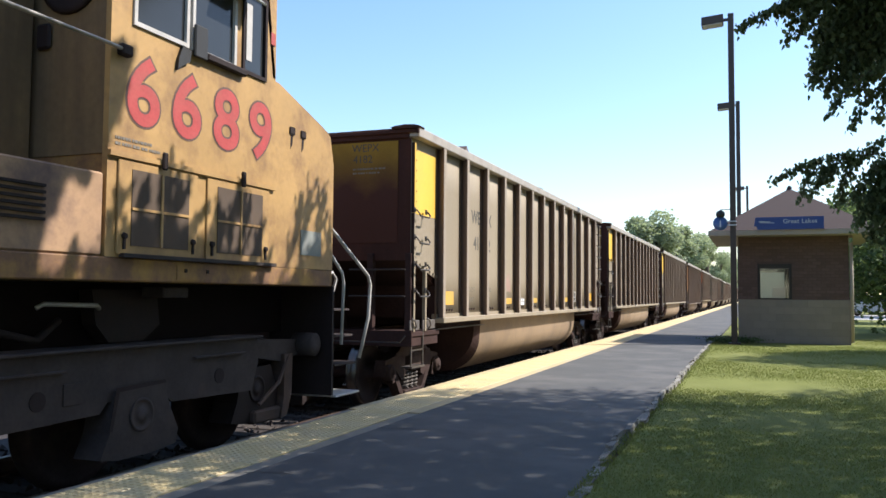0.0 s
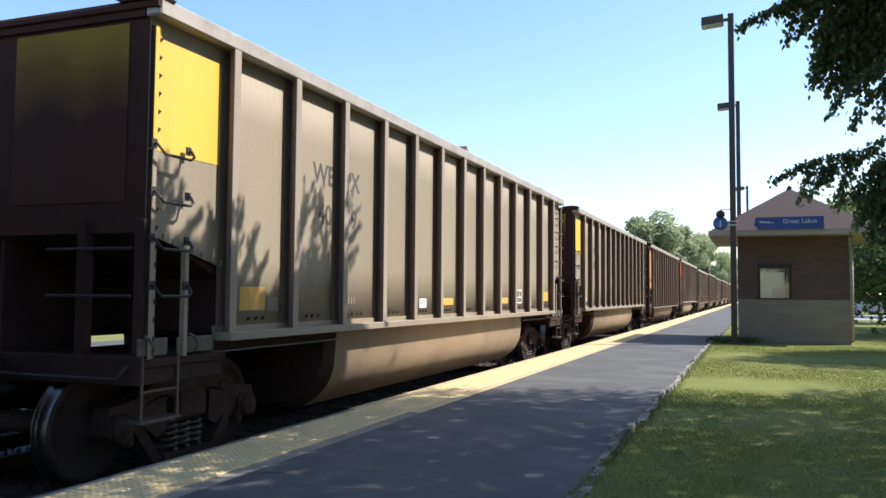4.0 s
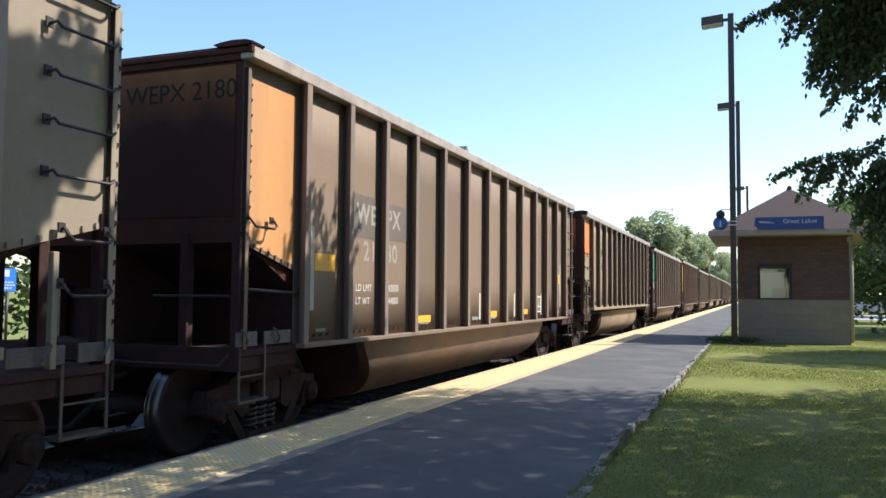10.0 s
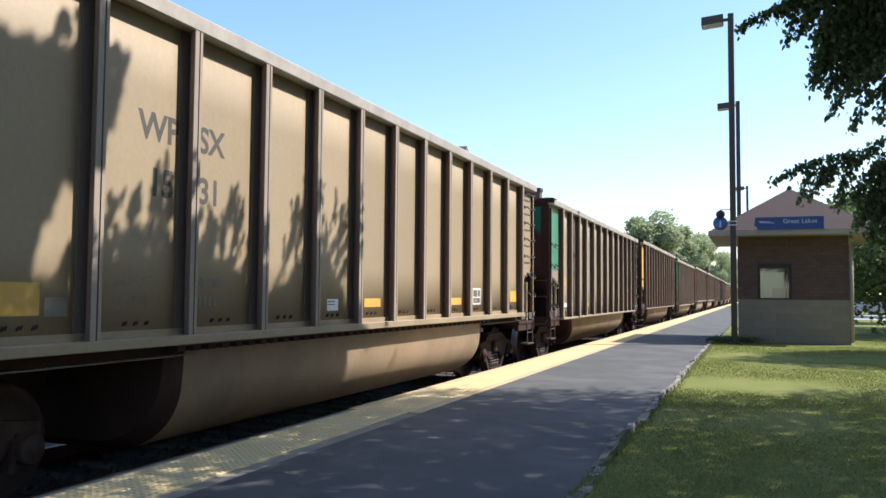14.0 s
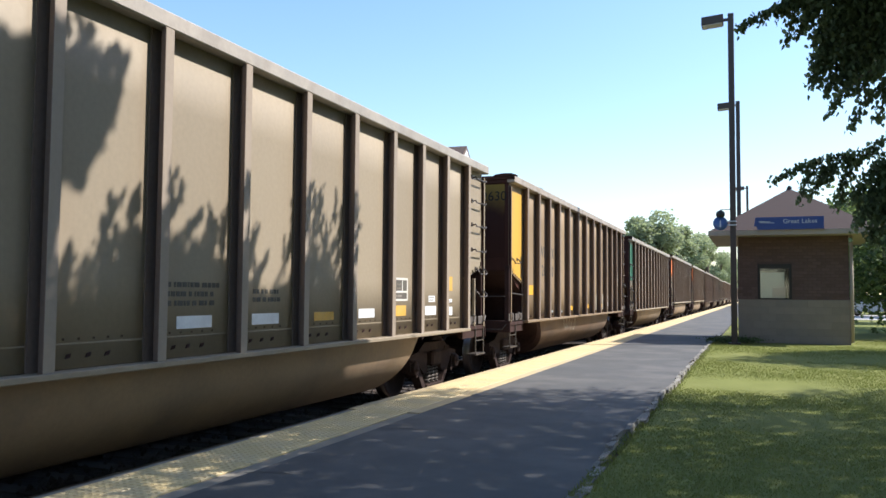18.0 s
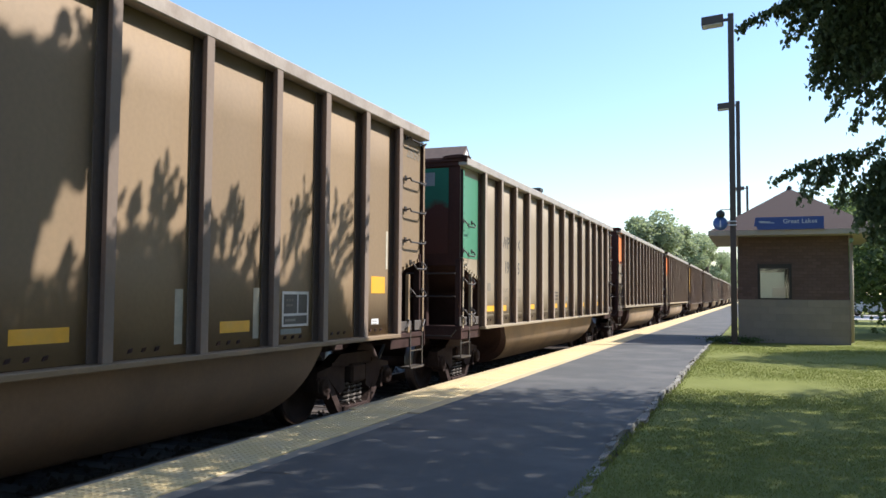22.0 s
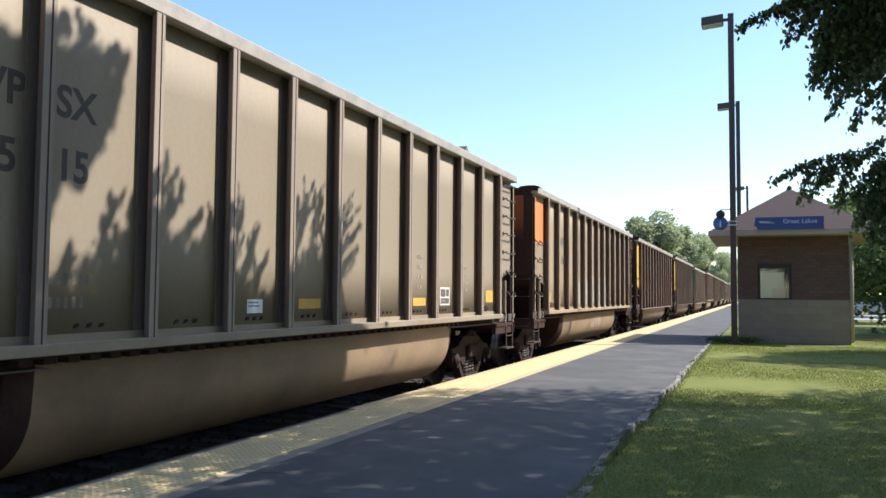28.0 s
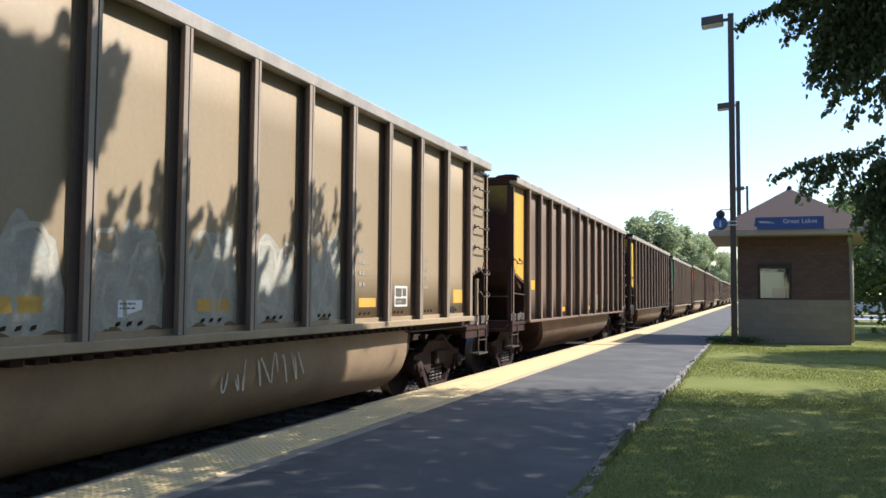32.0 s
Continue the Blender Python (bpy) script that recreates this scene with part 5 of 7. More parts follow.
    for k in range(6):
        part("louver", _bm(lambda bm: prism(bm, [(-5.9, 2.05 + k * 0.045), (-4.9, 2.05 + k * 0.045), (-4.9, 2.07 + k * 0.045), (-5.9, 2.07 + k * 0.045)], "x", w - 0.004, w + 0.02)), loco_black, box_part)
    def rail(bm):
        tube(bm, [(1.62, -9.5, 3.385), (1.62, -4.40, 3.385), (1.60, -4.20, 3.385)], 0.016, 8)
    part("hand_rail", _bm(rail), rail_grey, lo)
    part("rail_bracket", _bm(lambda bm: box(bm, w + 0.001, w + 0.07, -4.29, -4.17, 3.34, 3.43, 0.015)), loco_black, lo)
    def rail_posts(bm, yy):
        tube(bm, [(1.62, yy, 3.37), (1.60, yy, 1.75)], 0.02, 8)
    for k in range(3):
        part("rail_post", _bm(lambda bm: rail_posts(bm, -5.9 - 1.7 * k)), steel_white, lo)
    # numbers
    for ch, y in (("6", -4.16), ("6", -3.64), ("8", -3.09), ("9", -2.55)):
        lettering("road_number", ch, 0.74, loco_dark_line, lo, pose(w + 0.0025, y - 0.02, 2.88) @ pose(0, 0, 0, 90, 0, 90) @ Matrix.Diagonal((1.07, 1, 1, 1)), "dark outlined red road number", bold=0.032)
        lettering("road_number", ch, 0.74, loco_red, lo, pose(w + 0.0055, y - 0.02, 2.88) @ pose(0, 0, 0, 90, 0, 90) @ Matrix.Diagonal((1.07, 1, 1, 1)), "red road number", bold=0.014)
    bars("small_text", lo, pose(w + 0.003, -4.27, 2.72) @ pose(0, 0, 0, 90, 0, 90), 2, 0.50, 0.022, 0.022, faint_ink, 4)
    # steps, pilot and handrails at the nose end
    def steps(bm):
        box(bm, 0.75, 0.79, -0.88, -0.05, 0.42, 1.66)
        box(bm, 0.75, w, -0.88, -0.84, 0.45, 1.66)
    st = part("step_well", _bm(steps), loco_black, lo)
    for k, z in enumerate((0.42, 0.76, 1.08, 1.38)):
        part("step", _bm(lambda bm: box(bm, 0.80, w + 0.02 - k * 0.05, -0.80 + k * 0.05, -0.22, z, z + 0.025, 0.004)), steel_white if k == 0 else loco_grey, st)
    def board(bm):
        prism(bm, [(-0.18, 0.60), (-0.02, 0.75), (0.04, 1.30), (-0.40, 1.34), (-0.45, 1.0), (-0.30, 0.66)], "x", 0.92, 0.95)
    part("step_guard", _bm(board), loco_black, st)
    part("pilot", _bm(lambda bm: prism(bm, [(-0.10, 0.20), (0.0, 0.25), (0.0, 1.62), (-0.10, 1.66)], "x", -w + 0.1, 0.74)), loco_black, lo)
    def rails(bm):
        tube(bm, [(w - 0.02, -0.90, 2.31), (w - 0.02, 0.06, 1.80), (w - 0.02, 0.12, 1.70), (w - 0.02, 0.08, 1.30), (w - 0.1, 0.0, 0.8)], 0.02, 8)
    part("end_rail", _bm(rails), steel_white, lo)
    def rails2(bm):
        tube(bm, [(w - 0.02, -0.90, 2.02), (w - 0.02, -0.62, 1.82), (w - 0.02, -0.58, 1.70), (w - 0.02, -0.62, 1.0)], 0.018, 8)
    part("end_rail", _bm(rails2), steel_white, lo)
    def loop(bm):
        tube(bm, [(w - 0.4, -0.2, 1.25), (w - 0.4, -0.38, 1.55), (w - 0.4, -0.30, 1.78), (w - 0.4, -0.16, 1.84), (w - 0.4, -0.06, 1.76), (w - 0.4, -0.18, 1.5), (w - 0.4, -0.30, 1.3), (w - 0.4, -0.30, 0.95)], 0.018, 8)
    part("end_rail", _bm(loop), steel_white, lo)
    part("grab_plate", _bm(lambda bm: box(bm, w + 0.001, w + 0.012, -1.60, -1.18, 1.98, 2.24)), pale_band, nose)
    shared("coupler", coupler_shape, truck_iron, "coupler", lo, at=pose(0, -0.15, 0, 0, 0, 180))
    part("fuel_tank", _bm(lambda bm: prism(bm, [(-1.45, 0.45), (-1.2, 0.25), (1.2, 0.25), (1.45, 0.45), (1.45, 1.14), (-1.45, 1.14)], "y", -13.6, -7.6)), loco_black, lo)
    for cy in (-3.77, -17.2):
        loco_truck(lo, cy)
    return lo


def loco_truck(lo, cy):
    def frame_side(bm):
        # a deep cast beam between the end axles, flanged on top, with a pedestal notch over the middle axle
        prism(bm, [(-1.74, 0.90), (-1.72, 1.14), (1.72, 1.14), (1.74, 0.90), (1.64, 0.63), (0.46, 0.66), (0.36, 0.74), (-0.28, 0.74), (-0.36, 0.66), (-1.64, 0.63)], "x", 1.12, 1.36)
        box(bm, 1.10, 1.42, -1.74, 1.74, 1.14, 1.165, 0.006)
        for s in (-1, 1):
            box(bm, 1.36, 1.40, s * 1.10 - 0.38, s * 1.10 + 0.38, 1.0, 1.02, 0.004)
            prism(bm, [(s * 1.70, 0.95), (s * 1.70, 1.12), (s * 2.62, 1.08), (s * 2.66, 0.92), (s * 2.30, 0.86)], "x", 1.10, 1.28)
        box(bm, 1.36, 1.372, -0.72, -0.55, 0.76, 0.92, 0.004)
    def hanger(bm):
        prism(bm, [(2.30, 0.94), (2.46, 0.94), (2.45, 0.52), (2.36, 0.30), (2.24, 0.27), (2.30, 0.50)], "x", 1.16, 1.32)
        box(bm, 1.14, 1.30, 1.80, 2.30, 0.27, 0.40, 0.02)
        tube(bm, [(1.30, 1.86, 0.46), (1.32, 2.2, 0.66), (1.32, 2.38, 0.92)], 0.022, 6)
    # Raised black strip drawn for the shade in the jaw's gap
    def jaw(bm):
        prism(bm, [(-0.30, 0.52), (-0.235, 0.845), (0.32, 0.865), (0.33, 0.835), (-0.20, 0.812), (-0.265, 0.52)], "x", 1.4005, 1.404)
    # Black disc drawn for the shade of a round hole
    def hole_disc(bm):
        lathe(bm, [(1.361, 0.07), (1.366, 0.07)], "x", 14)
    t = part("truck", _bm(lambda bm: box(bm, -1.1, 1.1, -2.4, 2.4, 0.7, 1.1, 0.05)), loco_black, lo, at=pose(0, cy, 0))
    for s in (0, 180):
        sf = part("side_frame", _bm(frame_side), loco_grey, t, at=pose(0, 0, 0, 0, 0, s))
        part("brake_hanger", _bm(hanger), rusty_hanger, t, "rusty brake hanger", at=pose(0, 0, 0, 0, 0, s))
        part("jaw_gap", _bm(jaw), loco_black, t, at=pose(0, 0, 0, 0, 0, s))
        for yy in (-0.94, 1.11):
            tagged(shared("loco_hole", hole_disc, loco_black, "frame_hole", t, at=pose(0, 0, 0, 0, 0, s) @ pose(0, yy, 0.82)), "black disc standing for a shaded hole in the frame")
        def damper(bm):
            lathe(bm, [(1.20, 0.0), (1.20, 0.13), (1.44, 0.13), (1.46, 0.10), (1.46, 0.0)], "x", 18)
        shared("loco_damper", damper, loco_grey, "damper", t, at=pose(0, 0, 0, 0, 0, s) @ pose(0, 2.72, 1.02))
        for ay in (-1.86, 0.0, 1.86):
            def box_shape(bm):
                prism(bm, [(-0.38, 0.32), (-0.29, 0.50), (-0.22, 0.82), (0.30, 0.84), (0.40, 0.62), (0.50, 0.44), (0.47, 0.32), (0.2, 0.29), (-0.2, 0.29)], "x", 1.14, 1.40)
                lathe_at = bmesh.new()
                lathe(lathe_at, [(1.40, 0.135), (1.412, 0.135), (1.412, 0.115), (1.404, 0.11), (1.404, 0.06), (1.412, 0.055), (1.412, 0.0)], "x", 24)
                me = bpy.data.meshes.new("axle_cap")
                for v in lathe_at.verts:
                    v.co.z += 0.61
                    v.co.y += 0.05
                lathe_at.to_mesh(me)
                lathe_at.free()
                bm.from_mesh(me)
            # End boxes sit back and are black: recess shade put into their colour
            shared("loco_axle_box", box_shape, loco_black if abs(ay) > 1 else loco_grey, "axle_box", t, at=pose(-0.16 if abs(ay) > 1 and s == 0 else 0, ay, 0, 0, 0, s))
    for ay in (-1.86, 0.0, 1.86):
        def ws(bm):
            wheelset_shape(bm)
            for v in bm.verts:
                v.co.y *= 1.16
                v.co.z *= 1.16
        wsob = shared("loco_wheelset", ws, truck_iron, "wheelset", t, at=pose(0, ay, 0.53))
        WHEELS.append((wsob, ay))


rusty_hanger = mat("rusty_hanger_iron", (0.085, 0.05, 0.035), 0.8, 0.1, var=0.35, scale=5, fine=40, bump=0.3, stain=(0.04, 0.03, 0.026), stain_amt=0.8, stain_scale=4)
loco_dark_line = mat("dark_number_outline", (0.11, 0.06, 0.045), 0.6, var=0.2)
locomotive()


# ---- shelter, lamp posts and signs ----
brick = mat("dark_red_brick", (0.088, 0.054, 0.046), 0.85, var=0.25, scale=6, fine=40, bump=0.4, stain=(0.075, 0.042, 0.036), stain_amt=0.5, stain_scale=3)
stone = mat("tan_stone_block", (0.21, 0.18, 0.14), 0.85, var=0.18, scale=4, fine=30, bump=0.3, stain=(0.15, 0.13, 0.105), stain_amt=0.5, stain_scale=2)
shingle = mat("pinkish_shingle", (0.047, 0.030, 0.027), 0.9, var=0.2, scale=5, fine=60, bump=0.4)
soffit = mat("tan_soffit_paint", (0.34, 0.29, 0.235), 0.7, var=0.08, scale=2)
frame_dark = mat("dark_bronze_metal", (0.035, 0.03, 0.028), 0.5, 0.4, var=0.2, scale=4)
post_metal = mat("brown_post_paint", (0.055, 0.04, 0.035), 0.55, 0.2, var=0.2, scale=3)
sign_blue = mat("sign_blue", (0.025, 0.055, 0.21), 0.45, var=0.08, scale=4)
sign_pale_blue = mat("sign_pale_blue", (0.05, 0.105, 0.27), 0.45, var=0.1, scale=4)
sign_white = mat("sign_white", (0.50, 0.51, 0.56), 0.5, var=0.05)


def pane_material():
    m = bpy.data.materials.new("clear_pane")
    m.use_nodes = True
    N, Lk = m.node_tree.nodes, m.node_tree.links
    tr, gl, mx = N.new("ShaderNodeBsdfTransparent"), N.new("ShaderNodeBsdfGlossy"), N.new("ShaderNodeMixShader")
    gl.inputs["Roughness"].default_value = 0.04
    tr.inputs["Color"].default_value = (0.9, 0.93, 0.92, 1)
    mx.inputs[0].default_value = 0.08
    Lk.new(tr.outputs[0], mx.inputs[1])
    Lk.new(gl.outputs[0], mx.inputs[2])
    Lk.new(mx.outputs[0], N["Material Output"].inputs[0])
    return m


FACED = []
box_grey = mat("grey_box_paint", (0.55, 0.56, 0.54), 0.6, var=0.1)


def shelter():
    x0, x1, y0, y1, t = -0.45, 2.40, 25.0, 29.0, 0.2
    sh = empty("station_shelter", pose(0, 0, 0), "small brick platform shelter with stone base and hipped roof", "shelter")
    wz, top = 1.21, 2.98
    ox0, ox1, oz1 = 0.06, 0.95, 2.21
    # front and rear walls with one window opening each, side walls with openings
    for k, (ya, yb) in enumerate(((y0, y0 + t), (y1 - t, y1))):
        def low(bm):
            box(bm, x0 - 0.02, x1 + 0.02, ya - 0.02, yb + 0.02, -0.1, wz)
        base_wall = part("stone_base", _bm(low), stone, sh, "tan stone lower wall")
        def high(bm):
            box(bm, x0, ox0, ya, yb, wz, top)
            box(bm, ox1, x1, ya, yb, wz, top)
            box(bm, ox0, ox1, ya, yb, oz1, top)
        wall = part("brick_wall", _bm(high), brick, sh, "dark red brick wall")
        if k == 0:
            FACED.extend((base_wall, wall))
        def wf(bm):
            d = 0.07
            for a in ((ox0, ox0 + d, wz, oz1), (ox1 - d, ox1, wz, oz1), (ox0 + d, ox1 - d, wz, wz + 0.04), (ox0 + d, ox1 - d, oz1 - 0.13, oz1)):
                box(bm, a[0], a[1], ya - 0.025, ya + 0.06, a[2], a[3])
        win = part("window", _bm(wf), frame_dark, sh)
        pn = part("pane", _bm(lambda bm: box(bm, ox0 + 0.07, ox1 - 0.07, ya + 0.02, ya + 0.026, wz + 0.04, oz1 - 0.13)), frosted if k else pane, win, "frosted pale pane" if k else "clear pane")
        pn.visible_shadow = False
    for k, (xa, xb) in enumerate(((x0, x0 + t), (x1 - t, x1))):
        part("stone_base", _bm(lambda bm: box(bm, xa - 0.02, xb + 0.02, y0 + t + 0.02, y1 - t - 0.02, -0.1, wz if k else 0.5)), stone, sh)
        def high(bm):
            if k:
                box(bm, xa, xb, y0 + t, y0 + t + 0.7, wz, top)
                box(bm, xa, xb, y1 - t - 0.7, y1 - t, wz, top)
                box(bm, xa, xb, y0 + t + 0.7, y1 - t - 0.7, 2.3, top)
            else:
                box(bm, xa, xb, y0 + t, y0 + t + 0.5, 0.5, top)
                box(bm, xa, xb, y1 - t - 0.5, y1 - t, 0.5, top)
                box(bm, xa, xb, y0 + t + 0.5, y1 - t - 0.5, 2.4, top)
        part("brick_wall", _bm(high), brick, sh)
    part("floor_slab", _bm(lambda bm: box(bm, x0, x1, y0 + t, y1 - t, -0.1, 0.04)), concrete, sh)
    part("bench", _bm(lambda bm: box(bm, x1 - 0.75, x1 - 0.25, y0 + 0.6, y1 - 0.6, 0.42, 0.48, 0.01)), sign_white, sh, "pale bench inside the shelter")
    part("wall_box", _bm(lambda bm: box(bm, 0.50, 0.90, y1 - 0.32, y1 - 0.201, 1.24, 1.60, 0.01)), box_grey, sh, "grey box on the rear wall")
    # hipped roof with deep eaves
    e = 0.78
    ex0, ex1, ey0, ey1 = x0 - e, x1 + e, y0 - 0.75, y1 + 0.75
    def eaves(bm):
        box(bm, ex0, ex1, ey0, ey1, 2.985, 3.12)
    part("soffit", _bm(eaves), soffit, sh, "tan boxed eaves")
    part("ceiling", _bm(lambda bm: box(bm, x0 + t, x1 - t, y0 + t, y1 - t, 2.93, 2.98)), soffit, sh)
    def hip(bm):
        cx, ra, rb, zr = (ex0 + ex1) / 2, ey0 + 2.1, ey1 - 2.1, 4.50
        b = [bm.verts.new(q) for q in ((ex0 + 0.03, ey0 + 0.03, 3.125), (ex1 - 0.03, ey0 + 0.03, 3.125), (ex1 - 0.03, ey1 - 0.03, 3.125), (ex0 + 0.03, ey1 - 0.03, 3.125))]
        r = [bm.verts.new((cx, ra, zr)), bm.verts.new((cx, rb, zr))]
        bm.faces.new((b[0], b[1], r[0]))
        bm.faces.new((b[1], b[2], r[1], r[0]))
        bm.faces.new((b[2], b[3], r[1]))
        bm.faces.new((b[3], b[0], r[0], r[1]))
        bm.faces.new(b[::-1])
        bmesh.ops.recalc_face_normals(bm, faces=list(bm.faces))
    roof = part("roof", _bm(hip), shingle, sh, "pinkish shingle hipped roof")
    def cap(bm):
        cx, ra, rb = (ex0 + ex1) / 2, ey0 + 2.1, ey1 - 2.1
        tube(bm, [(cx, ra - 0.05, 4.51), (cx, rb + 0.05, 4.51)], 0.07, 8)
    part("ridge_cap", _bm(cap), post_metal, roof)
    # corner downpipe
    def pipe(bm):
        tube(bm, [(x1 + 0.06, y0 - 0.05, 3.0), (x1 + 0.06, y0 - 0.05, 0.05)], 0.045, 8)
    part("downpipe", _bm(pipe), soffit, sh)


def name_sign():
    s = empty("station_sign", pose(0, 24.18, 3.125), "blue station name sign with white letters on shelter eaves", "sign")
    def panel(bm):
        prism(bm, [(-0.02, 0.10), (0.04, 0.10), (0.07, 0.0), (1.74, 0.0), (1.74, 0.34), (0.02, 0.34)], "y", 0.0, 0.07)
    part("panel", _bm(panel), sign_blue, s)
    lettering("name_lettering", "Great Lakes", 0.168, sign_white, s, pose(0.72, -0.004, 0.165, 90, 0, 0), spread=1.04, bold=0.001)
    def emblem(bm):
        for z, x0, x1 in ((0.215, 0.10, 0.40), (0.185, 0.12, 0.50)):
            prism(bm, [(x0, z), (x1, z - 0.012), (x1, z + 0.004), (x0 + 0.02, z + 0.02)], "y", -0.006, -0.001)
    part("emblem", _bm(emblem), sign_white, s)
    for x in (0.3, 1.4):
        part("foot", _bm(lambda bm: box(bm, x, x + 0.05, 0.02, 0.06, -0.003, 0.01)), frame_dark, s)


def lamp_post(y, x, h, arm):
    lp = empty("lamp_post", pose(x, y, 0.0), "tall square brown platform lamp post with box lantern", "lamp post", "platform lamp posts")
    part("base_plate", _bm(lambda bm: box(bm, -0.16, 0.16, -0.16, 0.16, -0.03, 0.05, 0.01)), post_metal, lp)
    part("post", _bm(lambda bm: box(bm, -0.078, 0.078, -0.078, 0.078, 0.05, h, 0.008)), post_metal, lp)
    part("arm", _bm(lambda bm: box(bm, -0.19, -0.079, -0.03, 0.03, h - 0.19, h - 0.12)), post_metal, lp)
    def head(bm):
        prism(bm, [(-arm, h - 0.30), (-0.19, h - 0.26), (-0.19, h - 0.04), (-arm, h - 0.08)], "y", -0.20, 0.20)
    hd = part("lantern", _bm(head), post_metal, lp)
    part("lens", _bm(lambda bm: prism(bm, [(-arm + 0.03, h - 0.325), (-0.22, h - 0.287), (-0.22, h - 0.262), (-arm + 0.03, h - 0.299)], "y", -0.17, 0.17)), sign_white, hd)
    return lp


def info_sign():
    s = empty("information_sign", pose(-0.545, 23.40, 3.26), "round blue information sign clamped to a lamp post", "sign")
    def disc(bm):
        lathe(bm, [(-0.02, 0.0), (-0.02, 0.19), (0.02, 0.19), (0.02, 0.0)], "z", 24)
        bmesh.ops.rotate(bm, verts=bm.verts, cent=(0, 0, 0), matrix=Matrix.Rotation(radians(90), 3, "X"))
        for v in bm.verts:
            v.co.x -= 0.325
    part("disc", _bm(disc), sign_pale_blue, s)
    lettering("symbol", "i", 0.26, sign_white, s, pose(-0.352, -0.024, -0.095, 90, 0, 0), bold=0.006)
    for z in (-0.05, 0.05):
        part("clamp", _bm(lambda bm: box(bm, -0.14, 0.09, -0.012, 0.012, z - 0.015, z + 0.015)), sign_white, s)
    def dome(bm):
        lathe(bm, [(0.16, 0.02), (0.17, 0.09), (0.22, 0.12), (0.30, 0.11), (0.35, 0.05), (0.36, 0.0)], "z", 16)
        for v in bm.verts:
            v.co.x -= 0.32
    part("camera_dome", _bm(dome), rubber, s)
    part("bracket", _bm(lambda bm: box(bm, -0.32, -0.02, -0.012, 0.012, 0.36, 0.38)), post_metal, s)


pane = pane_material()
frosted = bpy.data.materials.new("frosted_pane")
frosted.use_nodes = True
_ft = frosted.node_tree.nodes.new("ShaderNodeBsdfTranslucent")
_ft.inputs[0].default_value = (0.52, 0.55, 0.48, 1)
frosted.node_tree.links.new(_ft.outputs[0], frosted.node_tree.nodes["Material Output"].inputs[0])
shelter()
name_sign()
lamp_post(23.5, -0.545, 9.03, 0.76)
lamp_post(34.3, -0.57, 9.03, 0.76)
lamp_post(61.0, -0.46, 9.03, 0.76)
info_sign()


# ---- trees ----
bark = mat("grey_brown_bark", (0.12, 0.09, 0.065), 0.95, var=0.35, scale=6, fine=30, bump=0.8, dist=0.03, streak=True)
near_leaf = leaf_mat("broad_green_leaf", (0.085, 0.113, 0.058), 0.45, (0.20, 0.25, 0.12), 0.4)
mid_leaf = leaf_mat("lit_green_leaf", (0.095, 0.135, 0.055), 0.45, (0.17, 0.24, 0.07), 0.4)
# Paler than nearer leaves: distance haze is put into the colour
far_haze_leaf = leaf_mat("haze_pale_leaf", (0.31, 0.35, 0.24), 0.15, (0.38, 0.44, 0.22), 0.45)
hedge_leaf = leaf_mat("hedge_green_leaf", (0.075, 0.105, 0.045), 0.4)


def leaf_mesh(name, centres, size, material, rng, droop=0.5, curl=0.25, broad=False):
    """Folded leaves, one at each centre, each with its own turn and size; broad ones are heart-shaped and hang."""
    c = np.asarray(centres, float)
    n = len(c)
    th = rng.uniform(0, 2 * np.pi, n)
    down = -droop + rng.normal(0, 0.45, n)
    d = np.stack([np.cos(th), np.sin(th), down], 1)
    d /= np.linalg.norm(d, axis=1)[:, None]
    s = np.cross(d, rng.normal(0, 1, (n, 3)))
    s /= np.linalg.norm(s, axis=1)[:, None] + 1e-9
    up = np.cross(s, d)
    L = size * rng.uniform(0.7, 1.3, n)[:, None]
    # outline along one side of the midrib: (along, aside)
    side = ((-0.42, 0.20), (-0.14, 0.37), (0.18, 0.24)) if broad else ((-0.08, 0.36),)
    k = len(side)
    v = np.empty((n, 2 + 2 * k, 3))
    v[:, 0], v[:, 1 + k] = c - d * L * 0.5, c + d * L * 0.5
    for i, (u, w) in enumerate(side):
        m, lift = c + d * L * u, up * L * curl * w * 1.4
        v[:, 1 + i] = m + s * L * w + lift
        v[:, 2 + 2 * k - 1 - i] = m - s * L * w + lift
    m = 2 + 2 * k
    half = k + 2
    idx = np.concatenate([np.arange(half), [0], np.arange(k + 1, m)])
    me = bpy.data.meshes.new(name)
    me.vertices.add(n * m)
    me.vertices.foreach_set("co", v.reshape(-1))
    me.loops.add(n * 2 * half)
    me.loops.foreach_set("vertex_index", (np.arange(n)[:, None] * m + idx[None, :]).reshape(-1).astype(np.int32))
    me.polygons.add(n * 2)
    me.polygons.foreach_set("loop_start", np.arange(0, n * 2 * half, half, dtype=np.int32))
    me.update(calc_edges=True)
    me.validate()
    me.materials.append(material)
    return me


def twig_leaves(rng, start, end, count, spread, sag=0.0):
    """Leaf centres strung along a drooping twig."""
    u = rng.uniform(0, 1, count) ** 0.8
    a, b = np.array(start, float), np.array(end, float)
    p = a + (b - a) * u[:, None]
    p[:, 2] += sag * u * (1 - u) * 4
    p[:, 2] -= 0.035 * rng.uniform(0, 1, count)
    w = spread * (1.0 - 0.6 * u)[:, None] + 0.012
    off = rng.normal(0, 1, (count, 3)) * w
    off[:, 2] -= np.abs(off[:, 2]) * 0.4
    return p + off


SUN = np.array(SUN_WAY)
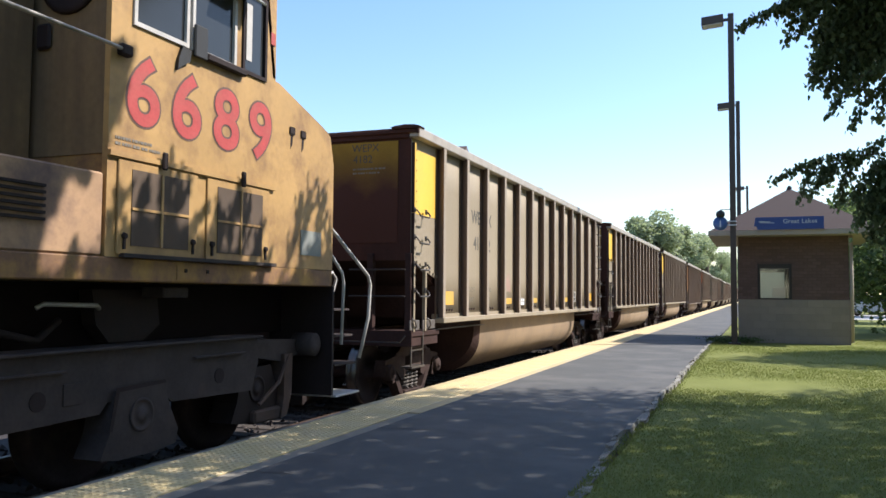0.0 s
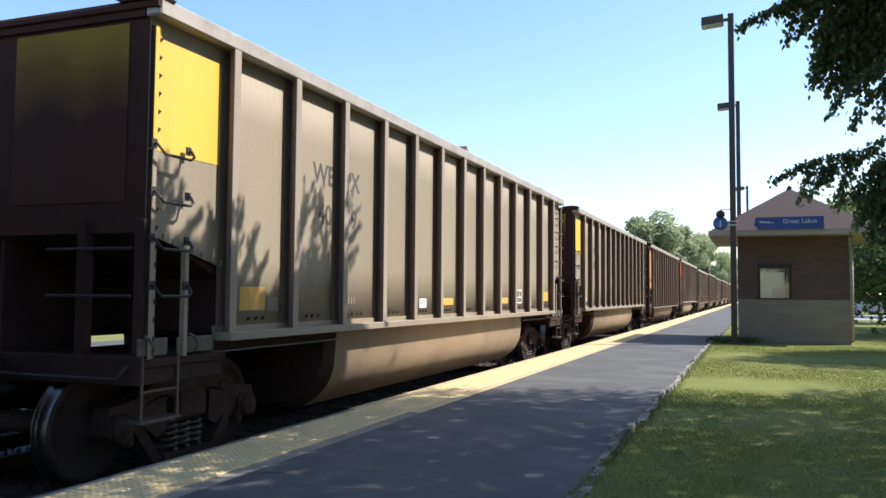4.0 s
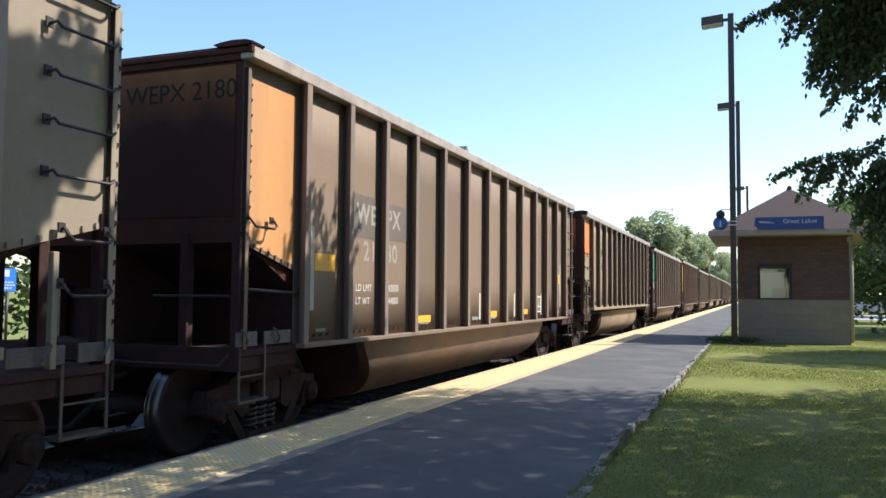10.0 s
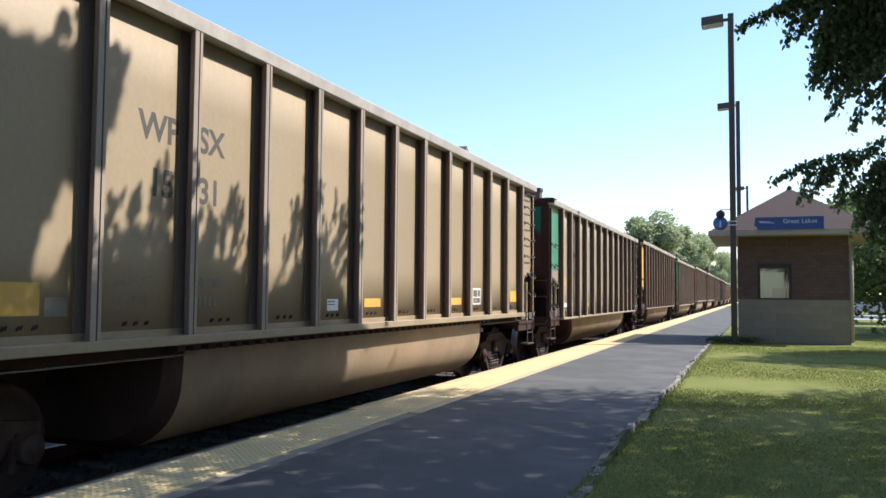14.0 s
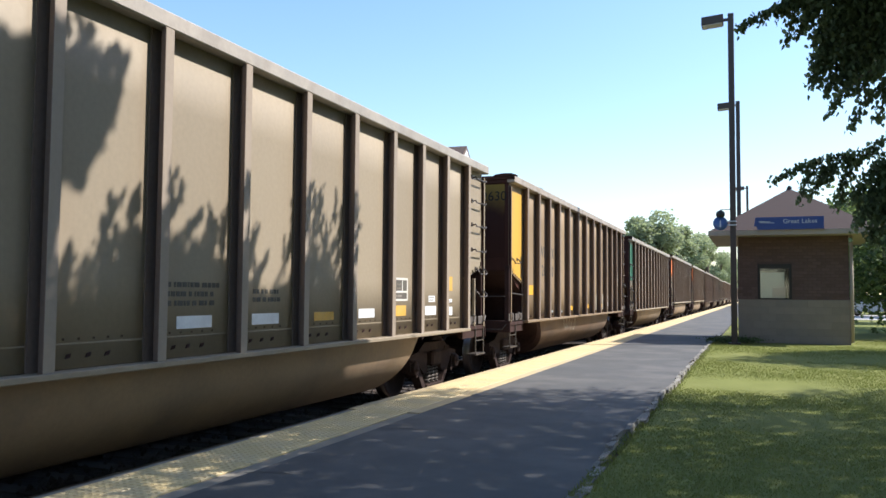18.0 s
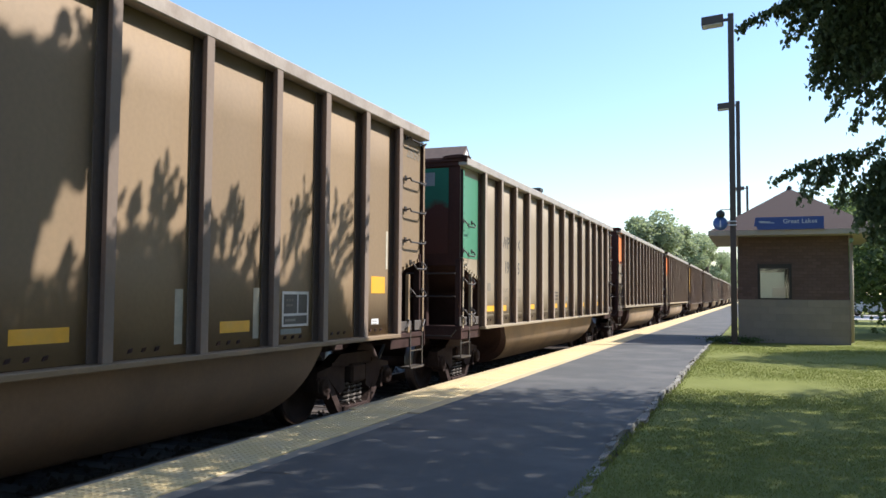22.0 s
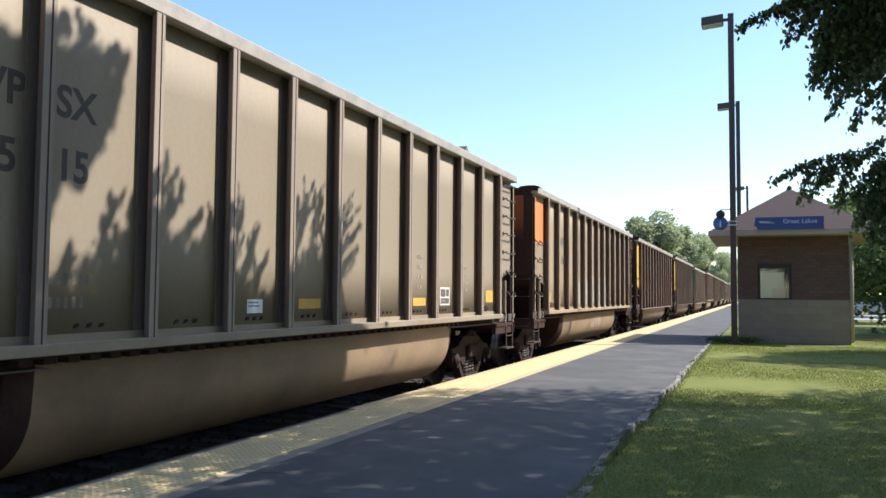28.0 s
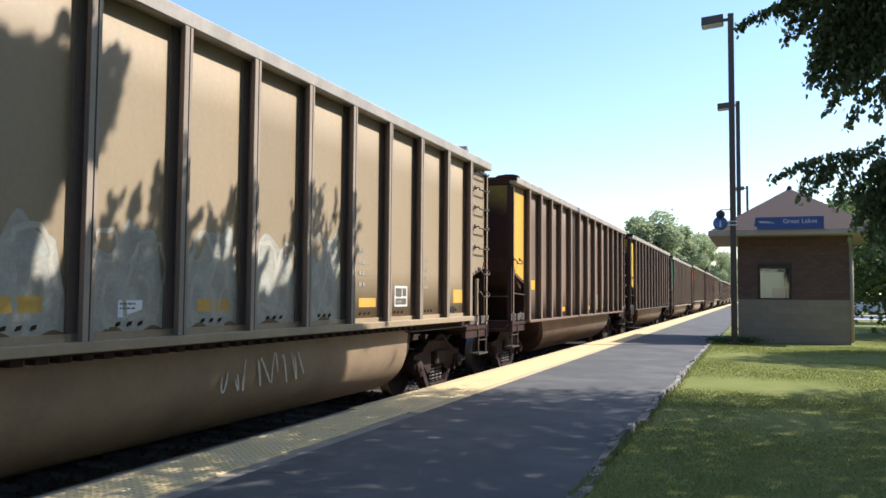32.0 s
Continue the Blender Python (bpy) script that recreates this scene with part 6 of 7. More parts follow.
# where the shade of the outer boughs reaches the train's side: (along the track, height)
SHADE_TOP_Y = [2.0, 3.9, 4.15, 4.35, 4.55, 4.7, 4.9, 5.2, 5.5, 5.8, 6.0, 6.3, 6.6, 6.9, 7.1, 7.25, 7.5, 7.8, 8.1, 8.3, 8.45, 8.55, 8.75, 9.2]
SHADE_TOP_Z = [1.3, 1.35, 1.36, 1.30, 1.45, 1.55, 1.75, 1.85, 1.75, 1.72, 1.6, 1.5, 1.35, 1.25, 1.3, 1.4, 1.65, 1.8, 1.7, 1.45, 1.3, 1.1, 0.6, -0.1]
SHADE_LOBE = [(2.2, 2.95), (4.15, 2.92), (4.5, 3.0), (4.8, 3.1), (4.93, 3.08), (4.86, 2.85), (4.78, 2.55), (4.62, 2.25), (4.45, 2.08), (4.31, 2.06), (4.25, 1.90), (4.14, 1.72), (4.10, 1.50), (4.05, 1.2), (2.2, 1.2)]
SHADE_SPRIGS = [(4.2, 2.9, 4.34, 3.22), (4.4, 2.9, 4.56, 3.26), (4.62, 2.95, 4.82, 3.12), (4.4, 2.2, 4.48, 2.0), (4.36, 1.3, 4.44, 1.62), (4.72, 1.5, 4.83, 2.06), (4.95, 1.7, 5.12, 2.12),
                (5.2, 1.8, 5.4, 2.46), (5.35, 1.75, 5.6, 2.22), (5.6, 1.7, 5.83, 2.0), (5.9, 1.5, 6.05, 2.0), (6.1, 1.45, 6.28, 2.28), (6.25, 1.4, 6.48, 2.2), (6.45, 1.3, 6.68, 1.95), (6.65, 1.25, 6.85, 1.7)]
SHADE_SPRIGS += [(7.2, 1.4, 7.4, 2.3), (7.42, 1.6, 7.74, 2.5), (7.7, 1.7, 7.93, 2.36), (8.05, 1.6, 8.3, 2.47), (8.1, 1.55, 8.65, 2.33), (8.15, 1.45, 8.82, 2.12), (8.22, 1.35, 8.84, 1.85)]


def within(y, z, ring):
    odd = False
    for (y0, z0), (y1, z1) in zip(ring, ring[1:] + ring[:1]):
        if (z0 > z) != (z1 > z) and y < y0 + (z - z0) / (z1 - z0) * (y1 - y0):
            odd = not odd
    return odd


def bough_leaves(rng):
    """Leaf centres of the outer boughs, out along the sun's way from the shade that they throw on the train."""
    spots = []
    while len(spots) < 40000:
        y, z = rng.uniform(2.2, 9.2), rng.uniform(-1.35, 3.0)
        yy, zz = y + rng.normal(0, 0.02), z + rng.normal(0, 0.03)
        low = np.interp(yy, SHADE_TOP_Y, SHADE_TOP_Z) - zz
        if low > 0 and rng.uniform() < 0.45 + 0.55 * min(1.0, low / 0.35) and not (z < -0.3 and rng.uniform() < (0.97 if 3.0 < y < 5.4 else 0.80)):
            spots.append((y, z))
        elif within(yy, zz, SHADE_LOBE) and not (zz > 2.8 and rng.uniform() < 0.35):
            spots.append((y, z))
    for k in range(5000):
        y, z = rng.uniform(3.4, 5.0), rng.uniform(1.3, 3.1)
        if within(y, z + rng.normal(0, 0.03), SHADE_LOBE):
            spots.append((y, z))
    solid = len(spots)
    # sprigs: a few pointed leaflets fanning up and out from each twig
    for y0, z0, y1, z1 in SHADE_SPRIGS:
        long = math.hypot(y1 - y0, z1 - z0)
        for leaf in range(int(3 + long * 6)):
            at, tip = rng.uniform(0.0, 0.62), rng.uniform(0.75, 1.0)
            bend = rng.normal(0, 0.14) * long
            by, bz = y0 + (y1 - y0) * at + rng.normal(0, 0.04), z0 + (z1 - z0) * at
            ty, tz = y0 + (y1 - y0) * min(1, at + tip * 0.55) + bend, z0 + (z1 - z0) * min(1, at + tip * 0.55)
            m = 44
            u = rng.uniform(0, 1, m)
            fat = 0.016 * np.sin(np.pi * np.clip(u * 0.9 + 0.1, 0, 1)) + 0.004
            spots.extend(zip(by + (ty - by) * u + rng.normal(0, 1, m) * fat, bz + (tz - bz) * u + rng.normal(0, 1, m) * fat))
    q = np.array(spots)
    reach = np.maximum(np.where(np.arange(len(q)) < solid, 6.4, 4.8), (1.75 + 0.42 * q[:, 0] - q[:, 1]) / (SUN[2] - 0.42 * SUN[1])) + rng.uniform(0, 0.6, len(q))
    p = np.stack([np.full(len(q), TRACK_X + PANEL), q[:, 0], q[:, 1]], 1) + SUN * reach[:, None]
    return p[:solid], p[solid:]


CROWN_X, CROWN_Y = (-4.2, -3.1, -2.4, -1.1, -0.3, 0.45, 1.0, 1.6, 2.5, 8.0), (10.5, 10.9, 11.05, 11.2, 11.9, 12.55, 12.9, 12.7, 12.9, 13.3)


def big_shade_tree():
    """The broad tree over the platform: trunk, limbs, a deep crown, and drooping outer branches that stir in the wind."""
    rng = np.random.default_rng(7)
    tree = empty("shade_tree", pose(0, 0, 0), "large broad-leaved tree overhanging the platform with drooping branches", "tree")
    bm = bmesh.new()
    base = Vector((7.2, 6.0, -0.1))
    tube(bm, [base, base + Vector((-0.05, 0.05, 1.2)), base + Vector((-0.2, 0.1, 3.0)), base + Vector((-0.4, 0.2, 5.5)), base + Vector((-0.5, 0.4, 9.0))], (0.48, 0.38, 0.33, 0.26, 0.10), 12)
    part("trunk", bm, bark, tree)
    ends = [(-0.5, 5.0, 9.0), (1.0, 10.5, 8.6), (3.0, 13.0, 8.0), (2.0, 2.0, 9.5), (5.0, 1.0, 8.5), (9.0, 10.0, 8.5), (10.0, 4.0, 8.0), (3.5, 7.5, 11.5), (2.4, 10.6, 6.6)]
    for i, q in enumerate(ends):
        bm = bmesh.new()
        st = base + Vector((-0.3, 0.15, 3.6 + 0.5 * (i % 5)))
        m = (st + Vector(q)) / 2 + Vector((0, 0, 0.7))
        tube(bm, [st, (st + m) / 2 + Vector((0, 0, 0.3)), m, (m + Vector(q)) / 2 + Vector((0, 0, 0.15)), q], (0.17, 0.14, 0.10, 0.06, 0.02), 8)
        part("limb", bm, bark, tree)
    # crown clumps, evenly strewn over the near ground so that few gaps are left
    cs = []
    n = tries = 0
    while n < 5500:
        tries += 1
        x, y = -4.2 + 12.2 * (tries * 0.754878 % 1), -3.5 + 16.8 * (tries * 0.569840 % 1)
        edge = np.interp(x, CROWN_X, CROWN_Y)
        if y > edge - 0.1 or (y > edge - 0.8 and rng.uniform() < 0.35):
            continue
        if x < -3.3 and 3.2 < y < 5.2 and rng.uniform() < 0.5:
            continue
        p = np.array([x, y, 0.0]) + SUN * rng.uniform(7.0, 14.5)
        if p[2] < 1.75 + 0.42 * max(p[1], 0) or p[2] > 13:
            continue
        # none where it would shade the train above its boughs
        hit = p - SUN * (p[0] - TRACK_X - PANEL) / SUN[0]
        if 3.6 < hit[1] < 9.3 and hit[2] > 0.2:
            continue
        d = rng.normal(0, 1, 3) * 0.35 + np.array([-0.25, 0.12, -0.5])
        cs.append(p + d * rng.uniform(-0.5, 0.5, 20)[:, None] + rng.normal(0, 0.26, (20, 3)))
        n += 1
    me = leaf_mesh("crown", np.concatenate(cs), 0.15, near_leaf, rng)
    tagged(part_of("crown", me, near_leaf, tree), kind="stuff")
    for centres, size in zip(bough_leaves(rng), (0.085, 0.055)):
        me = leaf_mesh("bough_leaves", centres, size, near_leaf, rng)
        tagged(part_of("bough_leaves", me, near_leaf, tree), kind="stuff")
    # outer branches in sight: (pivot, [(twig start, twig end, leaves, spread)])
    Y = 10.5
    groups = [
        ((1.5, Y, 5.2), [((0.95, Y, 4.82), (-0.16, Y, 4.56), 120, 0.045), ((1.3, Y, 4.95), (0.3, Y, 4.70), 160, 0.09), ((0.48, Y, 4.66), (0.38, Y, 4.29), 26, 0.035), ((0.75, Y, 4.6), (0.47, Y, 4.34), 26, 0.035), ((1.2, Y, 4.9), (0.55, Y, 4.55), 110, 0.09)]),
        ((1.5, Y + 0.3, 5.2), [((1.4, Y, 5.0), (0.70, Y, 4.30), 230, 0.11), ((1.45, Y + 0.2, 4.9), (0.71, Y, 4.06), 300, 0.12), ((1.5, Y, 4.7), (0.62, Y, 3.82), 200, 0.09), ((1.5, Y + 0.2, 4.6), (0.82, Y, 3.70), 230, 0.10), ((1.55, Y, 4.5), (1.0, Y, 3.76), 260, 0.12), ((1.6, Y + 0.2, 4.5), (1.13, Y, 3.86), 240, 0.12), ((1.7, Y, 4.6), (1.26, Y, 3.92), 220, 0.12), ((1.8, Y, 4.7), (1.45, Y, 4.05), 200, 0.12), ((1.3, Y + 0.3, 5.1), (0.95, Y, 4.2), 420, 0.2), ((1.7, Y + 0.4, 5.1), (1.25, Y, 4.3), 420, 0.2)]),
        ((1.75, Y - 0.3, 4.1), [((1.55, Y - 0.3, 4.0), (0.75, Y - 0.3, 3.36), 60, 0.04), ((1.6, Y - 0.3, 3.85), (1.0, Y - 0.3, 3.21), 62, 0.045), ((1.65, Y - 0.3, 3.8), (1.27, Y - 0.3, 3.27), 44, 0.045), ((1.7, Y - 0.3, 3.9), (1.35, Y - 0.3, 3.55), 44, 0.06), ((1.45, Y - 0.3, 3.9), (1.1, Y - 0.3, 3.55), 36, 0.05)]),
        ((1.9, Y + 0.8, 3.2), [((1.45, Y + 0.8, 3.06), (0.22, Y + 0.8, 2.78), 110, 0.045), ((0.72, Y + 0.8, 2.88), (0.53, Y + 0.8, 2.48), 34, 0.04), ((0.95, Y + 0.8, 2.92), (0.66, Y + 0.8, 2.58), 44, 0.045), ((1.2, Y + 0.8, 2.98), (0.96, Y + 0.8, 2.42), 60, 0.05), ((1.15, Y + 0.8, 3.0), (0.8, Y + 0.8, 2.72), 50, 0.05),
                                ((1.9, Y + 0.9, 3.2), (1.35, Y + 0.8, 3.10), 60, 0.07), ((1.8, Y + 0.9, 3.1), (1.14, Y + 0.8, 2.50), 160, 0.08), ((1.7, Y + 0.9, 2.9), (1.16, Y + 0.8, 2.16), 160, 0.07), ((1.8, Y + 1.0, 2.8), (1.33, Y + 0.8, 2.0), 200, 0.09), ((1.9, Y + 0.9, 2.7), (1.52, Y + 0.8, 1.9), 200, 0.1), ((1.8, Y + 1.0, 3.0), (1.40, Y + 0.8, 2.4), 220, 0.13)]),
    ]
    out = []
    for gi, (pivot, twigs) in enumerate(groups):
        pv = np.array(pivot)
        bm = bmesh.new()
        cs = []
        for a, b, k, sp in twigs:
            mid = (np.array(a) + np.array(b)) / 2 + np.array([0, 0, 0.10])
            tube(bm, [np.array(a) - pv, mid - pv, np.array(b) - pv], (0.012, 0.007, 0.003), 5)
            cs.append(twig_leaves(rng, a, b, int(k * 2.8), sp, 0.10) - pv)
        ob = part("branch", bm, bark, tree, "drooping leafy branch", at=pose(*pivot))
        me = leaf_mesh("foliage", np.concatenate(cs), 0.064, near_leaf, rng, 1.6, broad=True)
        tagged(part_of("foliage", me, near_leaf, ob), kind="stuff")
        out.append((ob, pivot))
    return out


def leafy_tree(x, y, h, r, material, label, seed, leaf=0.3, count=3200, trunk_h=None, lobes=11, low=0.32):
    rng = np.random.default_rng(seed)
    tree = empty("tree", pose(x, y, -0.1), label, "tree", "trees along the tracks")
    th = trunk_h or h * 0.35
    bm = bmesh.new()
    tube(bm, [(0, 0, 0), (0.03 * h * rng.uniform(-1, 1), 0, th * 0.5), (0.02 * h, 0.02 * h, th), (0, 0, h * 0.8)], (0.022 * h, 0.018 * h, 0.015 * h, 0.004 * h), 9)
    part("trunk", bm, bark, tree)
    cs = []
    for k in range(lobes):
        a, e = rng.uniform(0, 6.28), rng.uniform(low, 0.9)
        rr = r * rng.uniform(0.45, 0.78) * (1.15 - 0.55 * abs(e - 0.5) * 2)
        c = np.array([math.cos(a) * rr, math.sin(a) * rr, h * e])
        bm = bmesh.new()
        tube(bm, [(0, 0, max(th * 0.6, c[2] * 0.55)), tuple(c * np.array([0.5, 0.5, 0.85])), tuple(c)], (0.009 * h, 0.006 * h, 0.002 * h), 6)
        part("limb", bm, bark, tree)
        m = count // lobes
        q = rng.normal(0, 1, (m, 3))
        q /= np.linalg.norm(q, axis=1)[:, None]
        q *= (rng.uniform(0.35, 1.0, m) ** 0.5)[:, None]
        size = r * rng.uniform(0.36, 0.55)
        q *= np.array([size, size, size * 0.8])
        q += rng.normal(0, 0.12 * size, (m, 3))
        cs.append(c + q)
    me = leaf_mesh("crown", np.concatenate(cs), leaf, material, rng, 0.3)
    tagged(part_of("crown", me, material, tree), kind="stuff")
    return tree


BRANCHES = big_shade_tree()
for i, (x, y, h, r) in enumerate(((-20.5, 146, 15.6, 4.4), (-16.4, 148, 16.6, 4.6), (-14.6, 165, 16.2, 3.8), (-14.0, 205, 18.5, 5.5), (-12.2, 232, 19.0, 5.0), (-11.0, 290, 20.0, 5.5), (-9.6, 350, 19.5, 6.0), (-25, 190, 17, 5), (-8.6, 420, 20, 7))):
    leafy_tree(x, y, h, r, far_haze_leaf, "green broad-leaved tree beyond the end of the train", 20 + i, 0.55, 6500, low=0.12)
leafy_tree(5.6, 32.0, 7.6, 3.0, mid_leaf, "bushy green tree on the lawn beside the shelter", 41, 0.17, 15000, 1.2, 22, 0.12)
leafy_tree(9.5, 38.0, 9.0, 4.0, mid_leaf, "bushy green tree on the lawn beside the shelter", 42, 0.2, 11000, 1.6, 18, 0.15)
# Out-of-view tree added to throw the shadow across the lawn
leafy_tree(7.8, 21.7, 9.0, 2.3, mid_leaf, "unseen leafy tree added to shade the grass", 45, 0.2, 9000, 3.0, 16, 0.5)
leafy_tree(6.4, 47.0, 8.5, 3.0, mid_leaf, "green tree on the lawn behind the shelter", 44, 0.2, 9000, 1.6, 16, 0.2)
for i, (x, y, h, r) in enumerate(((13, 62, 11, 5), (9, 88, 13, 6), (20, 75, 13, 6), (4, 120, 13, 6), (14, 130, 15, 7), (28, 100, 15, 8))):
    leafy_tree(x, y, h, r, hedge_leaf, "tall green tree far across the lawn", 60 + i, 0.45, 3600, low=0.12)
for i in range(9):
    leafy_tree(-24 - 3 * (i % 2), 2 + i * 11.0, 6.5 + (i * 37 % 5) * 0.4, 3.8, hedge_leaf, "green tree across the tracks, mostly hidden by the train", 80 + i, 0.3, 2600, low=0.1)
# Trees added out of view to hold back sky light from the train
for i, (x, y, h, r) in enumerate(((19, -5, 9, 5), (21, 5, 10, 5), (23, 15, 10, 5), (24, 27, 10, 5), (13, -14, 9, 5))):
    leafy_tree(x, y, h, r, hedge_leaf, "unseen leafy tree added to block sky light", 100 + i, 0.55, 5200, low=0.1, lobes=14)


# Leaf clumps that stand for a dark shadow and grass tufts
def shadow_clump(x, y, seed):
    rng = np.random.default_rng(seed)
    s = empty("shadow_clump", pose(x, y, 0.0), "low leaf clump standing for dark shadow and grass by the lamp post", "shrub")
    bm = bmesh.new()
    for k in range(7):
        a = k * 0.9
        tube(bm, [(0, 0, -0.02), (0.12 * math.cos(a), 0.12 * math.sin(a), 0.12), (0.24 * math.cos(a), 0.24 * math.sin(a), 0.2)], (0.012, 0.008, 0.003), 5)
    part("stems", bm, bark, s)
    q = rng.normal(0, 1, (900, 3)) * np.array([0.20, 0.17, 0.035]) + np.array([0, 0, 0.09])
    q[:, 2] = np.abs(q[:, 2])
    tagged(part_of("leaves", leaf_mesh("leaves", q, 0.05, hedge_leaf, rng), hedge_leaf, s), kind="stuff")


shadow_clump(-0.85, 24.1, 5)
shadow_clump(-0.30, 24.35, 6)


# ---- ground details ----
grass_leaf = leaf_mat("grass_blade", (0.212, 0.224, 0.066), 0.12, (0.22, 0.27, 0.068))
kerb_stone = mat("broken_kerb", (0.235, 0.222, 0.195), 0.9, var=0.3, scale=9, fine=50, bump=0.7, stain=(0.09, 0.09, 0.06), stain_amt=0.7, stain_scale=6, rand=0.35)
tar = mat("tar_crack", (0.02, 0.02, 0.021), 0.6, var=0.2)
tile_yellow = mat("worn_tactile_tile", (0.61, 0.475, 0.235), 0.75, var=0.16, scale=3, fine=70, bump=0.15, stain=(0.47, 0.395, 0.27), stain_amt=0.7, stain_scale=2.2, rand=0.06)
line_yellow = mat("worn_yellow_line", (0.47, 0.36, 0.19), 0.75, var=0.18, scale=2.5, fine=60, bump=0.15, stain=(0.40, 0.36, 0.28), stain_amt=0.6, stain_scale=1.4)


def grass():
    rng = np.random.default_rng(3)
    n = 260000
    y = 4.0 + 24.0 * rng.uniform(0, 1, n) ** 1.5
    x = -1.14 + (1.2 + 0.26 * y) * rng.uniform(0, 1, n)
    # a thinner sowing at the near end of the lawn
    m = 30000
    y[:m], x[:m] = rng.uniform(-6, 6, m), -1.14 + 7.0 * rng.uniform(0, 1, m)
    keep = noise_mask(x, y, rng)
    x, y = x[keep], y[keep]
    n = len(x)
    z = np.array([0.05 * noise.noise(Vector((a * 0.35, b * 0.35, 0.3))) for a, b in zip(x, y)])
    h = rng.uniform(0.007, 0.019, n) * np.where(x < -1.0, 1.8, 1.0)
    th = rng.uniform(0, 6.283, n)
    w = (0.003 + 0.0003 * y)
    lean = rng.normal(0, 0.5, (n, 2)) * h[:, None]
    v = np.empty((n, 3, 3))
    v[:, 0] = np.stack([x - np.cos(th) * w, y - np.sin(th) * w, z - 0.004], 1)
    v[:, 1] = np.stack([x + np.cos(th) * w, y + np.sin(th) * w, z - 0.004], 1)
    v[:, 2] = np.stack([x + lean[:, 0], y + lean[:, 1], z + h], 1)
    me = bpy.data.meshes.new("grass")
    me.vertices.add(n * 3)
    me.vertices.foreach_set("co", v.reshape(-1))
    me.loops.add(n * 3)
    me.loops.foreach_set("vertex_index", np.arange(n * 3, dtype=np.int32))
    me.polygons.add(n)
    me.polygons.foreach_set("loop_start", np.arange(0, n * 3, 3, dtype=np.int32))
    me.update(calc_edges=True)
    me.materials.append(grass_leaf)
    tagged(new("grass", me), "short mown grass blades on the lawn", "grass", kind="stuff")


def noise_mask(x, y, rng):
    return rng.uniform(0, 1, len(x)) < 0.82 + 0.18 * np.sin(x * 2.3 + 1.1 * np.sin(y * 1.7)) * np.sin(y * 1.9 + x)


KERB_Y = (-6.0, 5.2, 5.7, 6.4, 7.4, 7.8, 8.7, 10.7, 11.5, 15.3, 20.0, 24.0)
KERB_X = (-1.08, -1.10, -1.125, -1.165, -1.195, -1.165, -1.14, -1.16, -1.14, -1.165, -1.195, -1.20)


def kerb():
    rnd = random.Random(5)
    k = empty("kerb", pose(0, 0, 0), "crumbling stone edging between the platform and the lawn", "kerb", kind="structure")
    y = -6.0
    meshes = []
    for i in range(7):
        bm = bmesh.new()
        bmesh.ops.create_cube(bm, size=1.0)
        bmesh.ops.subdivide_edges(bm, edges=bm.edges[:], cuts=1)
        for v in bm.verts:
            v.co += Vector((rnd.uniform(-0.12, 0.12), rnd.uniform(-0.08, 0.08), rnd.uniform(-0.14, 0.14)))
        me = bpy.data.meshes.new("kerb_stone")
        bm.to_mesh(me)
        bm.free()
        meshes.append(me)
    while y < 24:
        ln = rnd.uniform(0.15, 0.5)
        wd = rnd.uniform(0.045, 0.085)
        # the edging wanders a little along its way
        face = np.interp(y, KERB_Y, KERB_X)
        sunk = 0.012 * math.sin(1.9 * y) + 0.012 * np.interp(y, (5, 9), (-1, 1)) + rnd.uniform(-0.008, 0.008)
        part_of("kerb_stone", rnd.choice(meshes), kerb_stone, k, at=pose(face + wd / 2 + rnd.uniform(-0.012, 0.012), y + ln / 2, -0.012 + sunk, rnd.uniform(-2, 2), rnd.uniform(-4, 4), rnd.uniform(-2, 2)) @ Matrix.Diagonal((wd, ln, 0.085, 1)))
        y += ln + rnd.choice((0.0, 0.0, 0.01, 0.05))


def tactile_strip():
    t0 = platform_edge
    def tile(bm):
        box(bm, -0.302, 0.302, -0.302, 0.302, -0.004, 0.012, 0.003)
        for i in range(10):
            for j in range(10):
                x, y = -0.27 + i * 0.06, -0.27 + j * 0.06
                a = [bm.verts.new((x + sx * 0.019, y + sy * 0.019, 0.012)) for sx, sy in ((-1, -1), (1, -1), (1, 1), (-1, 1))]
                b = [bm.verts.new((x + sx * 0.011, y + sy * 0.011, 0.018)) for sx, sy in ((-1, -1), (1, -1), (1, 1), (-1, 1))]
                bm.faces.new(b)
                for q in range(4):
                    bm.faces.new((a[q], a[(q + 1) % 4], b[(q + 1) % 4], b[q]))
    for k in range(110):
        shared("tactile_tile", tile, tile_yellow, "tactile_tile", t0, at=pose(-3.86, 2.6 + (k - 15) * 0.61, -0.010))
    far = bmesh.new()
    box(far, -4.162, -3.558, 60.3, 260, -0.014, 0.002)
    part("tactile_tile", far, tile_yellow, t0)
    nose = bmesh.new()
    box(nose, -4.268, -4.166, 8.3, 260, -0.014, 0.0)
    part("painted_nosing", nose, line_yellow, t0)
    ln = bmesh.new()
    box(ln, -3.555, -3.40, 8.3, 260, -0.014, 0.0)
    tagged(part("painted_line", ln, line_yellow, None), "worn yellow line painted along the platform", "painted line", kind="structure")


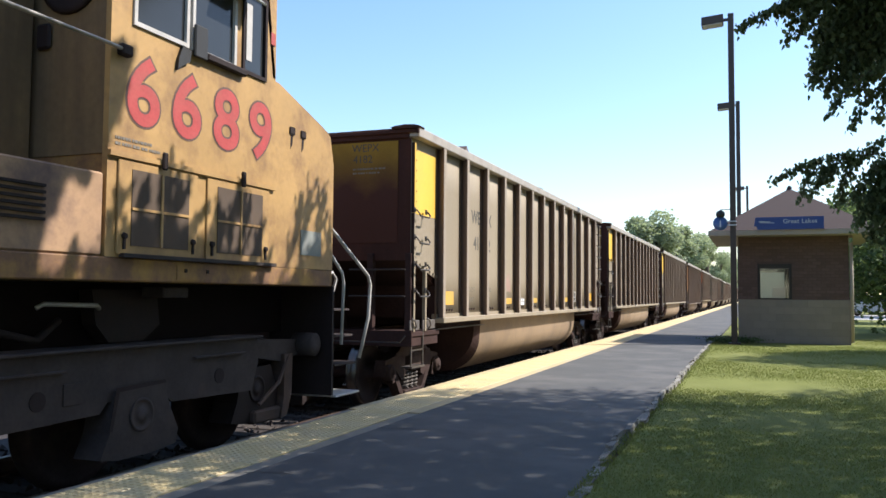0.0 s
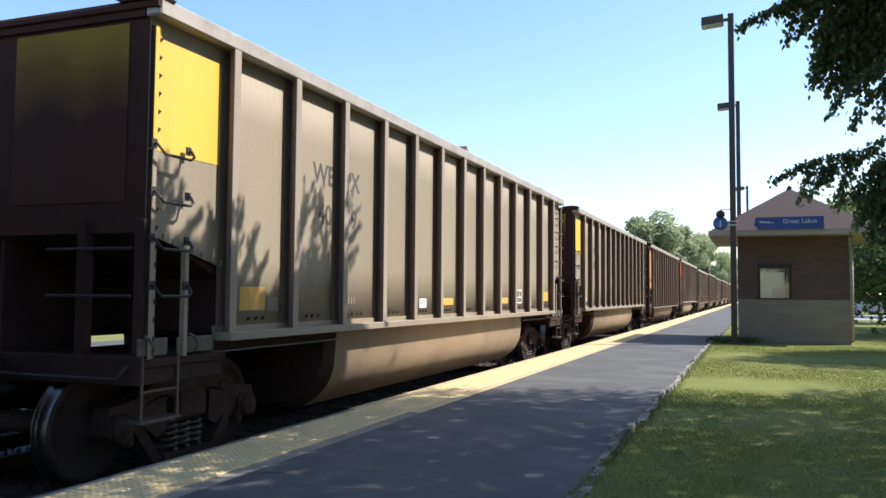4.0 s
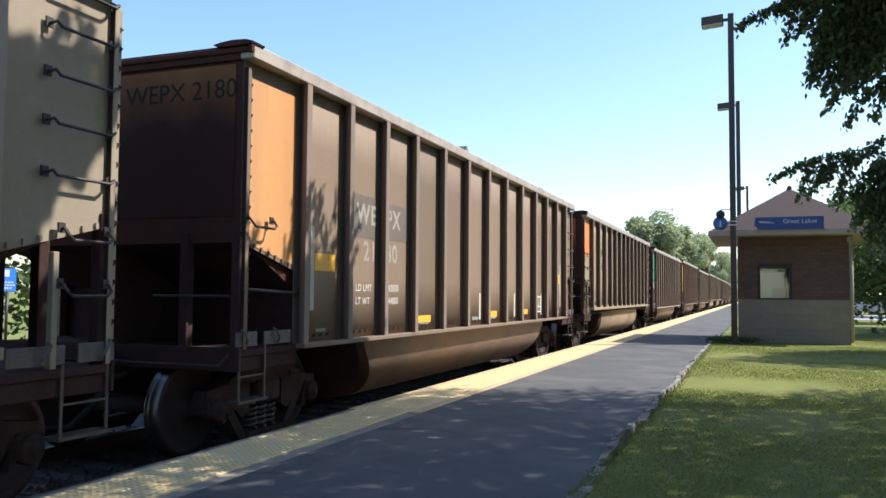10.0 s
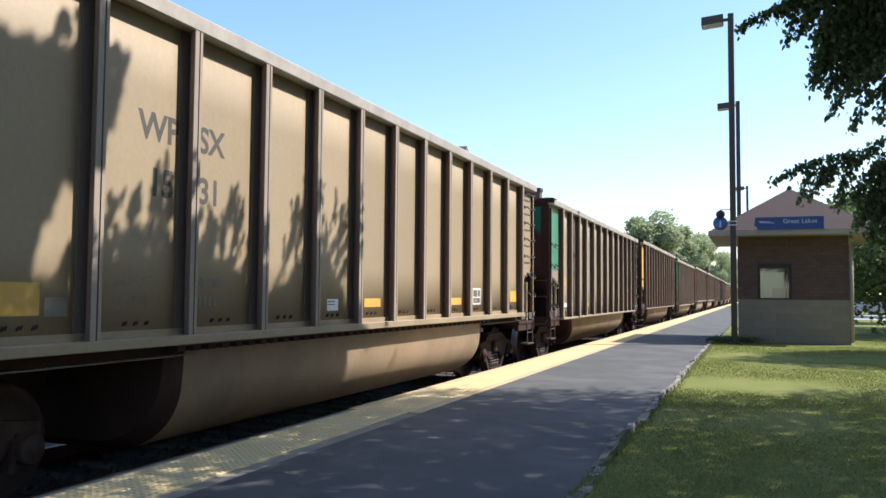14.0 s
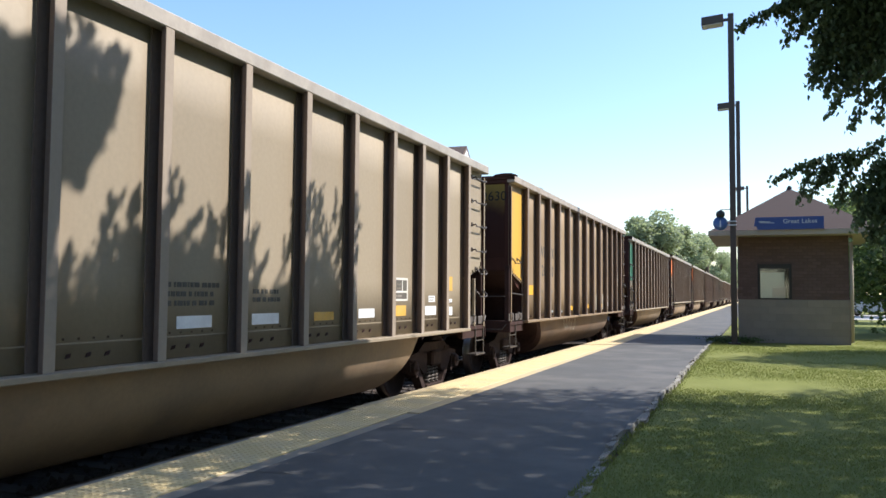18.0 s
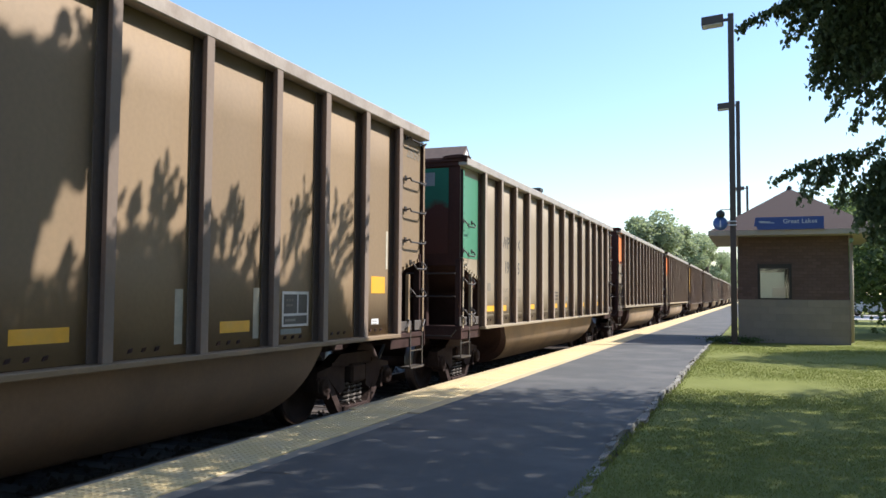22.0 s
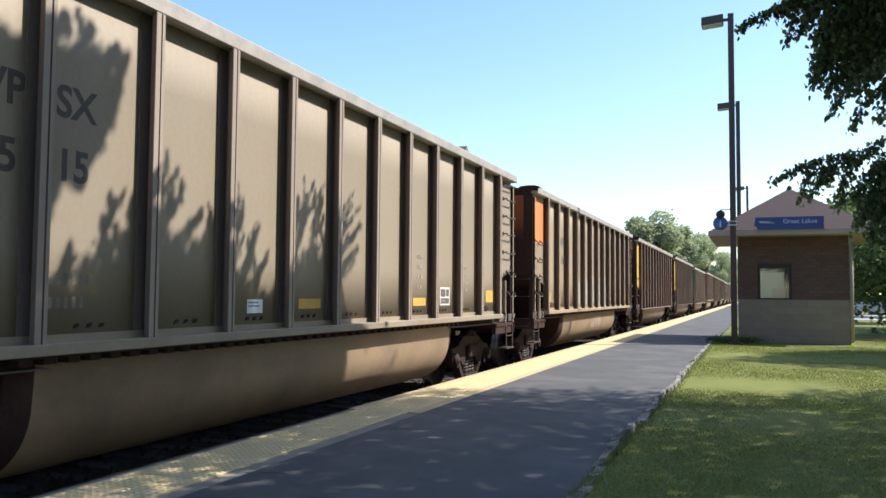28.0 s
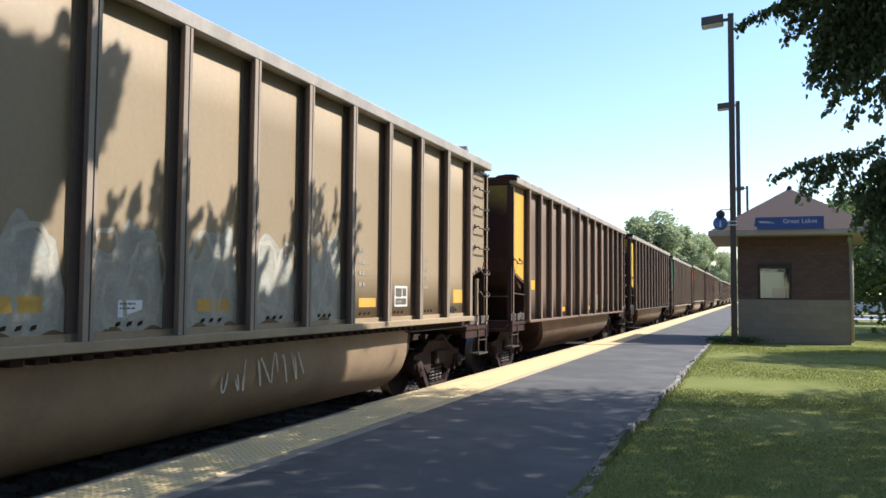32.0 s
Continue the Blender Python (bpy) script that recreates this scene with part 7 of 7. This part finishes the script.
def cracks():
    rnd = random.Random(11)
    for path in (((-3.42, 5.05), (-3.2, 5.15), (-3.05, 5.12)), ((-3.4, 7.2), (-2.9, 7.3), (-2.3, 7.15), (-1.7, 7.35), (-1.2, 7.3)), ((-2.4, 12.9), (-1.9, 13.1), (-1.3, 13.0)), ((-3.1, 17.5), (-2.2, 17.6), (-1.3, 17.45)), ((-1.9, 6.2), (-1.75, 8.0), (-1.85, 10.0), (-1.7, 12.5))):
        bm = bmesh.new()
        pts = []
        for (x0, y0), (x1, y1) in zip(path, path[1:]):
            for u in range(8):
                pts.append((x0 + (x1 - x0) * u / 8 + rnd.uniform(-0.025, 0.025), y0 + (y1 - y0) * u / 8 + rnd.uniform(-0.025, 0.025)))
        prev = None
        for (x, y), (x2, y2) in zip(pts, pts[1:]):
            d = Vector((x2 - x, y2 - y, 0)).normalized()
            q = Vector((-d.y, d.x, 0)) * rnd.uniform(0.004, 0.012)
            a, b = bm.verts.new(Vector((x, y, 0.003)) + q), bm.verts.new(Vector((x, y, 0.003)) - q)
            if prev:
                bm.faces.new((prev[0], prev[1], b, a))
            prev = (a, b)
        tagged(part("pavement_crack", bm, tar, None), "dark crack across the asphalt platform", "crack", kind="structure")


def ballast_stones():
    rng = np.random.default_rng(9)
    n = 5200
    x = rng.uniform(-4.95, -4.3, n)
    wide = rng.uniform(0, 1, n) < 0.45
    x = np.where(wide, rng.uniform(-8.0, -4.3, n), x)
    y = 3.0 + 22.0 * rng.uniform(0, 1, n) ** 1.4
    s = rng.uniform(0.018, 0.045, n)
    o = np.array([(1, 0, 0), (-1, 0, 0), (0, 1, 0), (0, -1, 0), (0, 0, 1), (0, 0, -1)], float)
    f = np.array([(0, 2, 4), (2, 1, 4), (1, 3, 4), (3, 0, 4), (2, 0, 5), (1, 2, 5), (3, 1, 5), (0, 3, 5)])
    v = o[None] * s[:, None, None] * rng.uniform(0.6, 1.2, (n, 6, 1)) + rng.normal(0, 0.2, (n, 6, 3)) * s[:, None, None]
    v += np.stack([x, y, -0.455 + s * 0.4], 1)[:, None]
    idx = (np.arange(n)[:, None, None] * 6 + f[None]).reshape(-1, 3)
    me = mesh_from("ballast_stones", v.reshape(-1, 3).tolist(), idx.tolist(), stone_grey)
    tagged(new("ballast_stones", me), "loose grey ballast stones beside the rail", "ballast", kind="stuff")


stone_grey = mat("ballast_stone", (0.055, 0.044, 0.040), 0.9, var=0.4, scale=5)
grass()
kerb()
tactile_strip()
cracks()
ballast_stones()

# ---- across the tracks and beyond the lawn ----
siding = mat("white_siding", (0.66, 0.66, 0.63), 0.7, var=0.08, scale=2)
dark_shingle = mat("dark_roof_shingle", (0.11, 0.075, 0.06), 0.9, var=0.25, scale=4, fine=40, bump=0.4)
car_dark = mat("dark_car_paint", (0.03, 0.03, 0.035), 0.25, 0.3, var=0.1)
car_red = mat("red_car_paint", (0.22, 0.03, 0.03), 0.3, 0.2, var=0.1)
car_pale = mat("silver_car_paint", (0.55, 0.56, 0.58), 0.3, 0.4, var=0.1)
lot_grey = mat("pale_parking_lot", (0.36, 0.35, 0.33), 0.9, var=0.15, scale=0.6, fine=20, bump=0.2)


def house():
    h = empty("house", pose(-21.87, 47.0, -0.2), "white-sided house with a dark gabled roof across the tracks", "house")
    part("wall", _bm(lambda bm: prism(bm, [(-4.0, -0.5), (4.0, -0.5), (4.0, 6.6), (0, 10.2), (-4.0, 6.6)], "x", -7.0, 5.1)), siding, h)
    for s in (-1, 1):
        part("roof", _bm(lambda bm: prism(bm, [(0, 10.55), (0, 10.30), (s * 4.5, 6.25), (s * 4.6, 6.45)], "x", -7.5, 5.5)), dark_shingle, h)
        part("fascia", _bm(lambda bm: prism(bm, [(0, 10.30), (0, 10.0), (s * 4.5, 5.95), (s * 4.5, 6.24)], "x", 5.42, 5.5)), siding, h)
    for x in (-5.0, -1.5, 2.0):
        for z in (1.2, 4.2):
            w = part("window", _bm(lambda bm: box(bm, x, x + 1.1, -4.06, -4.001, z, z + 1.5)), siding, h)
            part("pane", _bm(lambda bm: box(bm, x + 0.1, x + 1.0, -4.075, -4.062, z + 0.1, z + 1.4)), dark_glass, w)
    part("chimney", _bm(lambda bm: box(bm, -3.2, -2.5, 0.6, 1.2, 8.6, 11.2)), brick, h)


def far_house():
    h = empty("house", pose(-24.0, 84.0, -0.6), "dark-roofed brick house with a wide chimney, mostly hidden by the train", "house")
    part("wall", _bm(lambda bm: prism(bm, [(-4.0, 0), (4.0, 0), (4.0, 7.0), (0, 10.6), (-4.0, 7.0)], "x", -5.0, 5.0)), brick, h)
    for s in (-1, 1):
        part("roof", _bm(lambda bm: prism(bm, [(0, 10.95), (0, 10.70), (s * 4.5, 6.65), (s * 4.6, 6.85)], "x", -5.4, 5.4)), dark_shingle, h)
    stack = part("chimney", _bm(lambda bm: box(bm, 2.95, 3.95, -4.2, -3.2, 6.0, 12.30)), brick, h)
    part("chimney_cap", _bm(lambda bm: box(bm, 2.85, 4.05, -4.3, -3.1, 12.30, 12.62, 0.02)), frame_dark, stack)


def far_platform():
    p = part("far_platform", _bm(lambda bm: box(bm, -16.0, -13.7, -10, 200, -0.61, 0.0)), asphalt, None)
    tagged(p, "asphalt platform on the far side of the tracks", "platform", kind="structure")
    s = empty("platform_sign", pose(-14.4, 12.65, 0.0), "small blue and white sign on a post across the tracks", "sign")
    part("post", _bm(lambda bm: tube(bm, [(0, 0, 0), (0, 0, 1.3)], 0.03, 8)), frame_dark, s)
    pn = part("panel", _bm(lambda bm: box(bm, -0.02, 0.02, -0.2, 0.2, 1.27, 1.75, 0.01)), bright_blue, s)
    part("symbol", _bm(lambda bm: box(bm, 0.021, 0.026, -0.17, 0.02, 1.58, 1.72)), sign_white, pn)
    bars("small_text", pn, pose(0.022, -0.16, 1.45) @ pose(0, 0, 0, 90, 0, 90), 3, 0.3, 0.03, 0.03, sign_white, 2)
    f = empty("picket_fence", pose(-17.2, 0, 0), "white picket fence across the tracks", "fence")
    for k in range(40):
        shared("picket", lambda bm: box(bm, -0.012, 0.012, -0.04, 0.04, -0.6, 1.05), siding, "picket", f, at=pose(0, 8 + k * 0.16, 0))
    for z in (0.1, 0.8):
        part("fence_rail", _bm(lambda bm: box(bm, -0.05, -0.012, 7.9, 14.4, z, z + 0.08)), siding, f)


def parked_car(x, y, turn, paint, label):
    c = empty("parked_car", pose(x, y, 0.03, 0, 0, turn), label, "car", "parked cars")
    part("body", _bm(lambda bm: prism(bm, [(-2.2, 0.3), (-2.25, 0.6), (-2.1, 0.82), (-1.2, 0.92), (-0.6, 1.38), (0.8, 1.42), (1.5, 0.98), (2.15, 0.86), (2.2, 0.35)], "x", -0.86, 0.86)), paint, c)
    for s in (-0.87, 0.87):
        part("side_window", _bm(lambda bm: prism(bm, [(-1.0, 0.95), (-0.55, 1.32), (0.75, 1.35), (1.3, 0.98)], "x", s - 0.006, s + 0.006)), dark_glass, c)
        for yy in (-1.35, 1.35):
            wh = part("wheel", _bm(lambda bm: lathe(bm, [(-0.1, 0.0), (-0.1, 0.3), (-0.08, 0.32), (0.08, 0.32), (0.1, 0.3), (0.1, 0.0)], "x", 16)), rubber, c, at=pose(s, yy, 0.32))
            part("rim", _bm(lambda bm: lathe(bm, [(-0.11, 0.0), (-0.11, 0.2), (0.11, 0.2), (0.11, 0.0)], "x", 12)), car_pale, wh)


bright_blue = mat("bright_sign_blue", (0.03, 0.16, 0.55), 0.4, var=0.06)
house()
far_house()
far_platform()
lot = part("parking_lot", _bm(lambda bm: box(bm, 5.0, 40, 52, 66, -0.5, 0.03)), lot_grey, None)
tagged(lot, "pale parking lot surface beyond the lawn", "parking lot", kind="structure")
parked_car(7.5, 62.0, 70, car_pale, "pale parked car on the far parking lot")
parked_car(11.4, 63.5, 80, car_dark, "dark parked car on the far parking lot")
parked_car(7.0, 70.0, 90, car_red, "dark red parked car beyond the parking lot")


# ---- the shelter's facing, piece by piece ----
brick_face = mat("dark_red_brick_face", (0.112, 0.070, 0.060), 0.85, var=0.22, scale=9, fine=50, bump=0.4, stain=(0.07, 0.04, 0.034), stain_amt=0.5, stain_scale=4, rand=0.16)
block_face = mat("tan_stone_block_face", (0.235, 0.20, 0.165), 0.85, var=0.18, scale=5, fine=40, bump=0.3, stain=(0.15, 0.13, 0.105), stain_amt=0.5, stain_scale=2.5, rand=0.07)


def shelter_facing():
    base_wall, wall = FACED
    x0, x1, y0 = -0.45, 2.40, 25.0
    def piece(w, d, h):
        return lambda bm: box(bm, 0, w, 0, d, 0, h, 0.003)
    for row in range(6):
        z = -0.005 + row * 0.2025
        for col in range(-1, 8):
            x = x0 - 0.02 + col * 0.405 + (0.2 if row % 2 else 0)
            a, b = max(x, x0 - 0.02), min(x + 0.400, x1 + 0.02)
            if b - a > 0.05:
                shared(("block", round(b - a, 3)), piece(b - a, 0.012, 0.198), block_face, "stone_block", base_wall, at=pose(a, y0 - 0.0235, z))
    for row in range(20):
        z = 1.215 + row * 0.0885
        for col in range(-1, 14):
            x = x0 + col * 0.228 + (0.114 if row % 2 else 0)
            spans = [(max(x, x0), min(x + 0.218, x1))]
            if z < 2.22:
                spans = [(max(x, x0), min(x + 0.218, 0.055)), (max(x, 0.955), min(x + 0.218, x1))]
            for a, b in spans:
                if b - a > 0.03 and z + 0.08 < 2.98:
                    shared(("brick", round(b - a, 3)), piece(b - a, 0.010, 0.0785), brick_face, "brick", wall, at=pose(a, y0 - 0.005, z))


shelter_facing()


# ---- what moves ----
def travelled(t):
    """Metres that the train has gone since it passed its place at 16 s."""
    u = (t - 16) / 16
    slack = -1.4415 * u ** 6 - 0.0591 * u ** 5 + 2.2606 * u ** 4 + 0.2778 * u ** 3 - 0.208 * u ** 2 + 0.0473 * u - 0.0179
    return 4.8867 * (t - 16) - 0.5 * 0.03721 * (t - 16) ** 2 + slack


# how far the hanging branch swings aside, in millimetres, by half seconds from the start
SWAY = (3, -1, -3, -1, 0, 0, 2, 3, 4, 5, 6, 9, 8, 8, 2, -1, 3, -1, -1, -4, -7, -4, -6, -6, -6, -4, -3, -1, 5, 5, 8, 12, 16,
        8, -3, -1, 2, -1, 0, -7, -6, -6, 3, 8, 6, 19, 11, 2, 3, 8, 8, 6, 4, 2, 0, 0, 5, -4, -6, -3, 2, 0, 3, -3, -4)


def motions():
    times = [1.0 * k for k in range(33)]
    for car, y0 in CARS:
        walk(car, [(t, pose(TRACK_X, y0 - travelled(t), RAIL_Z)) for t in times])
    for lo in LOCO:
        walk(lo, [(t, pose(TRACK_X, NOSE_Y - travelled(t), RAIL_Z)) for t in times])
    ticks = [0.1 * k for k in range(321)]
    for w, ay in WHEELS:
        r = w.location.z
        walk(w, [(t, pose(0, ay, r, math.degrees(travelled(t) / r))) for t in ticks])
    for (ob, pv), gain in zip(BRANCHES, (0.07, 0.12, 0.28, 0.10)):
        walk(ob, [(0.5 * k, pose(*pv, 0.3 * gain * s, -gain * s, 0)) for k, s in enumerate(SWAY)])


motions()
